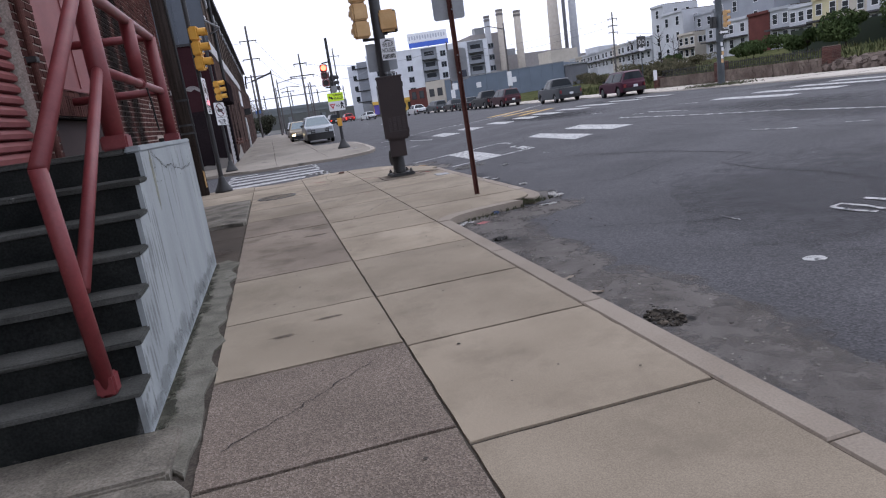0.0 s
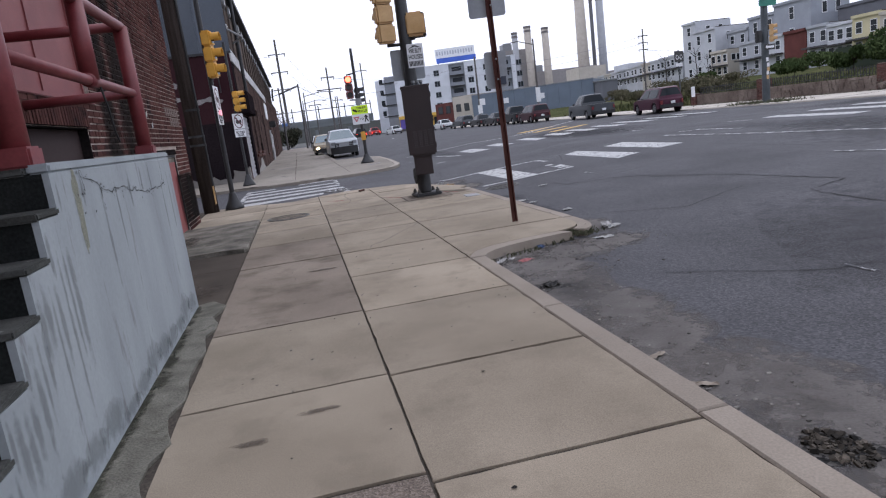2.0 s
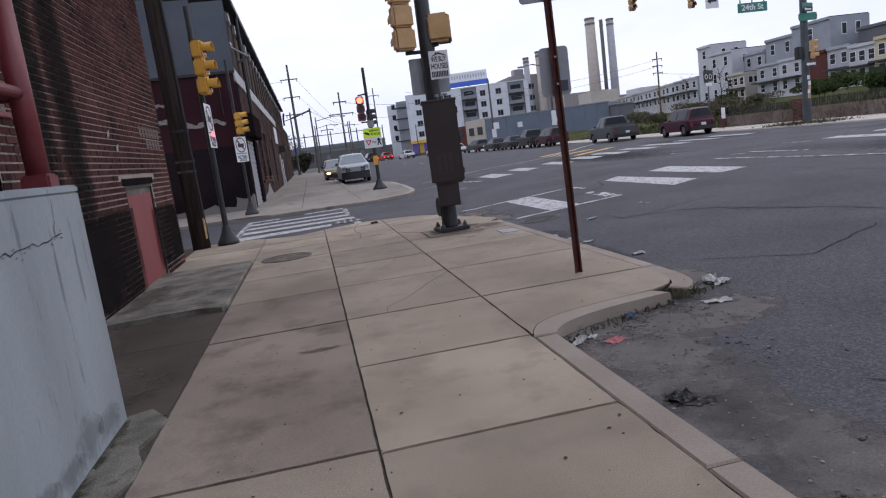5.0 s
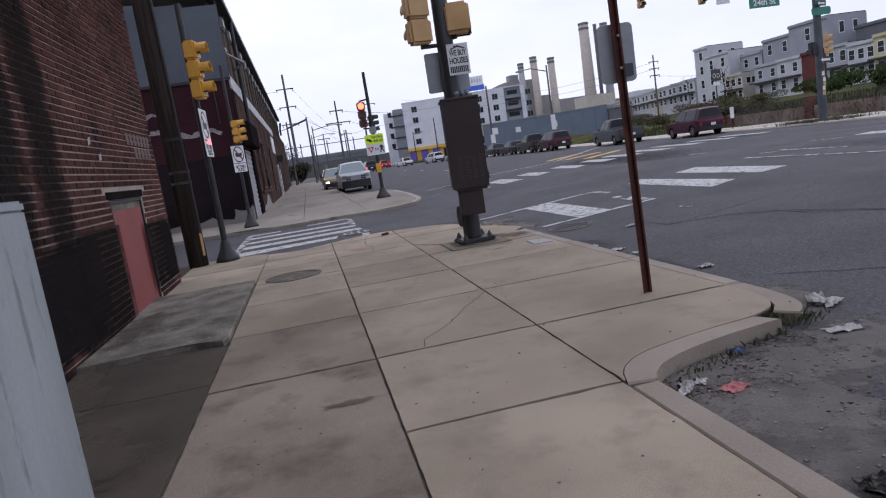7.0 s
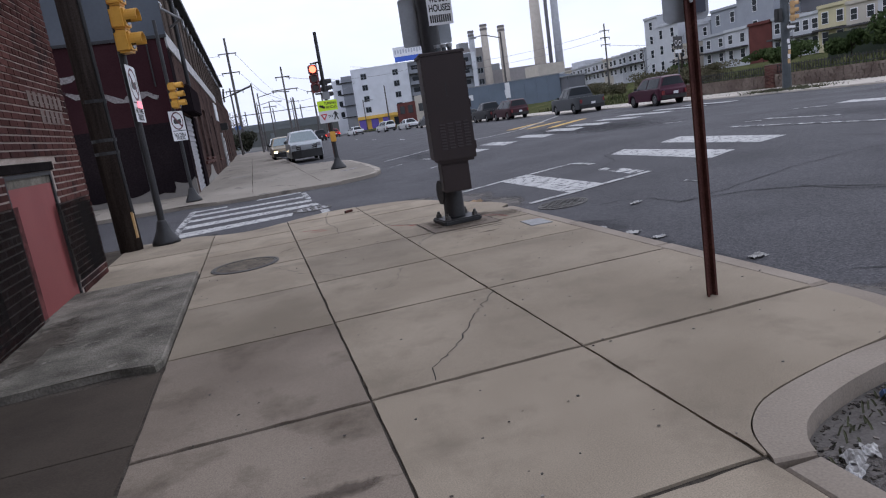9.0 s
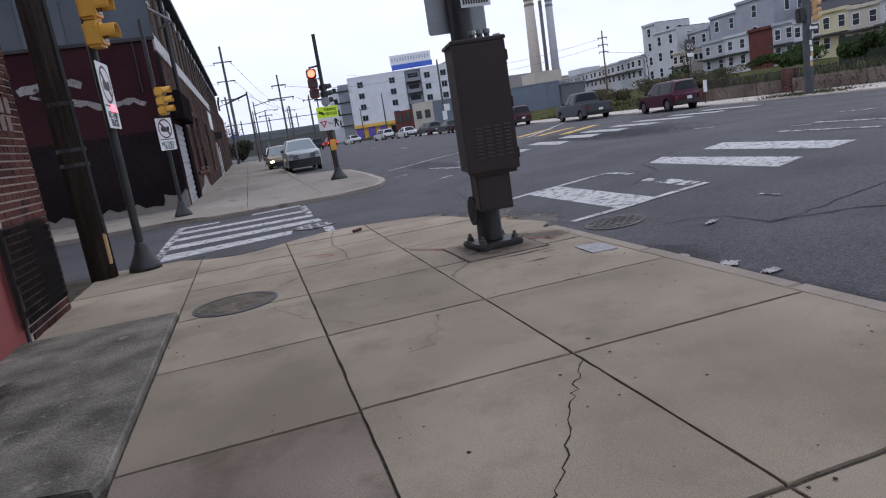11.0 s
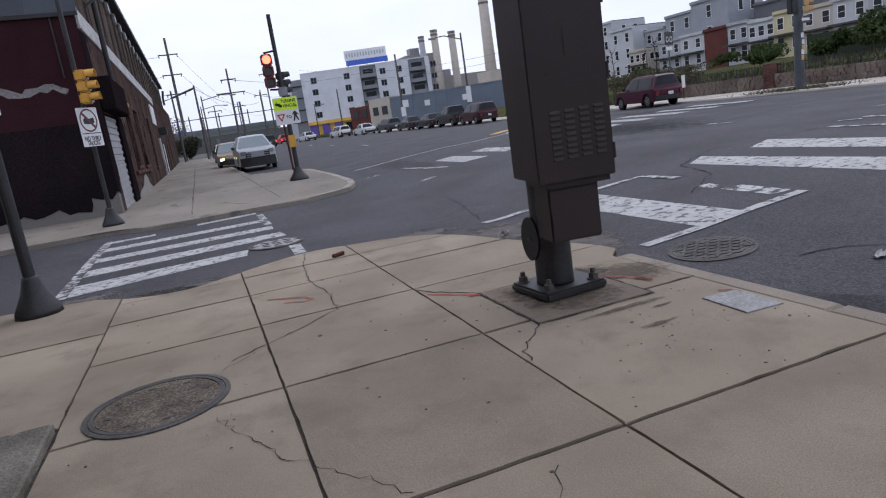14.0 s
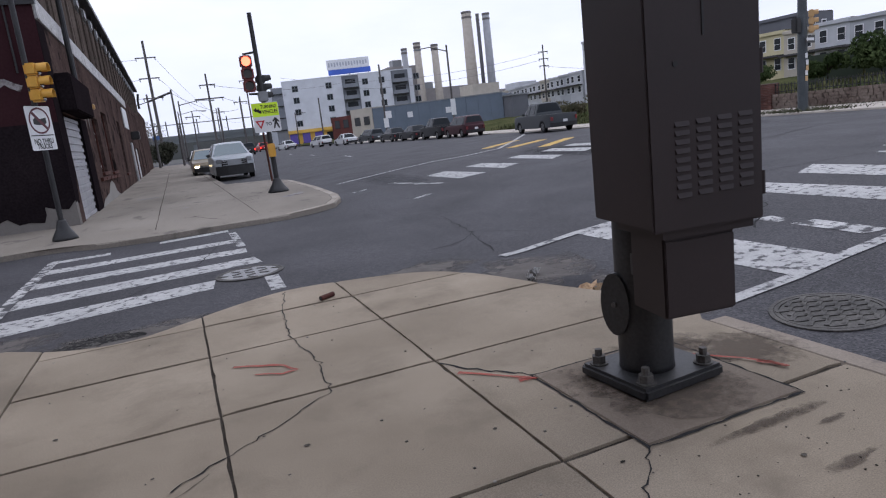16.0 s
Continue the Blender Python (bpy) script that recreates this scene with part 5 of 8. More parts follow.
part("shutter_hood", box(B(), CX, CX + 0.42, 32.2, 36.6, 2.92, 3.95, 0.04), "maroon_black", corner, "dark boxed shutter hood")
part("door_jamb", box(B(), CX - 0.1, CX + 0.05, 35.8, 37.4, GZ, 2.9), "maroon_black", corner, "dark painted jamb beside the shutter")
part("peeled_wall", slab3(B(), ragged(37.6, 39.8, 2.6, 4.1, 15, 0.5), side_face, 0.01), plain("bare grey render"  , (0.17, 0.16, 0.15), 0.9), corner, "bare pale patch of peeled wall")
part("side_paint", slab3(B(), ragged(CF + 0.0, 32.45, 0.25, 5.2, 16, 0.55), side_face, 0.012), "maroon_black", corner, "black-brown paint round the corner")
part("wall_lamp", box(B(), CX, CX + 0.22, 39.75, 40.0, 3.45, 3.65, 0.03), "signal_tan", corner)
for y0, y1, z0, z1 in SIDE_OPEN[1:4] + SIDE_OPEN[6:7]:
    w = part("window", box(B(), CX - 0.22, CX - 0.18, y0, y1, z0, z1), "glass", corner)
    part("window_frame", box(box(B(), CX - 0.18, CX - 0.12, y0, y0 + 0.12, z0, z1), CX - 0.18, CX - 0.12, y1 - 0.12, y1, z0, z1), "rust", w)
    part("window_sill", box(B(), CX - 0.1, CX + 0.10, y0 - 0.1, y1 + 0.1, z0 - 0.12, z0, 0.01), "rust", w)
for k in range(5):
    part("rusty_bar", box(B(), CX - 0.02, CX + 0.10, 38.7 + 1.7 * k, 40.2 + 1.7 * k, 0.74 - 0.02 * k, 0.88 - 0.02 * k, 0.01), "rust", corner, "rusty sill bar")
for pts in ([(40.1, 1.2), (40.5, 2.4), (41.1, 3.1)], [(40.2, 2.9), (41.0, 2.0), (41.9, 1.2)], [(40.3, 1.6), (41.8, 2.4)], [(40.3, 2.2), (41.2, 2.9), (41.9, 2.6)]):
    g = jagged(B(), pts, 0.16, 0.0, 77, step=0.2, wander=0.06)
    bmesh.ops.transform(g, matrix=Matrix(((0, 0, 1, CX - 0.17), (1, 0, 0, 0), (0, 1, 0, 0), (0, 0, 0, 1))), verts=g.verts[:])
    part("graffiti", g, "band", corner, "white sprayed scrawl")
for y0, y1, z1 in ((63.8, 66.0, 2.5), (69.5, 73.6, 2.3), (84, 86, 3.0)):
    part("door", box(B(), CX - 0.14, CX - 0.08, y0, y1, GZ, z1), "band" if 69 < y0 < 70 else "maroon_black", corner)
part("white_downpipe", tube(B(), [(CX + 0.08, 63.4, 2.6), (CX + 0.08, 63.4, GZ)], 0.09, 10), "band", corner, "pale upright pipe")
part("wall_box", box(B(), CX, CX + 0.6, 66.5, 68.0, 2.9, 3.5, 0.05), "black", corner, "dark lamp box on the wall")
part("white_sign", box(B(), CX, CX + 0.06, 60.5, 65.0, 3.6, 4.95), "sign_white", corner, "white upright sign board")
part("white_band", box(B(), CX - 0.3, CX + 0.05, CF + 0.2, 66.4, 5.25, 5.80, 0.01), "band", corner)
part("brick_band", box(B(), CX - 0.3, CX + 0.02, 66.4, 92, 5.25, 5.80, 0.01), "side_brick", corner)
for k in range(46):
    y = CF + 0.1 + 1.3 * k
    part("cladding_sheet", box(B(), CX - 0.3, CX + 0.0 + 0.015 * (k % 2), y, y + 1.29, 5.80, 7.75), "clad_brown", corner)
    if k % 2 == 0:
        part("cladding_post", box(B(), CX, CX + 0.08, y - 0.03, y + 0.05, 5.80, 8.7), "clad_brown", corner)
part("clerestory", box(B(), CX - 0.34, CX - 0.20, CF + 0.2, 91, 7.75, 8.7), "glass", corner)
for k in range(22):
    y = CF + 1.2 + 2.6 * k
    part("window_vent", box(B(), CX - 0.18, CX + 0.10, y, y + 0.9, 7.85, 8.3, 0.05), "steel_grey", corner, "pale tilted vent pane")
roof = B()
for z, y0, y1 in ((8.75, CF - 0.25, 92),):
    v = [roof.verts.new(p) for p in ((CX + 0.32, y0, z - 0.12), (CX + 0.32, y1, z - 0.12), (-14.5, y1, z + 1.35), (-14.5, y0, z + 1.35), (CX + 0.32, y0, z + 0.10), (CX + 0.32, y1, z + 0.10), (-14.5, y1, z + 1.6), (-14.5, y0, z + 1.6))]
    for q in ((0, 1, 2, 3), (7, 6, 5, 4), (0, 4, 5, 1), (1, 5, 6, 2), (2, 6, 7, 3), (3, 7, 4, 0)):
        roof.faces.new([v[k] for k in q])
part("roof", roof, "black", corner)
part("downpipe", tube(B(), [(CX + 0.35, 91.5, 8.4), (CX + 0.2, 91.5, 7.6), (CX + 0.2, 91.5, 6.8)], 0.12, 8), "black", corner)
part("far_wing", box(B(), -20, CX - 0.2, 92, 118, GZ, 7.0), "side_brick", corner)
lamp = thing("wall_street_lamp", (CX, 34.0, 6.5), "pale street lamp on a thin arm at the warehouse corner", "street lamp")
part("arm", tube(B(), [(CX + 0.1, 34.0, 6.35), (-2.0, 33.6, 6.55), (-2.6, 32.0, 6.75)], 0.05, 8), "steel_grey", lamp)
part("lamp_head", box(B(), -2.75, -2.45, 31.3, 32.0, 6.70, 6.86, 0.05), "sign_white", lamp)
part("service_pipe", tube(B(), [(CX + 0.22, 35.2, 3.95), (CX + 0.22, 35.2, 8.8)], 0.085, 10), "pole_dark", corner, "dark upright service pipe on the wall")

# the warehouse is scaled about a late eye point to fit the camera's view
EYE_LATE = Vector((-0.2, 9.5, 1.39))
for o in (corner, lamp):
    o.location = EYE_LATE + (o.location - EYE_LATE) * 0.9
    o.scale = (0.9,) * 3

# ---- poles, signals and signs ----
def signal_head(owner, x, y, z0, z1, deg, body="signal_yellow", lit=-1, w=0.33):
    """A three-lamp signal seen from any side; deg as facing()."""
    h = (z1 - z0) / 3
    m = facing(x, y, z0, deg)
    hb = B()
    for k in range(3):
        box(hb, -w / 2, w / 2, k * h + 0.006, (k + 1) * h - 0.006, -0.17, 0.05, 0.035)
    bmesh.ops.transform(hb, matrix=m, verts=hb.verts[:])
    head = part("signal_head", hb, body, owner)
    for k in range(3):
        vb = B()
        n, r = 14, w * 0.42
        a = [math.pi * (-0.12 + 1.24 * i / (n - 1)) for i in range(n)]
        inner = [[vb.verts.new(m @ Vector((rr * math.cos(t), (k + 0.5) * h + rr * math.sin(t), zz))) for t in a] for rr, zz in ((r, 0.04), (r, 0.22), (r - 0.012, 0.22), (r - 0.012, 0.04))]
        for p, q in zip(inner, inner[1:]):
            for i in range(n - 1):
                vb.faces.new((p[i], p[i + 1], q[i + 1], q[i]))
        part("visor", vb, body, head)
        lb = slab3(B(), [(r * 0.9 * math.cos(t), (k + 0.5) * h + r * 0.9 * math.sin(t)) for t in [2 * math.pi * i / 20 for i in range(20)]], m @ Matrix.Translation((0, 0, 0.045)), 0.012)
        part("lens", lb, "lens_red" if (lit == 2 - k) else "lens_dark", head, "lit red lens" if lit == 2 - k else "")
    return head


def plate(owner, name, x, y, z, w, h, deg, material, r=0.03, thick=0.004, label=""):
    return part(name, slab3(B(), round_rect(w, h, r), facing(x, y, z, deg), thick), material, owner, label)


def flared_base(owner, x, y, r):
    return smooth(part("pole_base", tube(B(), [(x, y, 0), (x, y, 0.05), (x, y, 0.12), (x, y, 0.24), (x, y, 0.36), (x, y, 0.40)], [r * 3.6, r * 3.5, r * 2.9, r * 1.9, r * 1.35, r * 1.2], 12), "pole_dark", owner))


def no_trucks(owner, x, y, z0, z1, deg):
    h, w = z1 - z0, 0.60
    m = facing(x, y, (z0 + z1) / 2, deg)
    s = part("sign_panel", slab3(B(), round_rect(w, h, 0.03), m @ Matrix.Translation((0, 0, 0.0)), 0.004), "sign_white", owner, "white sign banning through trucks")
    cy = h * 0.17
    ring = B()
    n = 32
    for r0, r1 in ((0.25, 0.215),):
        a = [ring.verts.new(m @ Vector((r0 * math.cos(2 * math.pi * k / n), cy + r0 * math.sin(2 * math.pi * k / n), 0.007))) for k in range(n)]
        b = [ring.verts.new(m @ Vector((r1 * math.cos(2 * math.pi * k / n), cy + r1 * math.sin(2 * math.pi * k / n), 0.007))) for k in range(n)]
        for k in range(n):
            ring.faces.new((a[k], a[(k + 1) % n], b[(k + 1) % n], b[k]))
    part("ban_ring", ring, plain("faded ban ring", (0.085, 0.022, 0.03), 0.6), s)
    part("ban_bar", slab3(B(), [(-0.17, 0.13 + cy), (-0.13, 0.17 + cy), (0.17, -0.13 + cy), (0.13, -0.17 + cy)], m @ Matrix.Translation((0, 0, 0.006)), 0.002), M["faded ban ring"], s)
    part("truck_symbol", slab3(B(), [(-0.15, -0.06 + cy), (-0.15, 0.02 + cy), (-0.09, 0.07 + cy), (-0.03, 0.07 + cy), (-0.03, 0.02 + cy), (0.16, 0.06 + cy), (0.16, -0.05 + cy), (0.09, -0.08 + cy), (-0.08, -0.08 + cy)],
                               m @ Matrix.Translation((0, 0, 0.0045)), 0.001), "sign_black", s)
    part("divider_line", slab3(B(), [(-0.27, -0.145 + cy * 0), (0.27, -0.145), (0.27, -0.125), (-0.27, -0.125)], m @ Matrix.Translation((0, 0, 0.0045)), 0.001), "sign_black", s)
    lettering("sign_lettering", "NO THRU", m @ Matrix.Translation((0, -h * 0.30, 0.006)), 0.13, "sign_black", s, 0.46)
    lettering("sign_lettering", "TRUCKS", m @ Matrix.Translation((0, -h * 0.42, 0.006)), 0.13, "sign_black", s, 0.36)
    return s


upole = thing("utility_pole", (-2.5, 17.0, ROAD), "tall dark weathered timber utility pole", "utility pole")
smooth(part("shaft", tube(B(), [(-2.49, 17.0, ROAD), (-2.53, 17.0, 4), (-2.60, 17.0, 11)], [0.175, 0.165, 0.135], 18), "wood_pole", upole))
for z, r in ((1.55, 0.182), (1.75, 0.182), (2.35, 0.178)):
    part("strap", tube(B(), [(-2.50, 17.0, z), (-2.50, 17.0, z + 0.05)], r, 18), "black", upole)
part("guard_strip", box(B(), -2.36, -2.33, 16.87, 16.97, 0.2, 0.62), "signal_tan", upole, "faded yellow strip")
part("conduit", tube(B(), [(-2.34, 16.93, 0.6), (-2.38, 16.93, 6)], 0.03, 8), "black", upole)

spole = thing("signal_post", (-1.97, 17.1, 0), "dark post with yellow traffic signal and truck-ban sign", "traffic signal")
part("shaft", tube(B(), [(-1.97, 17.1, 0.3), (-1.97, 17.1, 4.75)], 0.057, 14), "pole_dark", spole)
flared_base(spole, -1.97, 17.1, 0.062)
signal_head(spole, -1.80, 16.95, 3.02, 4.06, 80, w=0.30)
no_trucks(spole, -1.90, 17.03, 1.98, 2.85, 86)
# glowing plate stands in for a red hand signal reflected in the sign
part("glow_symbol", slab3(B(), [(-0.06, -0.05), (0.20, -0.05), (0.20, 0.05), (-0.06, 0.05)], facing(-1.90, 17.03, 2.25, 86) @ Matrix.Translation((0, 0, 0.012)), 0.003), glowing("reflected hand signal glow", (1.0, 0.18, 0.22), 1.5), spole, "glowing red patch for a hand signal's reflection")

npole = thing("signal_post", (-2.22, 25.85, 0), "dark post with yellow traffic signal and truck-ban sign", "traffic signal")
part("shaft", tube(B(), [(-2.22, 25.85, 0.3), (-2.22, 25.85, 5.1)], 0.05, 12), "pole_dark", npole)
flared_base(npole, -2.22, 25.85, 0.065)
signal_head(npole, -2.05, 25.70, 2.66, 3.38, 80, w=0.27)
no_trucks(npole, -2.19, 25.76, 1.77, 2.60, 56)

lpole = thing("signal_post", (2.68, 30.5, 0), "dark post with lit red signal and turning-vehicles sign", "traffic signal")
part("shaft", tube(B(), [(2.68, 30.5, 0.3), (2.66, 30.5, 5.0)], [0.075, 0.06], 12), "pole_dark", lpole)
flared_base(lpole, 2.68, 30.5, 0.085)
signal_head(lpole, 2.34, 30.35, 2.86, 3.86, -4, "red_paint", lit=0)
signal_head(lpole, 2.74, 30.60, 2.62, 3.32, 100, "black", w=0.28)
part("bracket", tube(B(), [(2.30, 30.45, 3.90), (2.66, 30.5, 3.95)], 0.03, 8), "black", lpole)
part("bracket", tube(B(), [(2.30, 30.45, 2.82), (2.66, 30.5, 2.80)], 0.03, 8), "black", lpole)
part("push_button_box", box(B(), 2.56, 2.76, 30.33, 30.45, 1.02, 1.40, 0.02), "signal_yellow", lpole)
part("junction_box", box(B(), 2.54, 2.80, 30.36, 30.50, 2.58, 2.86, 0.02), "steel_grey", lpole)
tm = facing(2.66, 30.40, 2.14, -6)
tp = part("sign_panel", slab3(B(), round_rect(0.74, 0.82, 0.04), tm, 0.004), "sign_white", lpole, "yellow-green and white turning vehicles yield sign")
part("lime_field", slab3(B(), [(-0.36, 0.03), (0.36, 0.03), (0.36, 0.40), (-0.36, 0.40)], tm @ Matrix.Translation((0, 0, 0.0045)), 0.002), "sign_lime", tp)
lettering("sign_lettering", "TURNING", tm @ Matrix.Translation((0.10, 0.29, 0.008)), 0.13, "sign_black", tp, 0.44)
lettering("sign_lettering", "VEHICLES", tm @ Matrix.Translation((0.12, 0.15, 0.008)), 0.13, "sign_black", tp, 0.42)
lettering("sign_lettering", "TO", tm @ Matrix.Translation((0.04, -0.19, 0.008)), 0.12, "sign_black", tp)
part("arrow", slab3(B(), [(-0.32, 0.22), (-0.25, 0.29), (-0.25, 0.24), (-0.16, 0.24), (-0.16, 0.12), (-0.11, 0.12), (-0.11, 0.20), (-0.25, 0.20), (-0.25, 0.15)], tm @ Matrix.Translation((0, 0, 0.007)), 0.002), "sign_black", tp)
part("yield_triangle", slab3(B(), [(-0.32, -0.08), (-0.06, -0.08), (-0.19, -0.32)], tm @ Matrix.Translation((0, 0, 0.0045)), 0.002), "sign_red", tp)
part("yield_middle", slab3(B(), [(-0.25, -0.12), (-0.13, -0.12), (-0.19, -0.24)], tm @ Matrix.Translation((0, 0, 0.007)), 0.002), "sign_white", tp)
part("walker_symbol", slab3(B(), [(0.16, -0.33), (0.20, -0.33), (0.24, -0.20), (0.30, -0.33), (0.34, -0.33), (0.27, -0.12), (0.33, -0.17), (0.34, -0.14), (0.27, -0.04), (0.22, -0.02), (0.15, -0.12), (0.17, -0.15), (0.21, -0.10)],
                            tm @ Matrix.Translation((0, 0, 0.0045)), 0.002), "sign_black", tp, "black walking symbol")
small = thing("small_post", (3.35, 36.6, 0), "thin dark steel sign post by the kerb", "post")
part("shaft", tube(B(), [(3.35, 36.6, 0), (3.3, 36.6, 2.4)], 0.04, 8), "rust", small)

# ---- the pole with the control cabinet ----
PX, PY = 2.05, 13.79
mp = thing("signal_pole", (PX, PY, 0), "dark steel signal pole on a bolted base plate", "signal pole")
smooth(part("shaft", tube(B(), [(PX, PY, 0.07), (PX, PY, 0.10), (PX, PY, 2.2), (PX, PY, 7.2)], [0.138, 0.135, 0.125, 0.10], 28), "pole_dark", mp))
part("base_plate", box(B(), -0.26, 0.26, -0.24, 0.24, 0.012, 0.075, 0.016, m=pose(PX + 0.02, PY, 0, 0, 0, 4)), "pole_dark", mp)
for dx, dy in ((-0.19, -0.17), (0.19, -0.17), (-0.19, 0.17), (0.19, 0.17)):
    q = pose(PX + 0.02, PY, 0, 0, 0, 4) @ Vector((dx, dy, 0))
    nut = part("bolt", tube(B(), [(q.x, q.y, 0.07), (q.x, q.y, 0.155)], 0.019, 8), "cast_iron", mp)
    part("nut", tube(B(), [(q.x, q.y, 0.075), (q.x, q.y, 0.12)], 0.036, 6), "cast_iron", nut)
    part("washer", tube(B(), [(q.x, q.y, 0.073), (q.x, q.y, 0.082)], 0.048, 14), "cast_iron", nut)
hh = part("hand_hole_cover", slab3(B(), [(0.085 * math.cos(2 * math.pi * k / 24), 0.16 * math.sin(2 * math.pi * k / 24)) for k in range(24)], facing(PX - 0.115, PY + 0.035, 0.42, -75), 0.045), "pole_dark", mp, "oval hand-hole cover")
part("screw", tube(B(), [tuple(facing(PX - 0.115, PY + 0.035, 0.42, -75) @ Vector((0, 0, 0.04))), tuple(facing(PX - 0.115, PY + 0.035, 0.42, -75) @ Vector((0, 0, 0.055)))], 0.014, 8), "cast_iron", hh)

cab = thing("control_cabinet", (2.18, 13.5, 0.85), "dark brown steel control cabinet clamped on the signal pole", "cabinet")
C0, C1, D0, D1, Z0, Z1 = 1.915, 2.44, 13.34, 13.655, 0.85, 2.13
body = part("body", box(B(), C0 + 0.01, C1 - 0.01, D0 + 0.03, D1 + 0.22, Z0 + 0.01, Z1 - 0.02, 0.006), "cabinet", cab)
top = B()
prism(top, [(C0 - 0.012, D0), (C1 + 0.012, D0), (C1 + 0.012, D1 + 0.23), (C0 - 0.012, D1 + 0.23)], Z1 - 0.025, Z1 + 0.012, 0.01)
part("top_cover", top, "cabinet", cab)
cdoor = part("door", box(B(), C0, C1, D0, D0 + 0.03, Z0, Z1 - 0.03, 0.008), "cabinet", cab, "brown cabinet door with louvres")
for i in range(4):
    for j in range(9):
        x = C0 + 0.115 + i * 0.098
        z = Z0 + 0.135 + j * 0.036 + 0.004 * i
        lv = B()
        a = [lv.verts.new(p) for p in ((x, D0, z), (x + 0.068, D0, z), (x + 0.068, D0, z + 0.022), (x, D0, z + 0.022), (x + 0.004, D0 - 0.008, z + 0.002), (x + 0.064, D0 - 0.008, z + 0.002))]
        for q in ((0, 4, 5, 1), (4, 3, 2, 5), (0, 3, 4), (1, 5, 2)):
            lv.faces.new([a[k] for k in q])
        part("louvre", lv, "cabinet", cdoor)
part("lock_slot", box(B(), C0 + 0.255, C0 + 0.265, D0 - 0.004, D0 + 0.01, 1.62, 1.78), "black", cdoor)
part("keyhole", tube(B(), [(C0 + 0.13, D0 - 0.004, 1.52), (C0 + 0.13, D0 + 0.01, 1.52)], 0.012, 10), "black", cdoor)
for z in (1.0, 1.5, 1.95):
    part("hinge", tube(B(), [(C1 + 0.006, D0 + 0.015, z - 0.05), (C1 + 0.006, D0 + 0.015, z + 0.05)], 0.012, 8), "cabinet", cdoor)
part("bottom_rail", box(B(), C0 + 0.06, C1 - 0.03, D0 + 0.03, D1 + 0.10, Z0 - 0.035, Z0 + 0.01), "cabinet", cab)
for k, x in enumerate((2.16, 2.24, 2.31)):
    part("cable_gland", tube(B(), [(x, D0 + 0.16, Z1 + 0.005), (x, D0 + 0.16, Z1 + 0.075)], 0.028, 12), "pole_grey", cab)
    part("gland_cap", tube(B(), [(x, D0 + 0.16, Z1 + 0.06), (x, D0 + 0.16, Z1 + 0.10)], 0.036, 12), "steel_grey", cab)
for z in (1.0, 1.95):
    part("clamp_band", tube(B(), [(PX, PY, z), (PX, PY, z + 0.04)], 0.136, 20), "pole_dark", mp)
low = thing("meter_box", (2.17, 13.5, 0.46), "small dark brown steel box under the control cabinet", "electrical box")
part("body", box(B(), 1.99, 2.335, 13.40, 13.67, 0.455, 0.83, 0.008), "cabinet", low)
part("door", box(B(), 1.995, 2.33, 13.392, 13.40, 0.465, 0.80, 0.004), "cabinet", low)
part("strap", box(B(), 2.0, 2.1, 13.66, 13.70, 0.6, 0.7), "pole_dark", low)

# both boxes hang a little turned on the pole
for o in (cab, low):
    o.matrix_world = Matrix.Translation((-0.13, -0.05, 0)) @ Matrix.Translation((2.18, 13.55, 0)) @ Matrix.Rotation(radians(-9), 4, "Z") @ Matrix.Translation((-2.18, -13.55, 0)) @ Matrix.Translation(o.location)

# signals and boards above the cabinet
signal_head(mp, PX - 0.37, PY + 0.05, 2.98, 4.05, 190, "signal_tan", w=0.34)
part("bracket", tube(B(), [(PX - 0.36, PY + 0.02, 2.95), (PX, PY, 2.95)], 0.03, 8), "pole_dark", mp)
part("bracket", tube(B(), [(PX - 0.36, PY + 0.02, 4.08), (PX, PY, 4.08)], 0.03, 8), "pole_dark", mp)
ped = part("pedestrian_head", box(B(), -0.19, 0.19, -0.22, 0.22, -0.10, 0.16, 0.05, m=facing(PX + 0.20, PY - 0.10, 3.28, 168) ), "signal_tan", mp, "tan pedestrian signal housing seen from behind")
part("pedestrian_hood", box(B(), -0.20, 0.20, -0.23, 0.23, 0.14, 0.22, 0.02, m=facing(PX + 0.20, PY - 0.10, 3.28, 168)), "black", ped)
part("bracket", tube(B(), [(PX, PY, 3.02), (PX + 0.18, PY - 0.06, 3.04)], 0.035, 8), "pole_dark", mp)
board = part("notice_board", slab3(B(), round_rect(0.31, 0.44, 0.004), facing(PX + 0.125, PY - 0.165, 2.70, -4), 0.006), "sign_white", mp, "white house-buying notice with black lettering")
nm = facing(PX + 0.125, PY - 0.165, 2.70, -4) @ Matrix.Translation((0, 0, 0.008))
part("roof_symbol", slab3(B(), [(-0.11, 0.145), (-0.05, 0.172), (-0.05, 0.195), (-0.025, 0.195), (-0.025, 0.182), (0.0, 0.195), (0.12, 0.145), (0.10, 0.138), (0.0, 0.168), (-0.10, 0.135)], nm, 0.001), "sign_black", board)
lettering("sign_lettering", "WE BUY", nm @ Matrix.Translation((0, 0.085, 0)), 0.115, "sign_black", board, 0.25)
lettering("sign_lettering", "HOUSES", nm @ Matrix.Translation((0, -0.025, 0)), 0.115, "sign_black", board, 0.27)
for k in range(10):
    part("number_bar", slab3(B(), [(-0.135 + 0.027 * k, -0.19), (-0.116 + 0.027 * k, -0.19), (-0.116 + 0.027 * k, -0.10), (-0.135 + 0.027 * k, -0.10)], nm, 0.001), "sign_black", board)
plate(mp, "sign_back", PX - 0.17, PY + 0.14, 2.58, 0.28, 0.58, 172, "sign_back", label="grey back of a small sign")
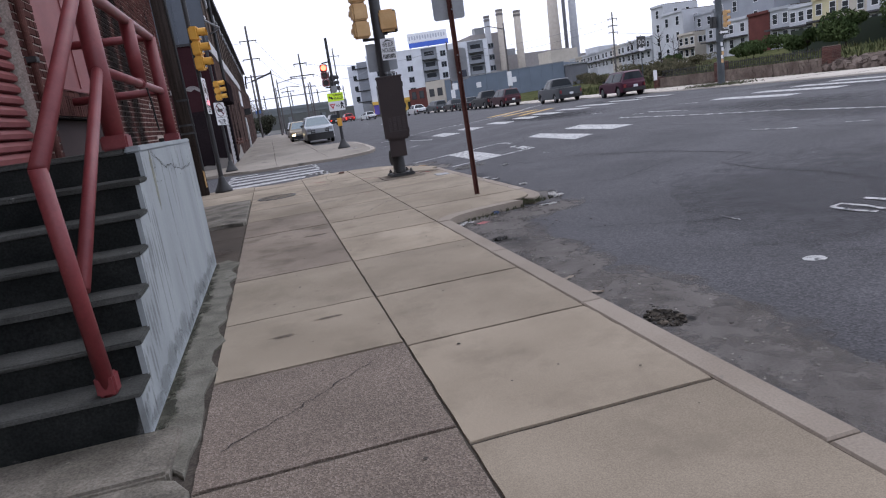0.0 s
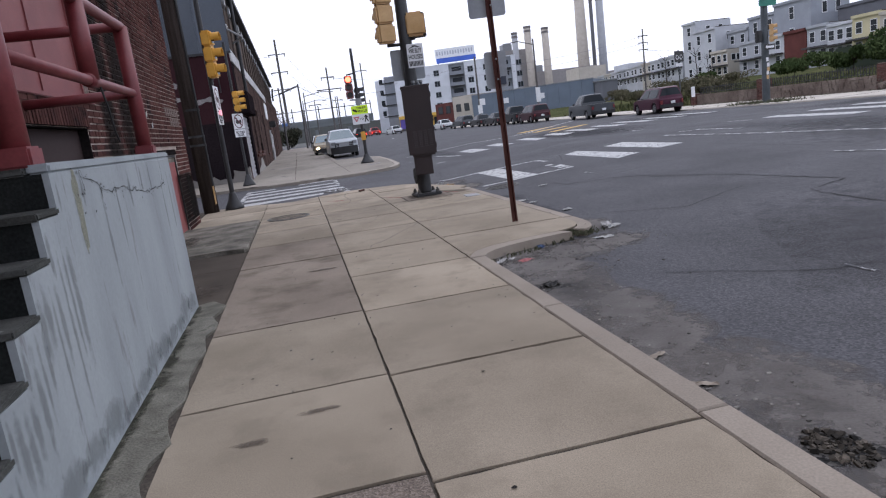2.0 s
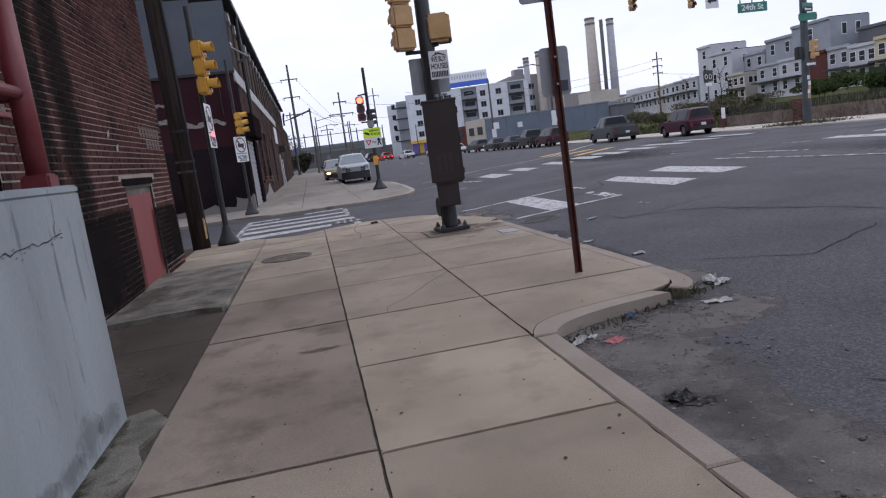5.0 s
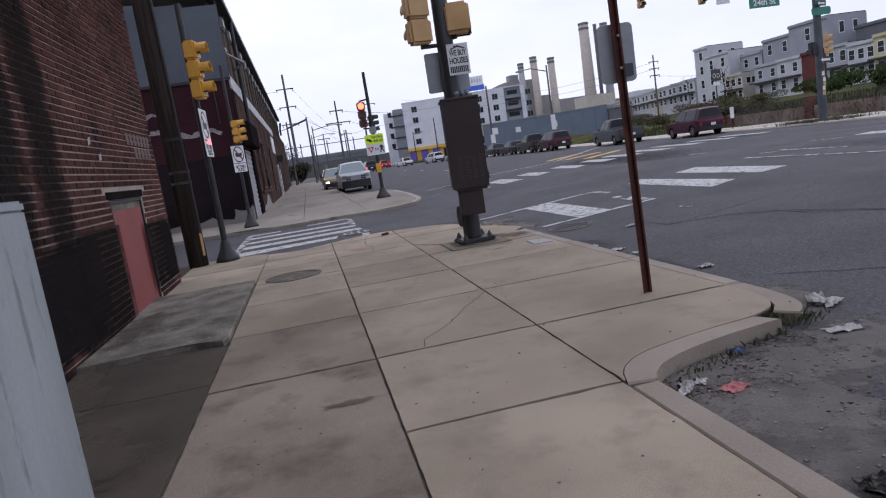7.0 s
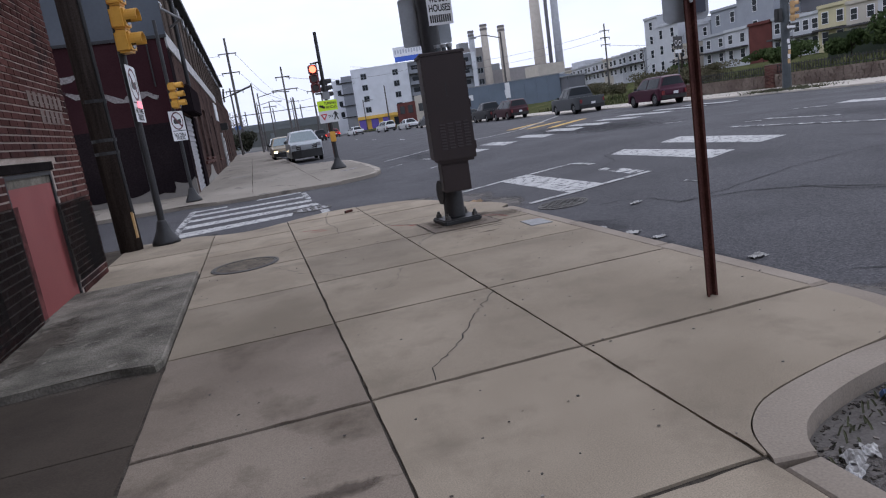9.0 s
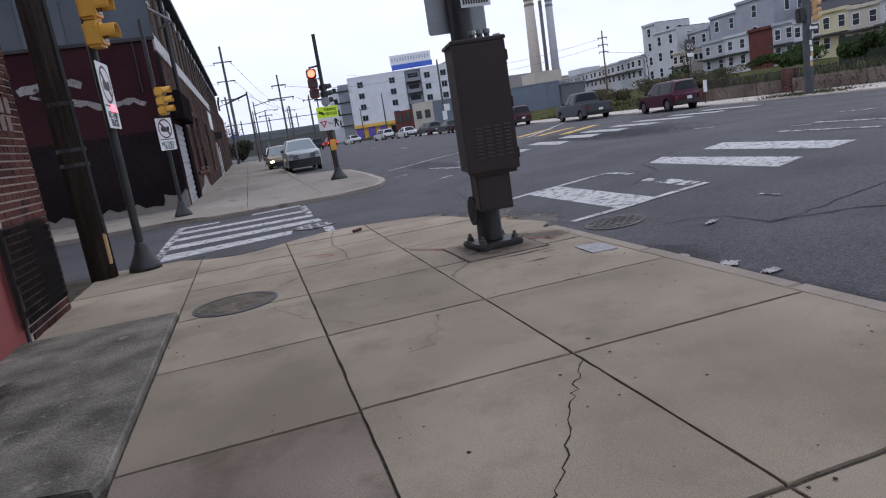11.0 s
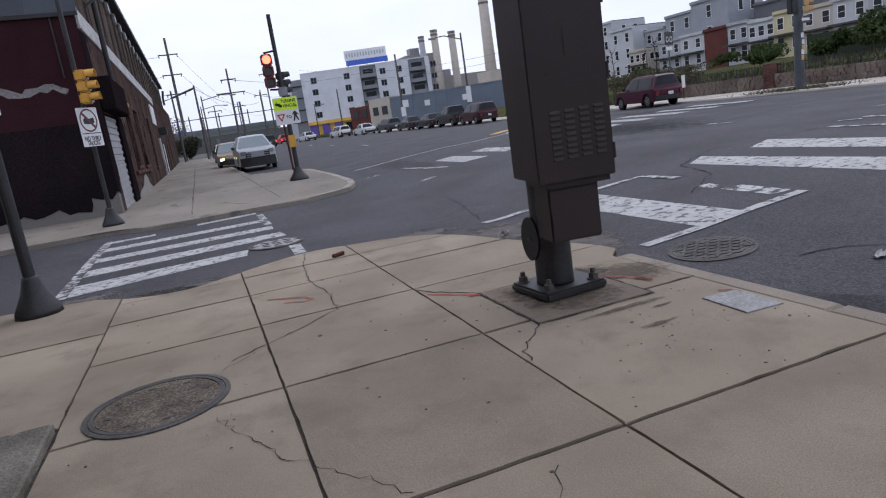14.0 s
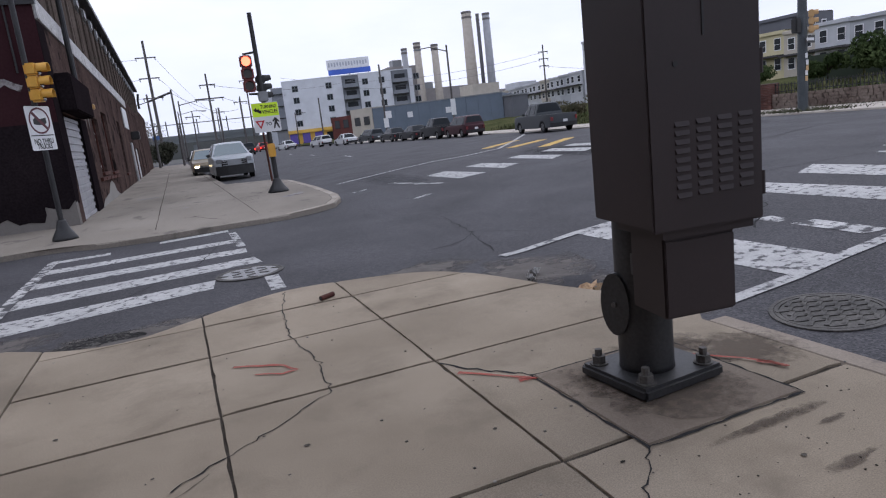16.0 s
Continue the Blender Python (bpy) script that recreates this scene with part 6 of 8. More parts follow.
plate(mp, "sign_back", PX + 0.16, PY + 0.15, 2.42, 0.34, 0.26, 175, "sign_back", label="grey back of a small sign")

# ---- rusty sign post at the bay ----
sp = thing("sign_post", (2.335, 9.14, 0), "rusty brown steel post with grey sign backs", "sign post")
channel = B()
prof = [(-0.038, -0.012), (-0.022, -0.012), (-0.017, 0.016), (0.017, 0.016), (0.022, -0.012), (0.038, -0.012), (0.038, -0.004), (0.026, -0.004), (0.021, 0.024), (-0.021, 0.024), (-0.026, -0.004), (-0.038, -0.004)]
prism(channel, [(2.335 + x, 9.14 + y) for x, y in prof], -0.02, 3.35)
bmesh.ops.transform(channel, matrix=Matrix.Translation((2.335, 9.14, 0)) @ Matrix.Rotation(radians(-1.0), 4, "Y") @ Matrix.Translation((-2.335, -9.14, 0)), verts=channel.verts[:])
part("shaft", channel, "rust", sp)
plate(sp, "sign_back", 2.315, 9.19, 1.97, 0.28, 0.46, 165, "sign_back", 0.04, label="grey sign back with scratched marks")
plate(sp, "sticker", 2.385, 9.150, 1.83, 0.07, 0.10, -15, plain("dark sticker", (0.04, 0.05, 0.075), 0.5), 0.004, 0.002)
plate(sp, "sign_back", 2.28, 9.20, 2.93, 0.46, 0.62, 165, "sign_back", 0.04, label="grey back of a parking sign")
for z in (1.85, 2.1, 2.75, 3.1):
    part("bolt", tube(B(), [(2.31, 9.125, z), (2.31, 9.135, z)], 0.012, 8), "steel_grey", sp)

# ---- vehicles ----
def vehicle(name, label, x, y, heading, color, shape, L, W, H, lights="", plate_rear=True, group="cars parked along the road"):
    """A car facing +y when heading is 0; shape: suv, pickup, sedan."""
    z = road_z(x) + 0.003
    t = thing(name, (x, y, z), label, "pickup truck" if shape == "pickup" else "car", group)
    m = pose(x, y, z, 0, 0, heading)
    R = 0.36 if H > 1.6 else 0.32
    f, r = L / 2, -L / 2
    wf, wr = f - 0.19 * L, r + 0.20 * L
    g, sh = 0.24 if H < 1.6 else 0.30, H * (0.61 if H > 1.8 and shape == "suv" else 0.57)
    if shape == "suv":
        top = [(r + 0.02, sh * 0.9), (r + 0.10, sh), (r + 0.30, H - 0.08), (r + 0.45, H), (f - 0.46 * L, H), (f - 0.40 * L, H - 0.06), (f - 0.27 * L, sh + 0.06), (f - 0.12, sh - (0.02 if H > 1.8 else 0.10)), (f, sh - (0.12 if H > 1.8 else 0.28))]
        win = [(r + 0.42, sh + 0.06), (r + 0.46, H - 0.10), (f - 0.45 * L, H - 0.09), (f - 0.31 * L, sh + 0.06)]
    elif shape == "pickup":
        top = [(r, sh * 0.95), (r + 0.02, sh + 0.02), (r + 0.36 * L, sh + 0.02), (r + 0.38 * L, H - 0.06), (r + 0.41 * L, H), (f - 0.42 * L, H), (f - 0.31 * L, sh + 0.12), (f - 0.04 * L, sh + 0.02), (f, sh - 0.18)]
        win = [(r + 0.40 * L, sh + 0.10), (r + 0.405 * L, H - 0.10), (f - 0.43 * L, H - 0.09), (f - 0.345 * L, sh + 0.10)]
    else:
        top = [(r, sh * 0.95), (r + 0.08, sh + 0.02), (r + 0.18 * L, sh + 0.06), (r + 0.30 * L, H - 0.04), (r + 0.36 * L, H), (f - 0.48 * L, H), (f - 0.29 * L, sh + 0.04), (f - 0.08, sh - 0.12), (f, sh - 0.26)]
        win = [(r + 0.24 * L, sh + 0.08), (r + 0.33 * L, H - 0.09), (f - 0.48 * L, H - 0.08), (f - 0.34 * L, sh + 0.07)]

    def arch(c):
        return [(c + (R + 0.06) * math.cos(math.pi * k / 8), R + (R + 0.06) * math.sin(math.pi * k / 8) - 0.02) for k in range(9)]

    low = [(f, g + 0.12), (f - 0.10, g)] + [(wf + R + 0.06, g)] + arch(wf) + [(wf - R - 0.06, g), (wr + R + 0.06, g)] + arch(wr) + [(wr - R - 0.06, g), (r + 0.08, g), (r, g + 0.14)]
    prof = top + low

    def half(zz):
        return W / 2 if zz < sh else W / 2 - 0.26 * (zz - sh) / (H - sh) * (1 if shape != "pickup" or H - sh > 0.3 else 0)

    def cut(poly, keep_low):
        """The part of the side profile under or over the shoulder line."""
        out = []
        for (pa, qa), (pb, qb) in zip(poly, poly[1:] + poly[:1]):
            ina, inb = (qa <= sh) == keep_low, (qb <= sh) == keep_low
            if ina:
                out.append((pa, qa))
            if ina != inb:
                u = (sh - qa) / (qb - qa)
                out.append((pa + (pb - pa) * u, sh))
        return out

    bm = B()
    for low_half in (True, False):
        ring = cut(prof, low_half)
        wide = [(W / 2 if low_half else half(q) - 0.015) for p, q in ring]
        a = [bm.verts.new((w_, p, q)) for w_, (p, q) in zip(wide, ring)]
        b = [bm.verts.new((-w_, p, q)) for w_, (p, q) in zip(wide, ring)]
        n = len(ring)
        for k in range(n):
            bm.faces.new((a[k], b[k], b[(k + 1) % n], a[(k + 1) % n]))
        bm.faces.new(a), bm.faces.new(b[::-1])
    bmesh.ops.recalc_face_normals(bm, faces=bm.faces[:])
    soft_edges = [e for e in bm.edges if min(v.co.z for v in e.verts) > sh - 0.35 and e.calc_face_angle(0) > 0.3 and e.calc_length() > 0.05
                  and not all(abs(v.co.y - c) < R + 0.08 and v.co.z < 2 * R + 0.08 for v in e.verts for c in [wf if abs(v.co.y - wf) < abs(v.co.y - wr) else wr])]
    bmesh.ops.bevel(bm, geom=soft_edges, offset=0.085, segments=4, affect="EDGES", clamp_overlap=True)
    bmesh.ops.triangulate(bm, faces=[q for q in bm.faces if len(q.verts) > 4])
    bmesh.ops.transform(bm, matrix=m, verts=bm.verts[:])
    body_ob = part("body", bm, color, t)

    def strip(nm, pts, mat, out=0.012):
        """A patch over the body between points of the side profile: (x share, y, z)."""
        q = B()
        q.faces.new([q.verts.new(m @ Vector(p)) for p in pts])
        return part(nm, q, mat, t)

    for s in (1, -1):
        cut = win[0][0] + (win[3][0] - win[0][0]) * 0.52
        for pa, pb in ((win[0], None), (None, win[3])):
            if pa:
                pts = [win[0], win[1], (cut - 0.04, win[1][1] + 0.005), (cut - 0.04, win[0][1])]
            else:
                pts = [(cut + 0.04, win[0][1]), (cut + 0.04, win[1][1] + 0.005), win[2], win[3]]
            strip("side_window", [(s * (half(q) + 0.006), p, q) for p, q in pts], "glass")
        strip("sill_trim", [(s * (W / 2 + 0.004), wr + R + 0.1, g + 0.01), (s * (W / 2 + 0.004), wf - R - 0.1, g + 0.01), (s * (W / 2 + 0.004), wf - R - 0.1, g + 0.12), (s * (W / 2 + 0.004), wr + R + 0.1, g + 0.12)], "black")
        mb = box(B(), s * (W / 2 + 0.10) - 0.09, s * (W / 2 + 0.10) + 0.09, win[3][0] - 0.18, win[3][0] - 0.06, sh + 0.06, sh + 0.22, 0.03)
        bmesh.ops.transform(mb, matrix=m, verts=mb.verts[:])
        part("mirror", mb, "black", t)
        for c in (wf, wr):
            wb = tube(B(), [(s * (W / 2 - 0.22), c, R), (s * (W / 2 - 0.20), c, R), (s * (W / 2 - 0.03), c, R), (s * (W / 2 - 0.01), c, R)], [R * 0.9, R, R, R * 0.92], 24)
            bmesh.ops.transform(wb, matrix=m, verts=wb.verts[:])
            tyre = part("tyre", wb, "tyre", t)
            rb = tube(B(), [(s * (W / 2 - 0.03), c, R), (s * (W / 2 - 0.002), c, R)], [R * 0.66, R * 0.60], 18)
            bmesh.ops.transform(rb, matrix=m, verts=rb.verts[:])
            rim = part("rim", rb, "alloy", tyre)
            for k in range(5):
                ang = 2 * math.pi * (k + 0.5) / 5
                hb = tube(B(), [(s * (W / 2 - 0.004), c + R * 0.40 * math.cos(ang), R + R * 0.40 * math.sin(ang)), (s * (W / 2 + 0.002), c + R * 0.40 * math.cos(ang), R + R * 0.40 * math.sin(ang))], R * 0.13, 8)
                bmesh.ops.transform(hb, matrix=m, verts=hb.verts[:])
                part("rim_hole", hb, "black", tyre)

    def on(i, j, s0, s1, inset, mat, nm, shift=0.008):
        (p0, q0), (p1, q1) = prof[i], prof[j]
        d = Vector((0, q1 - q0, -(p1 - p0))).normalized()
        d = d if d.y * 0 + d.z > -0.2 else -d
        w0, w1 = half(q0) - inset, half(q1) - inset
        pts = []
        for (ww, u) in ((w0, s0), (-w0, s0), (-w1, s1), (w1, s1)):
            pts.append(Vector((ww, p0 + (p1 - p0) * u, q0 + (q1 - q0) * u)))
        out = Vector((0, -(q1 - q0), p1 - p0)).normalized()
        if out.z < -0.05 or (abs(out.z) < 0.3 and out.y * (p0 + p1) < 0):
            out = -out
        strip(nm, [tuple(p + out * shift) for p in pts], mat)

    if shape == "suv":
        on(5, 6, 0.06, 0.96, 0.10, "windscreen", "windscreen")
        on(1, 2, 0.25, 0.95, 0.12, "glass", "rear_window")
    elif shape == "pickup":
        on(5, 6, 0.06, 0.94, 0.10, "windscreen", "windscreen")
        on(2, 3, 0.25, 0.95, 0.12, "glass", "rear_window")
        strip("load_bed", [(W / 2 - 0.08, r + 0.08, sh + 0.026), (-W / 2 + 0.08, r + 0.08, sh + 0.026), (-W / 2 + 0.08, r + 0.35 * L, sh + 0.026), (W / 2 - 0.08, r + 0.35 * L, sh + 0.026)], "black")
    else:
        on(5, 6, 0.06, 0.96, 0.10, "windscreen", "windscreen")
        on(2, 3, 0.08, 0.95, 0.12, "glass", "rear_window")
    zf, zr = top[-1][1], sh * 0.9
    for s in (1, -1):
        for nm, yy, zz, mat, hw, hh in (("headlight", f + 0.02, zf - 0.06, "headlight" if "h" in lights else plain("clear lamp lens", (0.22, 0.23, 0.24), 0.25), 0.19, 0.13 if H < 1.8 else 0.20), ("tail_light", r + 0.0, zr - 0.16, "tail" if "t" in lights else plain("dull tail light", (0.17, 0.02, 0.024), 0.3), 0.11, 0.24)):
            lb = box(B(), s * (W / 2 - 0.22) - hw / 2 - (0.04 if nm == "headlight" else -0.10 * s * 0), s * (W / 2 - 0.22) + hw / 2 + 0.04, yy - 0.04, yy + 0.03, zz - hh / 2, zz + hh / 2, 0.02)
            if nm == "tail_light":
                bmesh.ops.translate(lb, vec=(s * 0.10, -0.01, 0), verts=lb.verts[:])
            bmesh.ops.transform(lb, matrix=m, verts=lb.verts[:])
            part(nm, lb, mat, t)
    for nm, x0, x1, y0, y1, z0, z1, mat in (("grille", -W * 0.33, W * 0.33, f - 0.04, f + 0.05, zf - (0.36 if H > 1.8 else 0.24), zf - 0.02, "black"), ("front_bumper", -W / 2 + 0.02, W / 2 - 0.02, f - 0.16, f + 0.11, g - 0.04, g + (0.40 if H > 1.8 else 0.24), "black"),
                                            ("rear_bumper", -W / 2 + 0.04, W / 2 - 0.04, r - 0.06, r + 0.06, g + 0.05, g + 0.26, "black"),
                                            ("number_plate", -0.16, 0.16, r - 0.075, r - 0.06, g + 0.28, g + 0.44, "sign_white"), *((("grille_bar", -W * 0.31, W * 0.31, f + 0.05, f + 0.07, zf - u - 0.04, zf - u, plain("dulled chrome", (0.42, 0.43, 0.45), 0.4, 0.5)) for u in ((0.04, 0.14, 0.24) if H > 1.8 else (0.05, 0.11))))):
        pb = box(B(), x0, x1, y0, y1, z0, z1, 0.01)
        bmesh.ops.transform(pb, matrix=m, verts=pb.verts[:])
        part(nm, pb, mat, t)
    # rounded plan: the ends draw in, the flanks swell and the roof is crowned
    back = m.inverted()
    for ob in t.children_recursive:
        if ob.type != "MESH":
            continue
        w = Matrix.Translation(sum((Vector(p.location) for p in (ob.parent, ob.parent.parent) if p), Vector(ob.location)))
        bm = bmesh.new()
        bm.from_mesh(ob.data)
        bmesh.ops.transform(bm, matrix=back @ w, verts=bm.verts[:])
        if ob == body_ob or "window" in ob.name or "windscreen" in ob.name or "bumper" in ob.name:
            for k in range(1, 14):
                bmesh.ops.bisect_plane(bm, geom=bm.verts[:] + bm.edges[:] + bm.faces[:], plane_co=(0, r + L * k / 14, 0), plane_no=(0, 1, 0))
            for k in (-0.36, -0.2, 0.0, 0.2, 0.36):
                bmesh.ops.bisect_plane(bm, geom=bm.verts[:] + bm.edges[:] + bm.faces[:], plane_co=(W * k, 0, 0), plane_no=(1, 0, 0))
            for k in (0.45, 0.75, 0.95):
                bmesh.ops.bisect_plane(bm, geom=bm.verts[:] + bm.edges[:] + bm.faces[:], plane_co=(0, 0, sh * k), plane_no=(0, 0, 1))
        for v in bm.verts:
            e = max(0.0, abs(v.co.y) / f - 0.62) / 0.38
            side = min(1.0, abs(v.co.x) / (W / 2))
            swell = 0.035 * (1 - ((v.co.z - 0.45 * sh) / sh) ** 2)
            v.co.y -= math.copysign(0.20 * side ** 2.5 * min(1, e) ** 2, v.co.y)
            v.co.x *= 1 - 0.07 * min(1.2, e) ** 2 + (swell if "tyre" not in ob.name and "rim" not in ob.name else 0) - 0.03
            if v.co.z > sh + 0.1:
                v.co.z -= 0.06 * side ** 2 * (v.co.z - sh) / (H - sh)
        bmesh.ops.transform(bm, matrix=w.inverted() @ m, verts=bm.verts[:])
        bm.to_mesh(ob.data)
        bm.free()
        if ob == body_ob:
            ob.data.polygons.foreach_set("use_smooth", [True] * len(ob.data.polygons))
            ob.data.set_sharp_from_angle(angle=radians(38))
    return t


def gloss(key, c):
    mm = plain(key, c, 0.36, 0.1, 0.06)
    mm.node_tree.nodes["Principled BSDF"].inputs["Coat Weight"].default_value = 0.1
    mm.node_tree.nodes["Principled BSDF"].inputs["Specular IOR Level"].default_value = 0.25
    return mm


silver, maroon_car, grey_car = gloss("silver car paint", (0.43, 0.455, 0.48)), gloss("maroon car paint", (0.050, 0.008, 0.022)), gloss("grey car paint", (0.060, 0.066, 0.072))
dark_car, white_car, tan_car, red_car = gloss("near-black car paint", (0.022, 0.023, 0.026)), gloss("white car paint", (0.55, 0.56, 0.57)), gloss("tan car paint", (0.30, 0.25, 0.18)), gloss("dark red car paint", (0.045, 0.011, 0.017))
vehicle("silver_suv", "silver full-size utility vehicle parked facing the crossing", 2.68, 46.2, 180, silver, "suv", 5.2, 1.92, 1.82)
vehicle("tan_car", "tan car with lit headlights parked behind the silver one", 1.95, 55.5, 180, tan_car, "suv", 4.6, 1.85, 1.65, "h")
vehicle("pale_car", "pale car parked in a row by the kerb", 2.4, 63.5, 180, white_car, "sedan", 4.6, 1.8, 1.5)
vehicle("pale_car", "pale car parked in a row by the kerb", 2.2, 71, 180, white_car, "suv", 4.6, 1.8, 1.65)
vehicle("maroon_suv", "maroon compact utility car parked by the stone wall", 25.2, 42.8, -6, maroon_car, "suv", 4.35, 1.72, 1.66)
vehicle("grey_pickup", "grey crew-cab pickup truck parked by the kerb", 24.6, 52.4, -6, grey_car, "pickup", 5.8, 2.0, 1.88)
vehicle("dark_red_suv", "dark red utility car parked by the kerb", 24.6, 66.1, 0, red_car, "suv", 4.7, 1.85, 1.72)
vehicle("black_pickup", "black pickup parked by the kerb", 24.6, 72.0, 0, dark_car, "pickup", 5.6, 1.95, 1.85)
vehicle("black_car", "black saloon car parked by the kerb", 24.4, 78.5, 2, dark_car, "sedan", 4.7, 1.8, 1.45)
vehicle("black_car", "black saloon car parked by the kerb", 24.2, 85.0, 2, dark_car, "sedan", 4.7, 1.8, 1.45)
vehicle("grey_car", "grey car parked beyond the black cars", 23.8, 93.0, 6, grey_car, "suv", 4.6, 1.8, 1.6)
vehicle("white_car", "white car parked far along the road", 23.0, 103.0, 8, white_car, "sedan", 4.6, 1.8, 1.45)
vehicle("white_car", "white car parked far along the road", 21.6, 113.0, 10, white_car, "suv", 4.6, 1.8, 1.6)
vehicle("white_car", "white car parked far along the road", 18.6, 127.0, 12, white_car, "sedan", 4.6, 1.8, 1.45)
vehicle("red_car", "small red car standing in the distant traffic", 14.2, 124.0, 4, gloss("bright red car paint", (0.40, 0.03, 0.03)), "sedan", 4.4, 1.8, 1.5, "t")
vehicle("dark_car", "dark car standing in the distant traffic", 9.5, 104.0, 4, dark_car, "suv", 4.6, 1.8, 1.7, "t")

# ---- right side: stone wall, fence, lawn ----
WX = 31.0
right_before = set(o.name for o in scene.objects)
stone_wall = thing("stone_wall", (WX, 35, 0.06), "low rubble stone wall with brick piers", "wall", kind="structure")
part("wall_core", box(box(B(), WX + 0.04, WX + 0.40, 30.2, 46.8, -0.2, 0.83), WX + 0.04, WX + 0.4, -30, 23.5, -0.2, 1.0), plain("wall mortar", (0.15, 0.128, 0.115), 0.95), stone_wall)
wr_ = random.Random(17)
stones, far_stones = [], B()
for (ya, yb, zt) in ((30.2, 46.8, 0.85), (4.0, 23.5, 1.0)):
    z = 0.0
    while z < zt:
        hgt = wr_.uniform(0.13, 0.26)
        y = ya
        while y < yb:
            wdt = wr_.uniform(0.25, 0.6)
            o = wr_.uniform(0, 0.05)
            if ya > 25 and len(stones) < 290:
                stones.append(part("stone", box(B(), WX - o, WX + 0.06, y + 0.02, min(y + wdt, yb) - 0.01, z + 0.01, min(z + hgt, zt), 0.02), "stone", stone_wall))
            else:
                box(far_stones, WX - o, WX + 0.06, y + 0.02, y + wdt - 0.01, z + 0.01, min(z + hgt, zt))
            y += wdt
        z += hgt
tagged(part("stone_courses", far_stones, "stone", stone_wall), kind="stuff")
for y, zt in ((39.3, 1.5), (29.8, 1.5), (47.0, 1.0)):
    pier = B()
    for c in range(int(zt / 0.085)):
        for q in range(3):
            jut = wr_.uniform(0, 0.02)
            box(pier, WX - 0.12 - jut, WX + 0.53 + jut, y - 0.35 + 0.235 * q, y - 0.125 + 0.235 * q, 0.085 * c, 0.085 * c + 0.073)
    part("pier_core", box(B(), WX - 0.09, WX + 0.50, y - 0.33, y + 0.33, 0.0, zt - 0.02), M["wall mortar"], stone_wall)
    part("brick_pier", pier, "pier_brick", stone_wall, "broken red brick pier")
rub = B()
for k in range(420):
    y = wr_.uniform(22.5, 30)
    s = wr_.uniform(0.08, 0.26)
    hx = WX - 0.3 + wr_.uniform(0, 1.2)
    zz = max(0, 0.65 - abs(hx - WX - 0.4) * 0.7) * wr_.random()
    box(rub, -s, s, -s * 0.8, s * 0.8, -s * 0.6, s * 0.6, m=pose(hx, y, zz + 0.1, wr_.uniform(-40, 40), wr_.uniform(-40, 40), wr_.uniform(0, 180)))
tagged(part("rubble", rub, "stone"), "heap of broken wall stones beside the pavement", "rubble", kind="stuff")
fence = thing("iron_fence", (WX + 0.2, 38, 1.1), "low dark iron picket fence on the stone wall", "fence")
for z in (0.95, 1.30):
    part("fence_rail", box(B(), WX + 0.18, WX + 0.22, 30.2, 46.6, z, z + 0.04), "black", fence)
for k in range(82):
    y = 30.3 + 0.2 * k
    part("picket", box(B(), WX + 0.185, WX + 0.215, y, y + 0.03, 0.82, 1.42), "black", fence)
lawn = B()
ny, nx = 80, 14
grid = [[lawn.verts.new((WX + 0.35 + (110 - WX) * (i / nx), -40 + 320 * j / ny, (0.55 if -40 + 320 * j / ny < 46.5 else 0.04) + 2.6 * (i / nx) ** 0.9 + (0.25 * noise.noise(Vector((i * 1.3, j * 1.7, 0))) if i else 0))) for i in range(nx + 1)] for j in range(ny + 1)]
for j in range(ny):
    for i in range(nx):
        lawn.faces.new((grid[j][i], grid[j][i + 1], grid[j + 1][i + 1], grid[j + 1][i]))
tagged(part("lawn", lawn, "grass"), "rough green vacant lot rising behind the wall", "grass", kind="structure")


def leafy(name, x, y, z, rx, rz, count, seed, label, material="leaf", leaf=0.30, trunk=True, category="shrub"):
    rr = random.Random(seed)
    t = thing(name, (x, y, z), label, category)
    stem = B()
    tube(stem, [(x, y, z - 0.2), (x + 0.05, y, z + rz * 0.6), (x, y + 0.1, z + rz * 1.1)], [0.12 * rz * 0.4, 0.08 * rz * 0.4, 0.03], 7)
    for k in range(5):
        a = rr.uniform(0, 6.28)
        tube(stem, [(x, y, z + rz * 0.5), (x + rx * 0.5 * math.cos(a), y + rx * 0.5 * math.sin(a), z + rz * rr.uniform(0.9, 1.4))], [0.05, 0.015], 5)
    part("trunk", stem, "wood_pole", t)
    cr = B()
    lobes = [(rr.uniform(-0.6, 0.6) * rx, rr.uniform(-0.6, 0.6) * rx, rr.uniform(0.5, 1.5) * rz, rr.uniform(0.3, 0.6)) for _ in range(9)]
    for k in range(count):
        lx, ly, lz, lr = lobes[rr.randrange(9)]
        d = Vector((rr.gauss(0, 1), rr.gauss(0, 1), rr.gauss(0, 1))).normalized() * rr.uniform(0.5, 1.0) ** 0.5
        c = Vector((x + lx + d.x * lr * rx, y + ly + d.y * lr * rx, max(z + 0.05, z + lz + d.z * lr * rz)))
        q = Euler((rr.uniform(0, 6), rr.uniform(0, 6), rr.uniform(0, 6))).to_matrix()
        s = leaf * rr.uniform(0.5, 1.2)
        v = [cr.verts.new(c + q @ Vector(p)) for p in ((-s, 0, 0), (0, -s * 0.5, 0.1 * s), (s, 0, 0), (0, s * 0.5, 0.1 * s))]
        cr.faces.new(v)
    part("crown", cr, material, t)
    return t


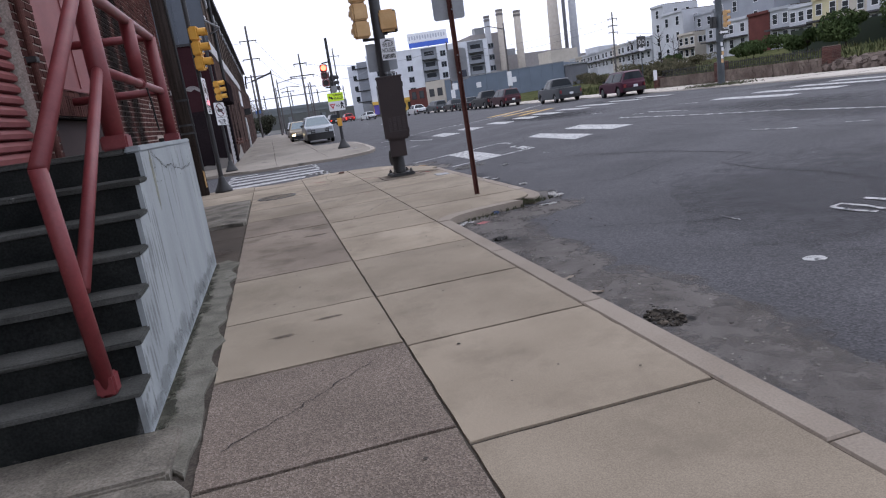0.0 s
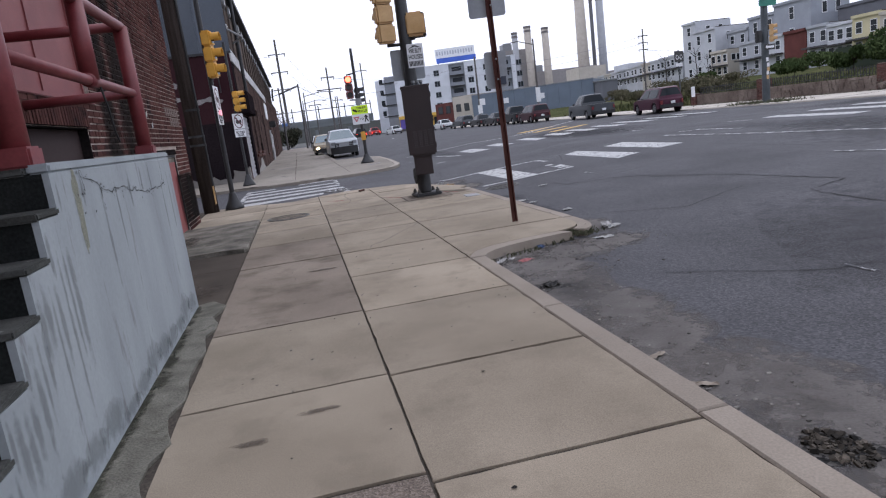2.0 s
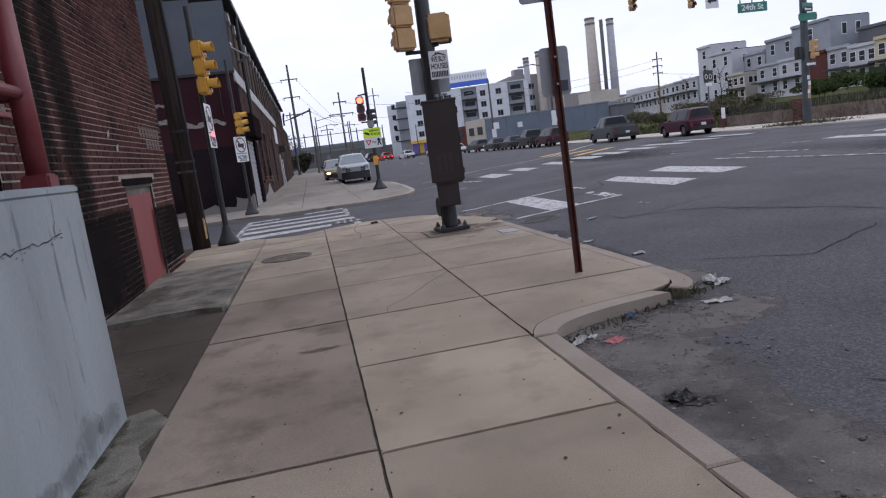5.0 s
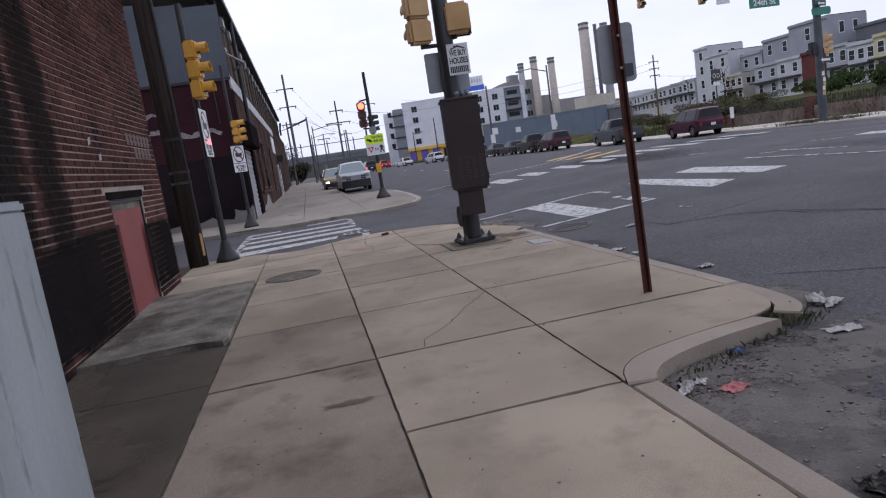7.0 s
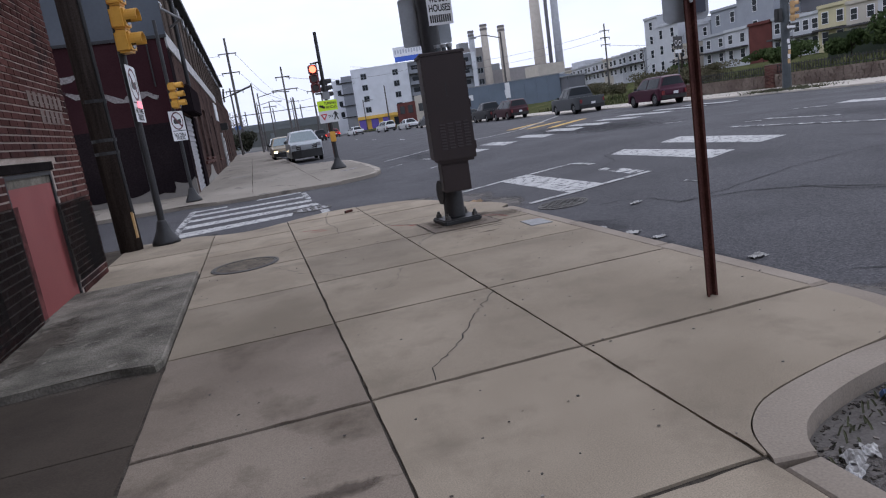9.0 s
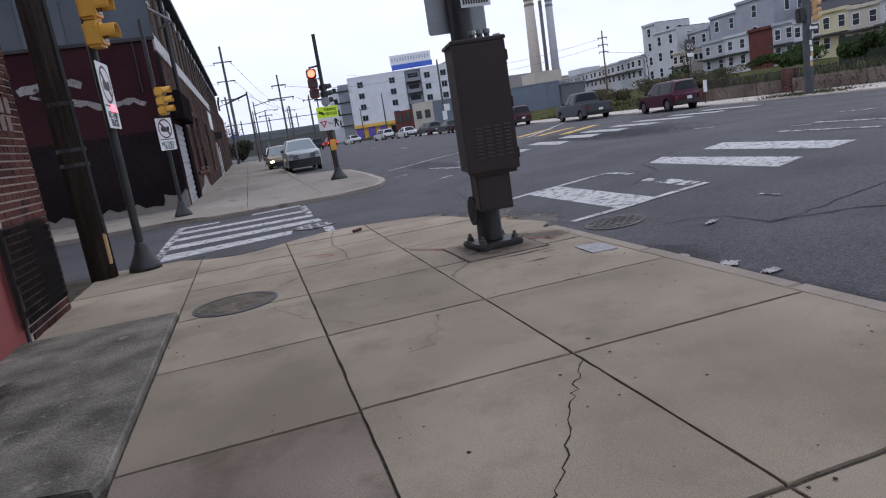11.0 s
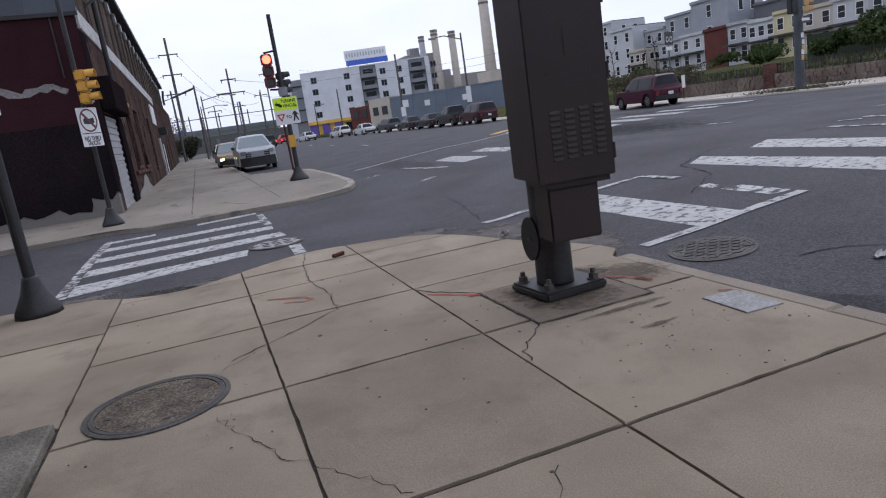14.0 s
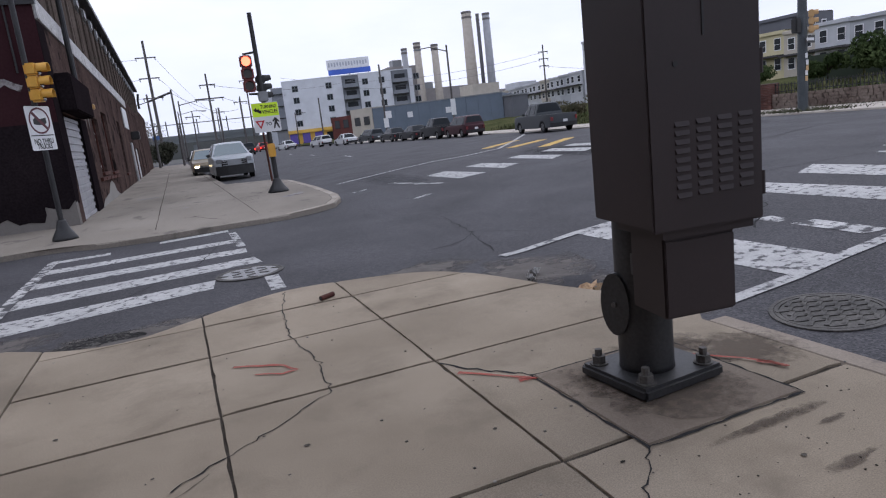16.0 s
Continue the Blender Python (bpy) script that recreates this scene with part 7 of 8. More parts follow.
for k, (x, y, rx, rz, n) in enumerate(((46, 43, 2.2, 1.5, 900), (50, 40, 2.8, 2.3, 1200), (52, 35.5, 3.0, 2.6, 1400), (46, 47, 1.6, 1.0, 600), (56, 33, 3.4, 2.6, 1400), (43, 51, 1.4, 0.7, 500), (54, 44, 2.0, 1.6, 700),
                                       (48, 56, 1.2, 0.8, 400), (60, 66, 2.5, 1.0, 600), (66, 78, 2.5, 1.0, 600), (62, 90, 2.0, 0.9, 500))):
    leafy("shrub", x, y, 0.9 + (x - 31) * 0.035, rx, rz, int(n * 3.2), 200 + k, "dark green overgrown shrub in the vacant lot", leaf=0.17)
for k, (x, y, rx, rz) in enumerate(((35, 52, 1.5, 0.6), (37, 56, 1.8, 0.8), (40, 57, 1.6, 0.7), (38, 61, 2.0, 0.9), (43, 62, 2.2, 0.9), (36, 66, 1.8, 0.8), (42, 69, 2.4, 1.0), (49, 66, 2.2, 0.8), (47, 74, 2.6, 1.0), (39, 74, 2.2, 0.9))):
    leafy("brush", x, y, 0.5 + (x - 31) * 0.035, rx, rz, 1500, 260 + k, "dry brown-green brush in the vacant lot", "brush", 0.12)
for k, (x, y) in enumerate(((40, 60), (44, 72), (58, 84), (70, 100))):
    bt = thing("bare_sapling", (x, y, 1.0), "thin bare leafless sapling in the vacant lot", "tree")
    tb = B()
    rr = random.Random(300 + k)
    zb = 0.9 + (x - 31) * 0.03
    tube(tb, [(x, y, zb - 0.2), (x + 0.1, y, zb + 2.0), (x, y + 0.2, zb + 4.2)], [0.07, 0.05, 0.015], 6)
    for j in range(14):
        a, z = rr.uniform(0, 6.28), zb + rr.uniform(0.8, 3.8)
        branch = tube(B(), [(x + 0.05, y, z), (x + 0.8 * math.cos(a), y + 0.8 * math.sin(a), z + rr.uniform(0.4, 1.1))], [0.025, 0.006], 4)
        part("branch", branch, "wood_pole", bt)
    part("trunk", tb, "wood_pole", bt)
tufts, tr = B(), random.Random(77)
for k in range(7000):
    x = WX + 0.6 + 30 * tr.random() ** 1.7
    y = tr.uniform(8, 75)
    zb = (0.5 if y < 46.5 else 0.0) + 2.6 * ((x - WX - 0.35) / (110 - WX)) ** 0.9
    h, a = tr.uniform(0.15, 0.55) * (1.5 if tr.random() < 0.12 else 1.0), tr.uniform(0, 6.28)
    w, lean = 0.05 + 0.10 * tr.random(), 0.5 * h
    tufts.faces.new([tufts.verts.new(p) for p in ((x - w * math.sin(a), y + w * math.cos(a), zb - 0.1), (x + w * math.sin(a), y - w * math.cos(a), zb - 0.1), (x + lean * math.cos(a), y + lean * math.sin(a), zb + h))])
tagged(part("long_grass", tufts, worn("dry and green long grass", (0.04, 0.058, 0.022), (0.11, 0.105, 0.05), 0.95, scale=0.4, fine=4, bump=0, vary=0.45, island=True)), "rough long grass and weeds in the vacant lot", "grass", kind="stuff")
hoard = thing("hoarding", (49, 47, 1.3), "dark green timber hoarding in the lot", "fence")
part("panel", box(B(), 49.0, 49.15, 42, 52, 1.0, 3.3, m=None), plain("dark green boards", (0.03, 0.04, 0.028), 0.9), hoard)
barrier = thing("orange_barrier", (40, 31.5, 1.2), "orange plastic site barrier on the lot", "barrier")
part("panel", box(B(), 40.0, 40.2, 30.6, 32.4, 1.1, 1.9, 0.03), plain("orange plastic", (0.62, 0.13, 0.05), 0.6), barrier)

# signal mast on the far kerb
rp = thing("mast_pole", (26.9, 33.8, 0.06), "dark grey mast pole with arm, signals and street signs", "signal pole")
part("shaft", tube(B(), [(26.9, 33.8, 0.0), (26.9, 33.8, 8.0)], [0.22, 0.17], 16), "pole_grey", rp)
part("mast_arm", tube(B(), [(26.9, 33.8, 7.5), (20, 33.8, 7.75), (12.5, 33.8, 7.9)], [0.11, 0.09, 0.06], 10), "pole_grey", rp)
signal_head(rp, 17.0, 33.7, 6.85, 7.75, 0, "signal_tan")
signal_head(rp, 20.3, 33.7, 6.7, 7.6, 0, "signal_tan")
plate(rp, "sign_panel", 21.4, 33.65, 6.95, 0.75, 0.75, 0, "sign_white", 0.03, label="white one-direction arrow sign")
part("arrow", slab3(B(), [(-0.28, 0), (-0.08, 0.16), (-0.08, 0.06), (0.28, 0.06), (0.28, -0.06), (-0.08, -0.06), (-0.08, -0.16)], facing(21.4, 33.65, 6.95, 0) @ Matrix.Translation((0, 0, 0.006)), 0.003), "sign_black", rp)
ss = plate(rp, "street_sign", 23.7, 33.6, 6.42, 1.75, 0.48, 0, "sign_green", 0.03, label="green street name sign")
lettering("sign_lettering", "24th St", facing(23.7, 33.6, 6.42, 0) @ Matrix.Translation((0, 0, 0.008)), 0.40, "sign_white", ss, 1.3)
for x in (23.0, 23.7, 24.4):
    part("hanger", box(B(), x - 0.02, x + 0.02, 33.6, 33.64, 6.65, 7.6), "pole_grey", rp)
plate(rp, "street_sign", 26.9, 33.5, 5.65, 1.15, 0.40, 0, "sign_green", 0.12, label="green street name plate")
plate(rp, "street_sign", 26.9, 33.5, 6.15, 1.0, 0.42, 20, "sign_green", 0.03, label="green street name plate")
ow = plate(rp, "sign_panel", 26.9, 33.45, 6.02, 0.8, 0.26, 20, "sign_black", 0.02)
part("arrow", slab3(B(), [(-0.34, 0), (-0.2, 0.10), (-0.2, 0.04), (0.30, 0.04), (0.30, -0.04), (-0.2, -0.04), (-0.2, -0.10)], facing(26.88, 33.44, 6.02, 20) @ Matrix.Translation((0, 0, 0.007)), 0.003), "sign_white", ow)
signal_head(rp, 27.25, 33.55, 3.45, 4.45, 40, "signal_tan")
part("signal_back", box(B(), 26.30, 26.62, 33.6, 33.9, 3.5, 4.15, 0.04), "black", rp)
o2 = plate(rp, "sign_panel", 26.95, 33.45, 3.18, 0.92, 0.32, 15, "sign_black", 0.02, label="black one-way sign")
part("arrow", slab3(B(), [(-0.40, 0), (-0.24, 0.12), (-0.24, 0.06), (0.36, 0.06), (0.36, -0.06), (-0.24, -0.06), (-0.24, -0.12)], facing(26.95, 33.45, 3.18, 15) @ Matrix.Translation((0, 0, 0.006)), 0.003), "sign_white", o2)
for k, (z, c) in enumerate(((2.5, "sign_white"), (2.2, "sign_white"), (1.75, "sign_white"), (1.95, "signal_tan"), (1.5, "signal_tan"))):
    plate(rp, "sticker", 26.85 + 0.05 * (k % 2), 33.565, z, 0.16, 0.22, 0, c, 0.01, label="torn poster scrap")
bp = thing("bike_sign_post", (27.2, 43.0, 0.06), "thin post with a black cycle sign", "sign post")
part("shaft", tube(B(), [(27.2, 43.0, 0), (27.2, 43.0, 4.2)], 0.04, 8), "pole_grey", bp)
bs = plate(bp, "sign_panel", 27.2, 42.94, 3.75, 1.15, 0.75, 25, "sign_black", 0.04)
for dx in (-0.24, 0.24):
    ring = tube(B(), [tuple(facing(27.2, 42.94, 3.75, 25) @ Vector((dx + 0.15 * math.cos(a), -0.05 + 0.15 * math.sin(a), 0.012))) for a in [2 * math.pi * k / 14 for k in range(15)]], 0.022, 5, cap=False)
    part("wheel_symbol", ring, "sign_white", bs)
plate(bp, "sign_panel", 27.2, 42.94, 3.18, 0.8, 0.22, 25, "sign_white", 0.02)
ws = thing("notice_stake", (28.6, 43.6, 0.06), "small white notice on a short stake", "sign")
part("stake", tube(B(), [(28.6, 43.6, 0), (28.6, 43.6, 1.0)], 0.03, 6), "rust", ws)
plate(ws, "sign_panel", 28.6, 43.55, 1.15, 0.5, 0.75, 25, "sign_white", 0.01)

# the far side is scaled about the mean eye to fit the camera's view
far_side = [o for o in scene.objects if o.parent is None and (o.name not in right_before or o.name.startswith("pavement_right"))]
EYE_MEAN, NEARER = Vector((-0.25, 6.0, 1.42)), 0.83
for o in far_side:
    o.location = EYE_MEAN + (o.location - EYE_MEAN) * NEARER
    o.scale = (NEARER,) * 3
# parked cars slide the same way but shrink less, also to fit the view
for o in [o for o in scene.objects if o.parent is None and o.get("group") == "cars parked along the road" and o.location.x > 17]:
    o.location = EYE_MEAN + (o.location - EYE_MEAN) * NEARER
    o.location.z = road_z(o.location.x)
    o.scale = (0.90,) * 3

# ---- row houses beyond the lot ----
def row_house(y0, y1, base, top, color, depth=9.0, back=0.0, cols=2, floors=2, porch=True, label=""):
    """A house in a terrace whose front faces the road."""
    x = 85.5 + 0.1 * (y0 + y1) / 2 + back
    h = thing("row_house", (x + depth / 2, (y0 + y1) / 2, base), label, "house", "terrace beyond the lot")
    part("wall", box(B(), x, x + depth, y0 + 0.03, y1 - 0.03, -0.3, top), color, h)
    part("cornice", box(B(), x - 0.35, x + 0.1, y0 + 0.05, y1 - 0.05, top - 0.45, top + 0.12, 0.05), color, h)
    part("roof", box(B(), x + 0.1, x + depth - 0.2, y0 + 0.1, y1 - 0.1, top, top + 0.15), "joint", h)
    fh = (top - base - 0.6) / floors
    for fl in range(floors):
        for c in range(cols):
            yc = y0 + (y1 - y0) * (c + 0.5) / cols
            z0 = base + fl * fh + fh * 0.28
            w = min(0.55, (y1 - y0) / cols * 0.30)
            fr = part("window", box(B(), x - 0.06, x + 0.02, yc - w - 0.12, yc + w + 0.12, z0 - 0.12, z0 + fh * 0.55 + 0.12), "sign_white", h)
            part("pane", box(B(), x - 0.075, x - 0.06, yc - w, yc + w, z0, z0 + fh * 0.26), "glass", fr)
            part("pane", box(B(), x - 0.085, x - 0.06, yc - w, yc + w, z0 + fh * 0.28, z0 + fh * 0.55), "glass", fr)
    for k, xx in enumerate((x + depth * 0.35, x + depth * 0.7)):
        fr = part("window", box(B(), xx - 0.6, xx + 0.6, y0 - 0.04, y0 + 0.05, base + (floors - 1) * fh + fh * 0.3, base + (floors - 1) * fh + fh * 0.85), "sign_white", h)
        part("pane", box(B(), xx - 0.48, xx + 0.48, y0 - 0.055, y0 - 0.04, base + (floors - 1) * fh + fh * 0.34, base + (floors - 1) * fh + fh * 0.81), "glass", fr)
    if porch:
        part("porch_roof", box(B(), x - 1.6, x, y0 + 0.2, y1 - 0.2, base + fh * 0.92, base + fh * 1.02, 0.03), plain("dark porch roof", (0.06, 0.058, 0.06), 0.8), h)
    return h


HC = {"white": plain("white house paint", (0.42, 0.435, 0.46), 0.8), "pale": plain("pale grey siding", (0.32, 0.335, 0.36), 0.8), "grey": plain("mid grey siding", (0.26, 0.28, 0.31), 0.8), "slate": plain("dark slate siding", (0.12, 0.125, 0.14), 0.8),
      "brick": plain("red house brick", (0.095, 0.034, 0.030), 0.9, d=0.3), "yellow": plain("cream house paint", (0.46, 0.42, 0.27), 0.8), "tan": plain("tan stucco", (0.40, 0.37, 0.32), 0.8)}
for k in range(10):
    y = 157.5 + 6.0 * k
    row_house(y, y + 5.9, 4.6, 10.6 - 0.12 * k, HC[("white", "pale", "white", "tan", "white")[k % 5]], cols=2, label="small white painted terrace house in a long row")
row_house(150.0, 155.5, 3.2, 17.4, HC["white"], 10, cols=1, floors=4, porch=False, label="tall narrow white house with a stepped roof")
row_house(141.2, 150.0, 3.2, 14.8, HC["white"], 10, cols=2, floors=3, porch=False, label="tall white house beside the narrow one")
row_house(134.0, 141.2, 3.0, 13.2, HC["pale"], 9, 4.0, cols=2, floors=3, porch=False, label="pale grey three-storey house set back")
row_house(134.5, 140.8, 3.0, 9.0, HC["tan"], 4, -1.0, cols=3, label="small tan house with a dark porch roof")
row_house(124.2, 133.2, 3.0, 15.0, HC["grey"], 9, 4.5, cols=2, floors=3, porch=False, label="large grey sided house block")
row_house(113.8, 124.0, 3.0, 16.2, HC["grey"], 9, 4.5, cols=1, floors=3, porch=False, label="large grey sided house block, taller part")
row_house(121.5, 129.0, 3.0, 9.5, HC["pale"], 4, -1.0, cols=2, label="pale two-storey house with a low porch")
row_house(114.6, 121.3, 3.0, 9.6, HC["white"], 4, -1.0, cols=2, label="white two-storey house with a low porch")
row_house(108.6, 114.4, 2.9, 9.7, HC["brick"], 9, -0.5, cols=0, porch=False, label="blank red brick house end")
row_house(97.0, 111.5, 2.9, 13.2, HC["slate"], 8, 10, cols=0, porch=False, label="dark slate-grey house behind the terrace")
row_house(103.2, 108.4, 2.8, 9.8, HC["pale"], 9, cols=2, label="pale grey two-storey terrace house")
row_house(97.2, 103.0, 2.8, 9.3, HC["white"], 9, cols=3, label="white two-storey terrace house with three windows")
row_house(91.2, 97.0, 2.8, 9.8, HC["yellow"], 9, cols=2, label="cream yellow two-storey terrace house")
for k, c in enumerate(("tan", "white", "pale", "white", "tan")):
    row_house(85.2 - 6 * k, 91.0 - 6 * k, 2.7, 9.4 + 0.2 * (k % 2), HC[c], 9, cols=2, label="two-storey terrace house in pale paint")

# the terrace is scaled about the mean eye too, to fit the view
for o in [o for o in scene.objects if o.parent is None and o.get("group") == "terrace beyond the lot"]:
    o.location = EYE_MEAN + (o.location - EYE_MEAN) * 0.85
    o.scale = (0.85,) * 3

# ---- far buildings ----
def along(p, q, u, out=0.0, z=0.0):
    """A point u metres along the line p to q and out metres in front of it (towards the road)."""
    d = (Vector(q) - Vector(p)).normalized()
    return Vector((p[0] + d.x * u + d.y * out, p[1] + d.y * u - d.x * out, z))


def slab_on(bm, p, q, u0, u1, o0, o1, z0, z1):
    pts = [along(p, q, u0, o0), along(p, q, u1, o0), along(p, q, u1, o1), along(p, q, u0, o1)]
    return prism(bm, [(v.x, v.y) for v in pts], z0, z1)


apt = thing("apartment_block", (44, 178, 0), "white five-storey apartment block with grey balcony bays", "apartment building")
AP, AQ = (28.1, 179.2), (59.7, 170.0)
span = (Vector(AQ) - Vector(AP)).length
APT_W, APT_G = plain("white apartment cladding", (0.55, 0.57, 0.61), 0.7), plain("grey apartment cladding", (0.20, 0.215, 0.24), 0.7)
bays = [(0, 15.0, "w"), (15.0, 19.2, "g"), (19.2, 27.5, "w"), (27.5, 31.8, "g"), (31.8, span, "w")]
for u0, u1, c in bays:
    part("wall", slab_on(B(), AP, AQ, u0, u1, -16, 0.0 if c == "w" else -0.8, 3.9 if c == "w" else 0, 15.9 if c == "w" else 16.2), APT_W if c == "w" else APT_G, apt)
    for fl in range(4):
        z = 4.7 + 2.85 * fl
        if c == "w":
            for u in ([3.2, 11.6] if u0 == 0 else ([1.6, 5.8] if u1 < 30 else [2.0])):
                w = part("window", slab_on(B(), AP, AQ, u0 + u - 0.75, u0 + u + 0.75, 0.0, 0.08, z, z + 1.5), APT_G, apt)
                part("pane", slab_on(B(), AP, AQ, u0 + u - 0.65, u0 + u - 0.05, 0.08, 0.10, z + 0.1, z + 1.4), "glass", w)
                part("pane", slab_on(B(), AP, AQ, u0 + u + 0.05, u0 + u + 0.65, 0.08, 0.10, z + 0.1, z + 1.4), "glass", w)
        else:
            part("balcony", slab_on(B(), AP, AQ, u0 + 0.3, u1 - 0.3, -0.8, 0.9, z - 0.5, z - 0.3), "black", apt)
            part("balcony_rail", slab_on(B(), AP, AQ, u0 + 0.3, u1 - 0.3, 0.80, 0.88, z - 0.3, z + 0.6), APT_G, apt)
            part("window", slab_on(B(), AP, AQ, u0 + 0.8, u1 - 0.8, -0.78, -0.70, z - 0.2, z + 1.8), "glass", apt)
part("parapet", slab_on(B(), AP, AQ, 0, span, -0.4, 0.06, 15.9, 16.15), APT_W, apt)
part("wing", slab_on(B(), AP, AQ, -3.2, 0.0, -22, -3.0, 0, 15.0), APT_G, apt)
for fl in range(4):
    part("balcony", slab_on(B(), AP, AQ, -4.3, -0.1, -6, -2.6, 4.2 + 3.0 * fl, 4.45 + 3.0 * fl), "black", apt)
part("far_wing", slab_on(B(), AP, AQ, -7.5, -3.2, -40, -14, 0, 15.0), APT_W, apt)
for fl in range(4):
    part("window", slab_on(B(), AP, AQ, -6.2, -5.2, -14.0, -13.9, 4.8 + 3 * fl, 6.2 + 3 * fl), "glass", apt)
YEL, PUR = plain("yellow shopfront", (0.62, 0.38, 0.07), 0.7), plain("purple shopfront", (0.10, 0.07, 0.30), 0.7)
part("shop_floor", slab_on(B(), AP, AQ, 0.0, span, -15.5, -0.3, 0.0, 3.9), YEL, apt)
part("shop_band", slab_on(B(), AP, AQ, 0.0, 22, -0.3, 0.4, 3.1, 3.9), YEL, apt)
for u in (0.2, 3.4, 6.5):
    part("shop_panel", slab_on(B(), AP, AQ, u, u + 1.9, -0.3, 0.1, 0, 3.0), PUR, apt)
for u in (9.5, 13.0, 16.5, 19.5):
    part("shop_window", slab_on(B(), AP, AQ, u, u + 2.4, -0.3, -0.2, 0.3, 2.7), "glass", apt)
bill = thing("roof_billboard", (44, 180, 16.6), "white and blue billboard on the apartment roof", "billboard")
part("panel", slab_on(B(), AP, AQ, 11.5, 22.5, -6.5, -6.2, 18.2, 20.7), "sign_white", bill)
part("blue_base", slab_on(B(), AP, AQ, 11.7, 22.7, -6.6, -6.1, 16.9, 18.2), plain("billboard blue", (0.04, 0.10, 0.42), 0.6), bill)
for k in range(14):
    part("letter_bar", slab_on(B(), AP, AQ, 11.9 + 0.74 * k, 12.3 + 0.74 * k, -6.2, -6.15, 18.9 + 0.2 * (k % 2), 20.0), plain("faint grey lettering", (0.36, 0.38, 0.42), 0.7), bill)
for u in (12, 17, 22):
    part("strut", slab_on(B(), AP, AQ, u, u + 0.2, -6.9, -6.6, 16.6, 20.4), "black", bill)

shop = thing("corner_shop", (30, 122, 0), "low tan and brick corner shop", "building")
SP, SQ = (27.4, 128.0), (31.8, 116.8)
part("wall", slab_on(B(), SP, SQ, 0, 6.0, -10, 0, -0.1, 4.6), HC["brick"], shop)
part("wall", slab_on(B(), SP, SQ, 6.0, 12.0, -10, 0, -0.1, 5.4), HC["tan"], shop)
for u in (1.0, 3.6, 7.0, 9.6):
    part("window", slab_on(B(), SP, SQ, u, u + 1.5, 0, 0.06, 2.6, 4.0), "glass", shop)
blue = thing("blue_grey_wall", (40, 110, 0), "long blank blue-grey warehouse wall", "building")
BP, BQ = (31.8, 116.6), (49.4, 103.6)
bl = (Vector(BQ) - Vector(BP)).length
for k in range(11):
    part("wall_panel", slab_on(B(), BP, BQ, bl * k / 11, bl * (k + 1) / 11 - 0.03, -14, 0.01 * (k % 2), -0.1, 5.1), plain("blue-grey wall paint", (0.115, 0.145, 0.185), 0.75), blue)
part("coping", slab_on(B(), BP, BQ, 0, bl, -0.5, 0.10, 5.1, 5.25), "steel_grey", blue)
for u in (6.0, 12.5):
    part("poster", slab_on(B(), BP, BQ, u, u + 0.9, 0.0, 0.06, 3.0, 3.9), "sign_white", blue)
part("base_band", slab_on(B(), BP, BQ, 0, bl, 0.0, 0.12, -0.1, 0.7), HC["brick"], blue)
shed = thing("grey_shed", (51, 104, 0), "grey shed beside the warehouse wall", "building")
part("wall", box(B(), 49.5, 52.4, 101, 108, 0, 4.4), HC["slate"], shed)
part("roof", box(B(), 49.3, 52.6, 100.8, 108.2, 4.4, 4.6), "steel_grey", shed)


# ---- chimneys of the power station ----
def chimney(x, y, r0, r1, z, color, label):
    c = thing("chimney", (x, y, 0), label, "chimney", "power station chimneys")
    smooth(part("shaft", tube(B(), [(x, y, 0), (x, y, z * 0.5), (x, y, z)], [r0, (r0 + r1) / 2, r1], 20), color, c))
    for s in (0.985, 0.94):
        part("collar", tube(B(), [(x, y, z * s), (x, y, z * s + 1.2)], r1 * 1.10, 20), plain("dark collar", (0.16, 0.15, 0.145), 0.9), c)


CH1, CH2 = plain("tan chimney concrete", (0.40, 0.365, 0.32), 0.9), plain("grey chimney steel", (0.30, 0.31, 0.33), 0.7)
chimney(194.8, 415.5, 4.3, 3.1, 71.5, CH1, "tall tan concrete chimney with a dark rim")
chimney(201.2, 412.3, 1.3, 1.1, 69.3, plain("dark chimney", (0.12, 0.12, 0.13), 0.8), "slim dark steel chimney")
chimney(206.0, 409.5, 2.9, 2.3, 69.0, CH2, "tall pale grey steel chimney")
chimney(154.5, 379.8, 2.5, 2.0, 47.4, CH1, "shorter tan chimney of the group")
chimney(145.0, 383.8, 2.5, 2.0, 49.6, CH1, "shorter tan chimney of the group")
chimney(137.6, 386.5, 2.1, 1.7, 47.0, CH2, "short grey chimney of the group")
plant = thing("power_station", (170, 400, 0), "low brown-grey power station halls", "building")
for x0, x1, y0, y1, z in ((128, 150, 392, 420, 38), (150, 196, 400, 430, 24), (196, 260, 415, 440, 20), (215, 330, 380, 410, 15), (90, 128, 330, 360, 13)):
    # haze is mixed into the hall colour
    part("hall", box(B(), x0, x1, y0, y1, 0, z), plain("hazy brown-grey hall", (0.26, 0.245, 0.24), 0.9), plant)
    part("roof_plant", box(B(), x0 + 4, x0 + 10, y0 + 2, y0 + 8, z, z + 4), "steel_grey", plant)
far = thing("distant_roofs", (150, 260, 0), "hazy distant flat roofs", "building")
rr = random.Random(31)
for k in range(16):
    x, y, w = 112 + 11 * k + rr.uniform(-4, 4), 245 + rr.uniform(-15, 40), rr.uniform(8, 16)
    part("block", box(B(), x, x + w, y, y + 12, 0, rr.uniform(9, 17)), HC[rr.choice(["pale", "tan", "grey", "white"])], far)


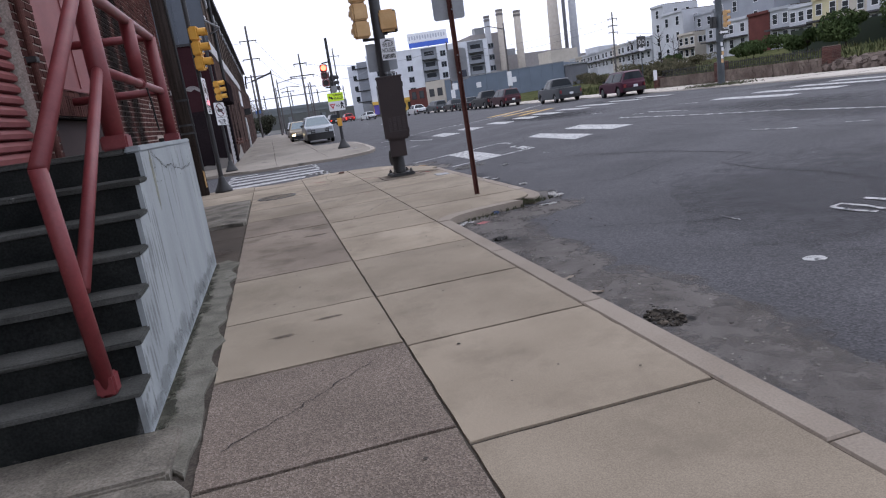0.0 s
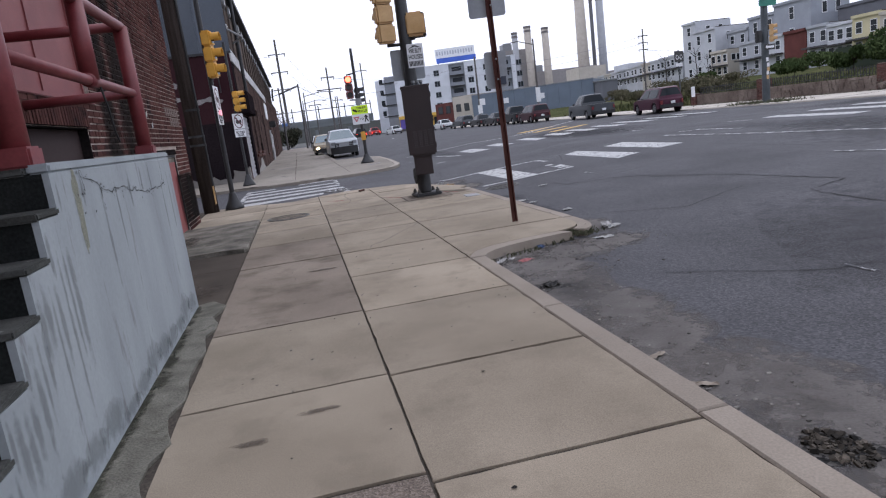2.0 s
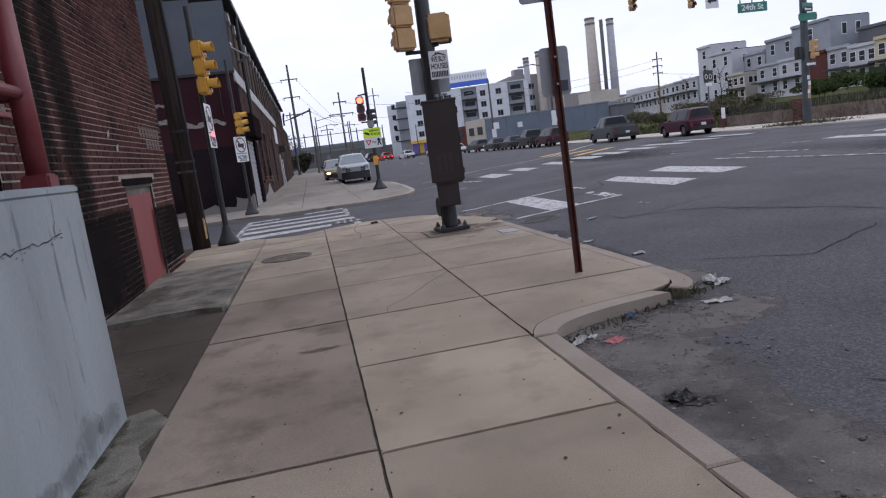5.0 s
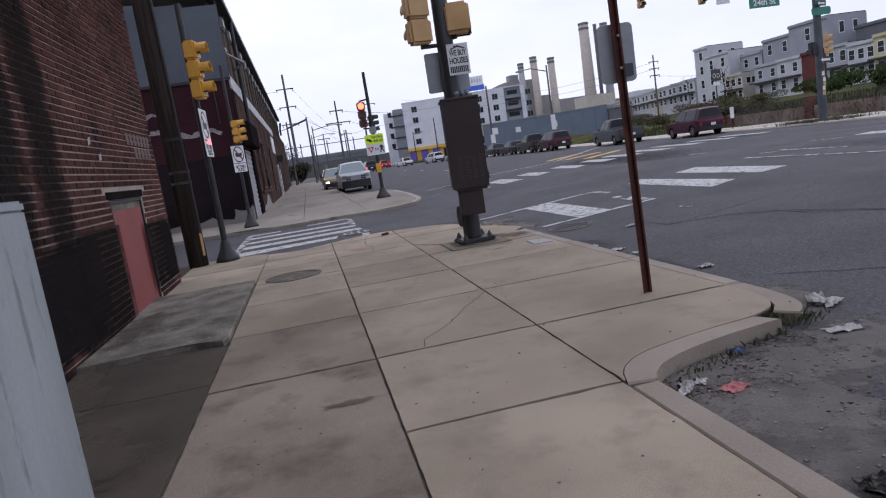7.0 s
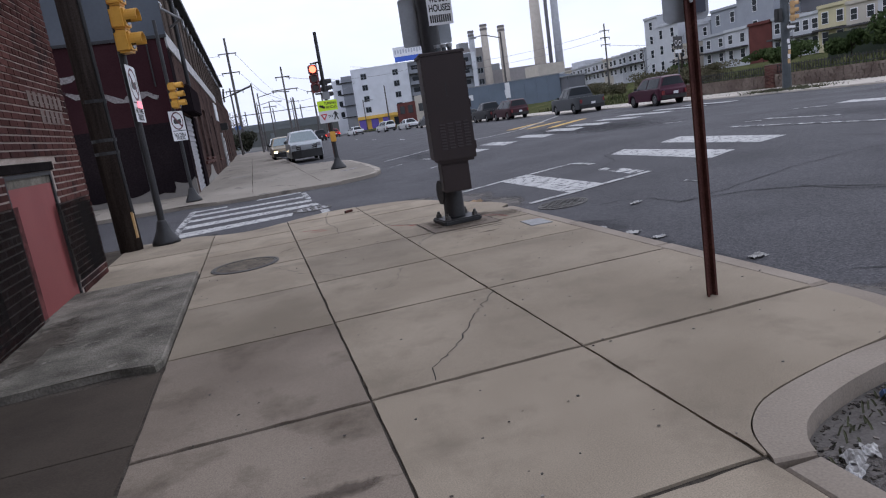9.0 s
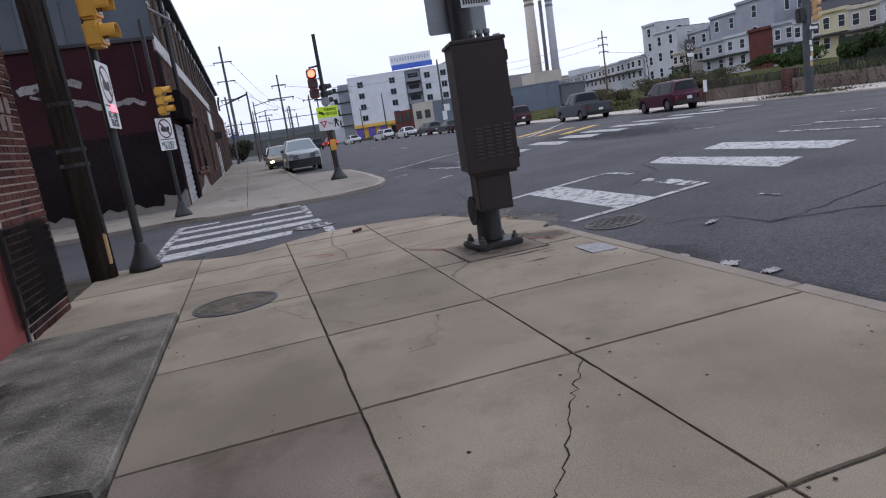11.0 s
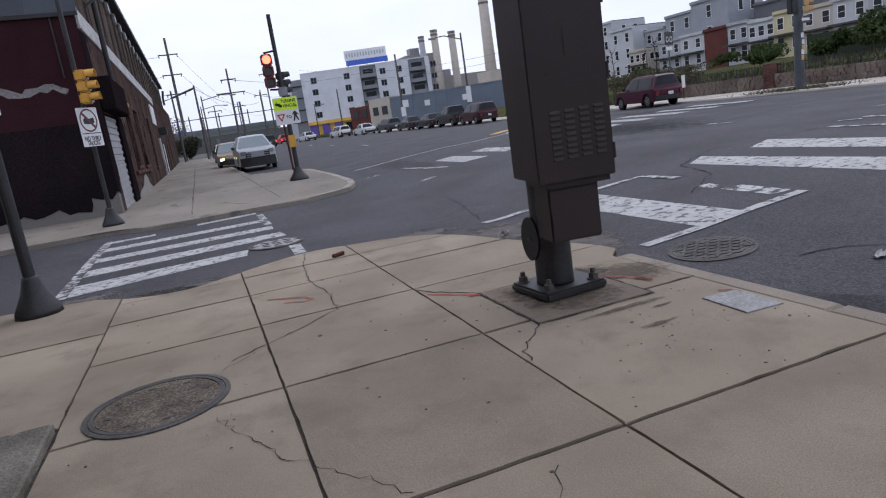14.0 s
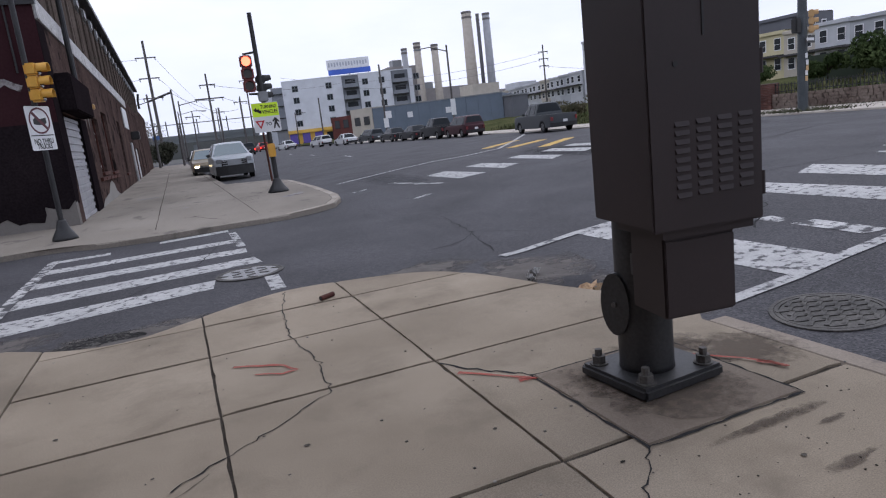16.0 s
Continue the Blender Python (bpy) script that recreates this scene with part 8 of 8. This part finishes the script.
# ---- poles and wires ----
def far_pole(x, y, h, label, arms=(), r=0.16, lean=0.0, lampside=0, category="utility pole", material="far_timber"):
    p = thing("utility_pole" if not lampside else "street_lamp", (x, y, -0.1), label, category)
    part("shaft", tube(B(), [(x, y, -0.1), (x + lean, y, h)], [r, r * 0.65], 8), material, p)
    for z, w in arms:
        part("crossarm", box(B(), x + lean * z / h - w, x + lean * z / h + w, y - 0.08, y + 0.08, z - 0.09, z + 0.09), material, p)
        for s in (-1, 1):
            part("insulator", tube(B(), [(x + lean * z / h + s * w * 0.9, y, z), (x + lean * z / h + s * w * 0.9, y, z - 0.5)], 0.07, 6), "steel_grey", p)
    if lampside:
        part("lamp_arm", tube(B(), [(x, y, h * 0.93), (x + lampside * 0.6, y, h * 0.985), (x + lampside, y, h * 0.97)], 0.06, 6), material, p)
        part("lamp_head", box(B(), x + lampside - 0.5, x + lampside + 0.3, y - 0.2, y + 0.2, h * 0.955, h * 0.975, 0.04), "steel_grey", p)
    return p


far_pole(-1.15, 131, 20.2, "very tall timber pole with stacked crossarms", ((17.5, 1.6), (14.2, 1.6), (11.0, 1.6)), 0.28)
far_pole(-1.55, 101, 9.1, "dark steel catenary pole by the pavement", (), 0.16)
far_pole(1.25, 96, 9.0, "dark steel catenary pole by the pavement", (), 0.16)
port = thing("overhead_beam", (0.5, 98.5, 9), "dark steel beam between two poles", "beam")
part("beam", tube(B(), [(-1.55, 101, 8.2), (1.25, 96, 8.7)], 0.13, 8), "pole_dark", port)
part("stay", tube(B(), [(-4, 104, 7.8), (-1.55, 101, 8.2)], 0.05, 6), "pole_dark", port)
far_pole(7.0, 121, 13.2, "timber utility pole with crossarms", ((9.4, 2.2), (11.5, 1.2)), 0.20)
far_pole(2.0, 104, 8.2, "street lamp with an arm over the road", (), 0.12, 0, 4.2, "street lamp")
far_pole(2.2, 130, 8.4, "street lamp with an arm over the road", (), 0.12, 0, 4.2, "street lamp")
np1 = far_pole(26.0, 92, 9.6, "dark timber utility pole with white notices", (), 0.17)
plate(np1, "notice", 26.0, 91.80, 2.3, 0.7, 1.2, 12, "sign_white")
plate(np1, "notice", 26.4, 91.78, 3.3, 0.9, 0.9, 12, "sign_white")
far_pole(23.6, 118.7, 7.8, "dark timber utility pole", (), 0.15)
np2 = far_pole(30.2, 79.8, 9.9, "dark street lamp with an arm over the road", (), 0.15, 0, -3.4, "street lamp")
plate(np2, "notice", 30.2, 79.62, 3.1, 0.7, 1.8, 15, "sign_white")
far_pole(21.4, 129.4, 6.3, "street lamp beside the shopfront", (), 0.12, 0, 1.6, "street lamp")
far_pole(79.2, 138.7, 15.8, "timber utility pole with stacked crossarms", ((14.3, 1.2), (12.8, 1.2), (11.3, 1.2)), 0.22)
far_pole(19.5, 178, 19, "timber utility pole beside the apartments", ((17, 1.5),), 0.22)
for k, (x, y, h) in enumerate(((14.5, 150, 11), (16.2, 165, 12.5), (11.5, 175, 11), (5.5, 160, 10), (9.5, 140, 9), (13.0, 190, 12), (3.0, 185, 9))):
    far_pole(x, y, h, "distant railway catenary pole", ((h - 1.2, 1.5),) if k % 2 else (), 0.17)
wires = thing("overhead_wires", (0, 120, 9), "thin dark overhead wires", "wires")
for a, b, sag in (((0.35, 131, 17.2), (30, 300, 12), 4), ((0.35, 131, 14), (32, 300, 9), 4), ((-2.65, 131, 17.2), (-30, 60, 15), 2), ((-2.65, 131, 14), (-30, 60, 12), 2), ((-2.65, 131, 11), (-30, 60, 10), 1.5),
                  ((7.0, 121, 11.5), (40, 150, 13), 1.5), ((9.0, 121, 9.4), (24, 150, 11), 1.5), ((1.25, 96, 8.6), (14, 150, 9), 1.2), ((79.2, 138.7, 14.2), (30, 190, 18), 3), ((79.2, 138.7, 12.7), (30, 190, 16), 3), ((79.2, 138.7, 11.2), (120, 120, 10), 2)):
    pts = [tuple(Vector(a).lerp(Vector(b), k / 12) - Vector((0, 0, sag * 4 * (k / 12) * (1 - k / 12)))) for k in range(13)]
    # wire colour is paled for haze
    part("wire", tube(B(), pts, 0.03, 4, cap=False), plain("hazy wire", (0.16, 0.16, 0.18), 0.7), wires)
bridge = thing("railway_bridge", (8, 205, 3), "low dark railway bridge across the road", "bridge")
# bridge steel has the distance haze put into its colour
part("deck", box(B(), -30, 24, 203, 210, 4.2, 5.4), plain("hazed bridge steel", (0.15, 0.165, 0.17), 0.8), bridge)
for x in (-14, -4, 6, 16):
    part("pier", box(B(), x, x + 1.2, 203.5, 209, -0.1, 3.4), M["hazed bridge steel"], bridge)
part("parapet", box(B(), -30, 24, 202.8, 203.0, 5.4, 6.4), M["hazed bridge steel"], bridge)
for k in range(7):
    part("catenary_post", tube(B(), [(-24 + 8 * k, 206, 5.4), (-24 + 8 * k, 206, 10.5)], 0.15, 6), "pole_dark", bridge)
part("catenary_beam", box(B(), -24, 24, 205.9, 206.1, 9.4, 9.6), "pole_dark", bridge)
back = thing("far_trees", (0, 240, 0), "grey bank closing the far end of the road", "backdrop", kind="structure")
# bank colour likewise raised for haze
part("bank", box(B(), -60, 40, 230, 232, -0.1, 4.5), plain("hazy dark bank", (0.11, 0.115, 0.11), 0.95), back)
leafy("tree", -3.2, 122, 0, 4.2, 4.0, 1500, 401, "bare grey roadside tree behind the poles", "twig", 0.13, category="tree")
leafy("tree", -6.0, 132, 0, 4.5, 5.0, 1500, 402, "bare grey roadside tree behind the poles", "twig", 0.13, category="tree")
leafy("bush", -1.5, 114, 0, 2.3, 1.7, 2600, 403, "dense dark bush at the end of the pavement", worn("dusty dark leaves", (0.036, 0.040, 0.026), (0.075, 0.074, 0.052), 0.9, scale=0.8, fine=6, vary=0.4, island=True), 0.22, category="bush")
sgn = thing("far_sign", (-1.6, 112, 0), "small blue street sign on a post", "sign")
part("post", tube(B(), [(-1.6, 112, 0), (-1.6, 112, 4.4)], 0.06, 6), "pole_grey", sgn)
plate(sgn, "panel", -1.6, 111.9, 4.0, 0.9, 0.55, 0, plain("blue sign", (0.06, 0.12, 0.30), 0.6))

# ---- litter and weeds ----
def scrap(name, label, x, y, z, w, h, material, seed, turn=0.0, lift=0.03, category="litter"):
    """A crumpled sheet lying on the ground."""
    rr = random.Random(seed)
    bm = B()
    z += road_z(x) - ROAD if z < -0.05 else 0
    n = 6
    g = [[bm.verts.new(pose(x, y, z, 0, 0, turn) @ Vector(((i / n - 0.5) * w * (1 + rr.uniform(-0.15, 0.15)), (j / n - 0.5) * h * (1 + rr.uniform(-0.15, 0.15)), 0.004 + rr.random() * lift))) for i in range(n + 1)] for j in range(n + 1)]
    for j in range(n):
        for i in range(n):
            bm.faces.new((g[j][i], g[j][i + 1], g[j + 1][i + 1], g[j + 1][i]))
    return tagged(part(name, bm, material), label, category)


scrap("red_wrapper", "flat red wrapper lying in the parking bay", 1.80, 7.30, ROAD, 0.155, 0.11, "red_pack", 1, 20, 0.012)
scrap("paper_scrap", "crumpled white paper by the bay kerb", 1.70, 7.46, ROAD, 0.09, 0.06, "paper", 2, 50, 0.015)
scrap("paper_scrap", "crumpled white paper by the bay kerb", 1.60, 7.44, ROAD, 0.08, 0.08, "paper", 3, 10, 0.03)
scrap("paper_scrap", "crumpled white paper by the bay kerb", 1.545, 7.38, ROAD, 0.12, 0.06, "paper", 4, 30, 0.02)
scrap("newspaper", "wet newspaper sheet at the corner of the bay", 2.90, 7.72, ROAD, 0.21, 0.11, "paper", 5, -10, 0.02)
scrap("cardboard_scrap", "torn cardboard and paper at the corner of the bay", 3.26, 8.22, ROAD, 0.20, 0.13, "paper", 6, 25, 0.035)
scrap("cardboard_scrap", "torn cardboard on the road by the kerb", 3.22, 8.3, ROAD + 0.02, 0.22, 0.12, "paper", 7, 60, 0.04)
scrap("blue_rag", "small blue crumpled wrapper in the gutter", 2.13, 7.72, ROAD, 0.075, 0.07, plain("blue wrapper", (0.07, 0.11, 0.21), 0.7), 8, 0, 0.05)
scrap("paper_scrap", "white paper scrap on the asphalt", 3.42, 9.95, ROAD, 0.14, 0.10, "paper", 9, 0, 0.03)
scrap("paper_scrap", "white paper scraps beside the kerb", 3.32, 11.6, ROAD, 0.16, 0.14, "paper", 10, 40, 0.02)
scrap("paper_scrap", "white paper scraps beside the kerb", 3.36, 11.2, ROAD, 0.14, 0.10, "paper", 11, 10, 0.02)
scrap("paper_scrap", "white paper scraps beside the kerb", 3.25, 12.1, ROAD, 0.10, 0.08, "paper", 12, 70, 0.02)
scrap("paper_scrap", "white paper scrap on the asphalt", 4.2, 12.9, ROAD, 0.18, 0.08, "paper", 13, 20, 0.03)
scrap("cardboard_scrap", "tan cardboard in the corner gutter", 2.90, 15.55, ROAD, 0.34, 0.16, "card", 14, 20, 0.10)
scrap("paper_scrap", "white cup scrap in the corner gutter", 2.95, 16.45, ROAD, 0.10, 0.08, "paper", 15, 20, 0.07)
scrap("paper_scrap", "white cup scrap in the corner gutter", 2.82, 16.3, ROAD, 0.12, 0.06, "paper", 16, 80, 0.06)
scrap("paper_scrap", "white paper bit on the stained slab", -2.0, 8.6, -0.006, 0.10, 0.06, "paper", 17, 20, 0.02)
for y, turn in ((4.36, 20), (3.90, -30)):
    scrap("concrete_chip", "pale chip of broken concrete beside the kerb", 1.55, y, ROAD, 0.15, 0.05, "kerb", int(y * 10), turn, 0.014, "rubble")
crumbs, crnd = B(), random.Random(91)
for k in range(420):
    if k < 300:
        i = crnd.random() * (len(bay_o) - 1.001)
        (xa, ya), (xb, yb) = bay_o[int(i)], bay_o[int(i) + 1]
        u, off = i - int(i), 0.02 + 0.30 * crnd.random() ** 2
        cx, cy = xa + (xb - xa) * u + off * 0.5, ya + (yb - ya) * u - off
    else:
        cx, cy = crnd.gauss(2.25, 0.25), crnd.gauss(6.75, 0.22)
        if cx < 1.5 or cy > 7.4:
            continue
    r = crnd.uniform(0.002, 0.012)
    box(crumbs, -r, r, -r * 0.6, r * 0.6, 0, r * 0.35, m=pose(cx, cy, ROAD + 0.003, crnd.uniform(-20, 20), crnd.uniform(-20, 20), crnd.uniform(0, 180)))
tagged(part("leaf_crumbs", crumbs, worn("leaf and paper crumbs", (0.035, 0.03, 0.026), (0.15, 0.135, 0.12), 0.95, scale=9, fine=60, vary=0.9, island=True)), "leaf crumbs and paper bits in the bay", "litter", kind="stuff")
scrap("leaf_litter", "dark wet leaf litter by the kerb", 1.65, 6.22, ROAD, 0.16, 0.12, "hole", 18, 20, 0.03)
pipe_bit = thing("pipe_offcut", (1.06, 16.8, 0), "short rusty pipe offcut lying on the pavement", "pipe")
part("body", tube(B(), [(0.98, 16.76, 0.024), (1.11, 16.84, 0.024)], 0.022, 12), "rust", pipe_bit)
part("bore", tube(B(), [(0.976, 16.757, 0.024), (0.982, 16.761, 0.024)], 0.015, 10), "black", pipe_bit)
weeds = B()
wr2 = random.Random(12)
for k in range(230):
    u = wr2.random()
    if u < 0.75:
        x, y = wr2.gauss(2.74, 0.11), wr2.gauss(8.02, 0.08)
        z, s = -0.07, 0.042
    else:
        x, y, z, s = wr2.uniform(1.5, 2.6), 7.62 + wr2.uniform(0, 0.25), ROAD, 0.04
        y = 7.5 + (x - 1.5) * 0.36 + wr2.uniform(-0.06, 0.04)
    a, h = wr2.uniform(0, 6.28), wr2.uniform(0.5, 1.4) * s
    dx, dy = math.cos(a) * h * 0.7, math.sin(a) * h * 0.7
    v = [weeds.verts.new(p) for p in ((x - 0.006, y, z), (x + 0.006, y, z), (x + dx * 0.6 + 0.007, y + dy * 0.6, z + h * 0.8), (x + dx, y + dy, z + h), (x + dx * 0.6 - 0.007, y + dy * 0.6, z + h * 0.8))]
    weeds.faces.new(v)
tagged(part("weeds", weeds, "weed"), "small green weeds growing in the broken kerb", "weeds", kind="stuff")
far_weeds = B()
for k in range(700):
    if k < 450:
        x, y, z, s = wr2.gauss(22.2, 0.45), wr2.gauss(29.1, 1.1), 0.29, 0.16
    else:
        x, y, z, s = wr2.uniform(25.2, 25.7), wr2.uniform(21, 40), 0.29, 0.09
    a, h = wr2.uniform(0, 6.28), wr2.uniform(0.4, 1.2) * s
    v = [far_weeds.verts.new(p) for p in ((x - 0.03, y, z), (x + 0.03, y, z), (x + math.cos(a) * h, y + math.sin(a) * h, z + h))]
    far_weeds.faces.new(v)
tagged(part("weeds", far_weeds, "weed"), "tufts of weeds along the far kerb and wall", "weeds", kind="stuff")

# ---- bricks of the stair-side building ----
BL, BH, J = 0.203, 0.060, 0.016
brick_mesh = {}


def brick_shape(length):
    key = round(length, 3)
    if key not in brick_mesh:
        bm = box(B(), 0, 0.022, 0, key, 0, BH)
        for v in bm.verts:
            if v.co.x > 0.01:
                v.co.y += 0.003 if v.co.y < key / 2 else -0.003
                v.co.z += 0.002 if v.co.z < BH / 2 else -0.002
        me = bpy.data.meshes.new("brick")
        bmesh.ops.recalc_face_normals(bm, faces=bm.faces[:])
        bm.to_mesh(me)
        bm.free()
        me.materials.append(M["brick"])
        brick_mesh[key] = me
    return brick_mesh[key]


brnd = random.Random(51)
verts, faces, singles = [], [], 0
RUNS = ((9.72, 10.12), (10.55, 10.98))
course, z = 0, 0.0
while z < 8.9:
    header = course % 6 == 5
    length = BL if not header else (BL - J) / 2
    y = 2.4 - (0 if course % 2 else (BL + J) / 2)
    while y < 15.2:
        a, b = max(y, 2.4), min(y + length, 15.195)
        for o in OPEN:
            if o[2] - 0.02 < z + BH and z < o[3] + 0.01 and a < o[1] + 0.01 and b > o[0] - 0.01:
                if a >= o[0] - 0.06 and b <= o[1] + 0.06:
                    b = a
                elif a < o[0]:
                    b = min(b, o[0] - 0.004)
                else:
                    a = max(a, o[1] + 0.004)
        if 12.26 < b and a < 13.94 and 1.37 < z < 1.54:
            b = a
        if b - a > 0.035:
            out = brnd.uniform(-0.003, 0.004)
            if abs(b - a - length) < 0.002 and 11.4 < a < 14.9 and z < 1.7 and singles < 300:
                ob = new("brick", brick_shape(length))
                ob.parent = brick_house
                ob.location = Vector((FX - 0.014 + out, a, z)) - brick_house.location
                singles += 1
            else:
                n = len(verts)
                x0, x1 = FX - 0.022, FX + 0.008 + out
                for xx, yy, zz in ((x0, a, z), (x0, b, z), (x0, b, z + BH), (x0, a, z + BH), (x1, a + 0.003, z + 0.002), (x1, b - 0.003, z + 0.002), (x1, b - 0.003, z + BH - 0.002), (x1, a + 0.003, z + BH - 0.002)):
                    verts.append((xx - brick_house.location.x, yy - brick_house.location.y, zz - brick_house.location.z))
                faces += [(n + 4, n + 5, n + 6, n + 7), (n, n + 1, n + 5, n + 4), (n + 1, n + 2, n + 6, n + 5), (n + 2, n + 3, n + 7, n + 6), (n + 3, n, n + 4, n + 7)]
        y += length + J
    z += BH + J
    course += 1
bme = bpy.data.meshes.new("brickwork")
bme.from_pydata(verts, [], faces)
bme.materials.append(M["brick_mass"])
bw = new("brickwork", bme)
bw.parent = brick_house
tagged(bw, kind="stuff")
# soft-edged black strips laid flat over the bricks
for y0, y1 in RUNS:
    strip = B()
    strip.faces.new([strip.verts.new((FX + 0.0135, y, z)) for y, z in ((y0 - 0.14, -3.0), (y1 + 0.14, -3.0), (y1 + 0.14, 9.0), (y0 - 0.14, 9.0))])
    part("soot_run", strip, "soot_run", brick_house, "black upright strip over the brickwork")
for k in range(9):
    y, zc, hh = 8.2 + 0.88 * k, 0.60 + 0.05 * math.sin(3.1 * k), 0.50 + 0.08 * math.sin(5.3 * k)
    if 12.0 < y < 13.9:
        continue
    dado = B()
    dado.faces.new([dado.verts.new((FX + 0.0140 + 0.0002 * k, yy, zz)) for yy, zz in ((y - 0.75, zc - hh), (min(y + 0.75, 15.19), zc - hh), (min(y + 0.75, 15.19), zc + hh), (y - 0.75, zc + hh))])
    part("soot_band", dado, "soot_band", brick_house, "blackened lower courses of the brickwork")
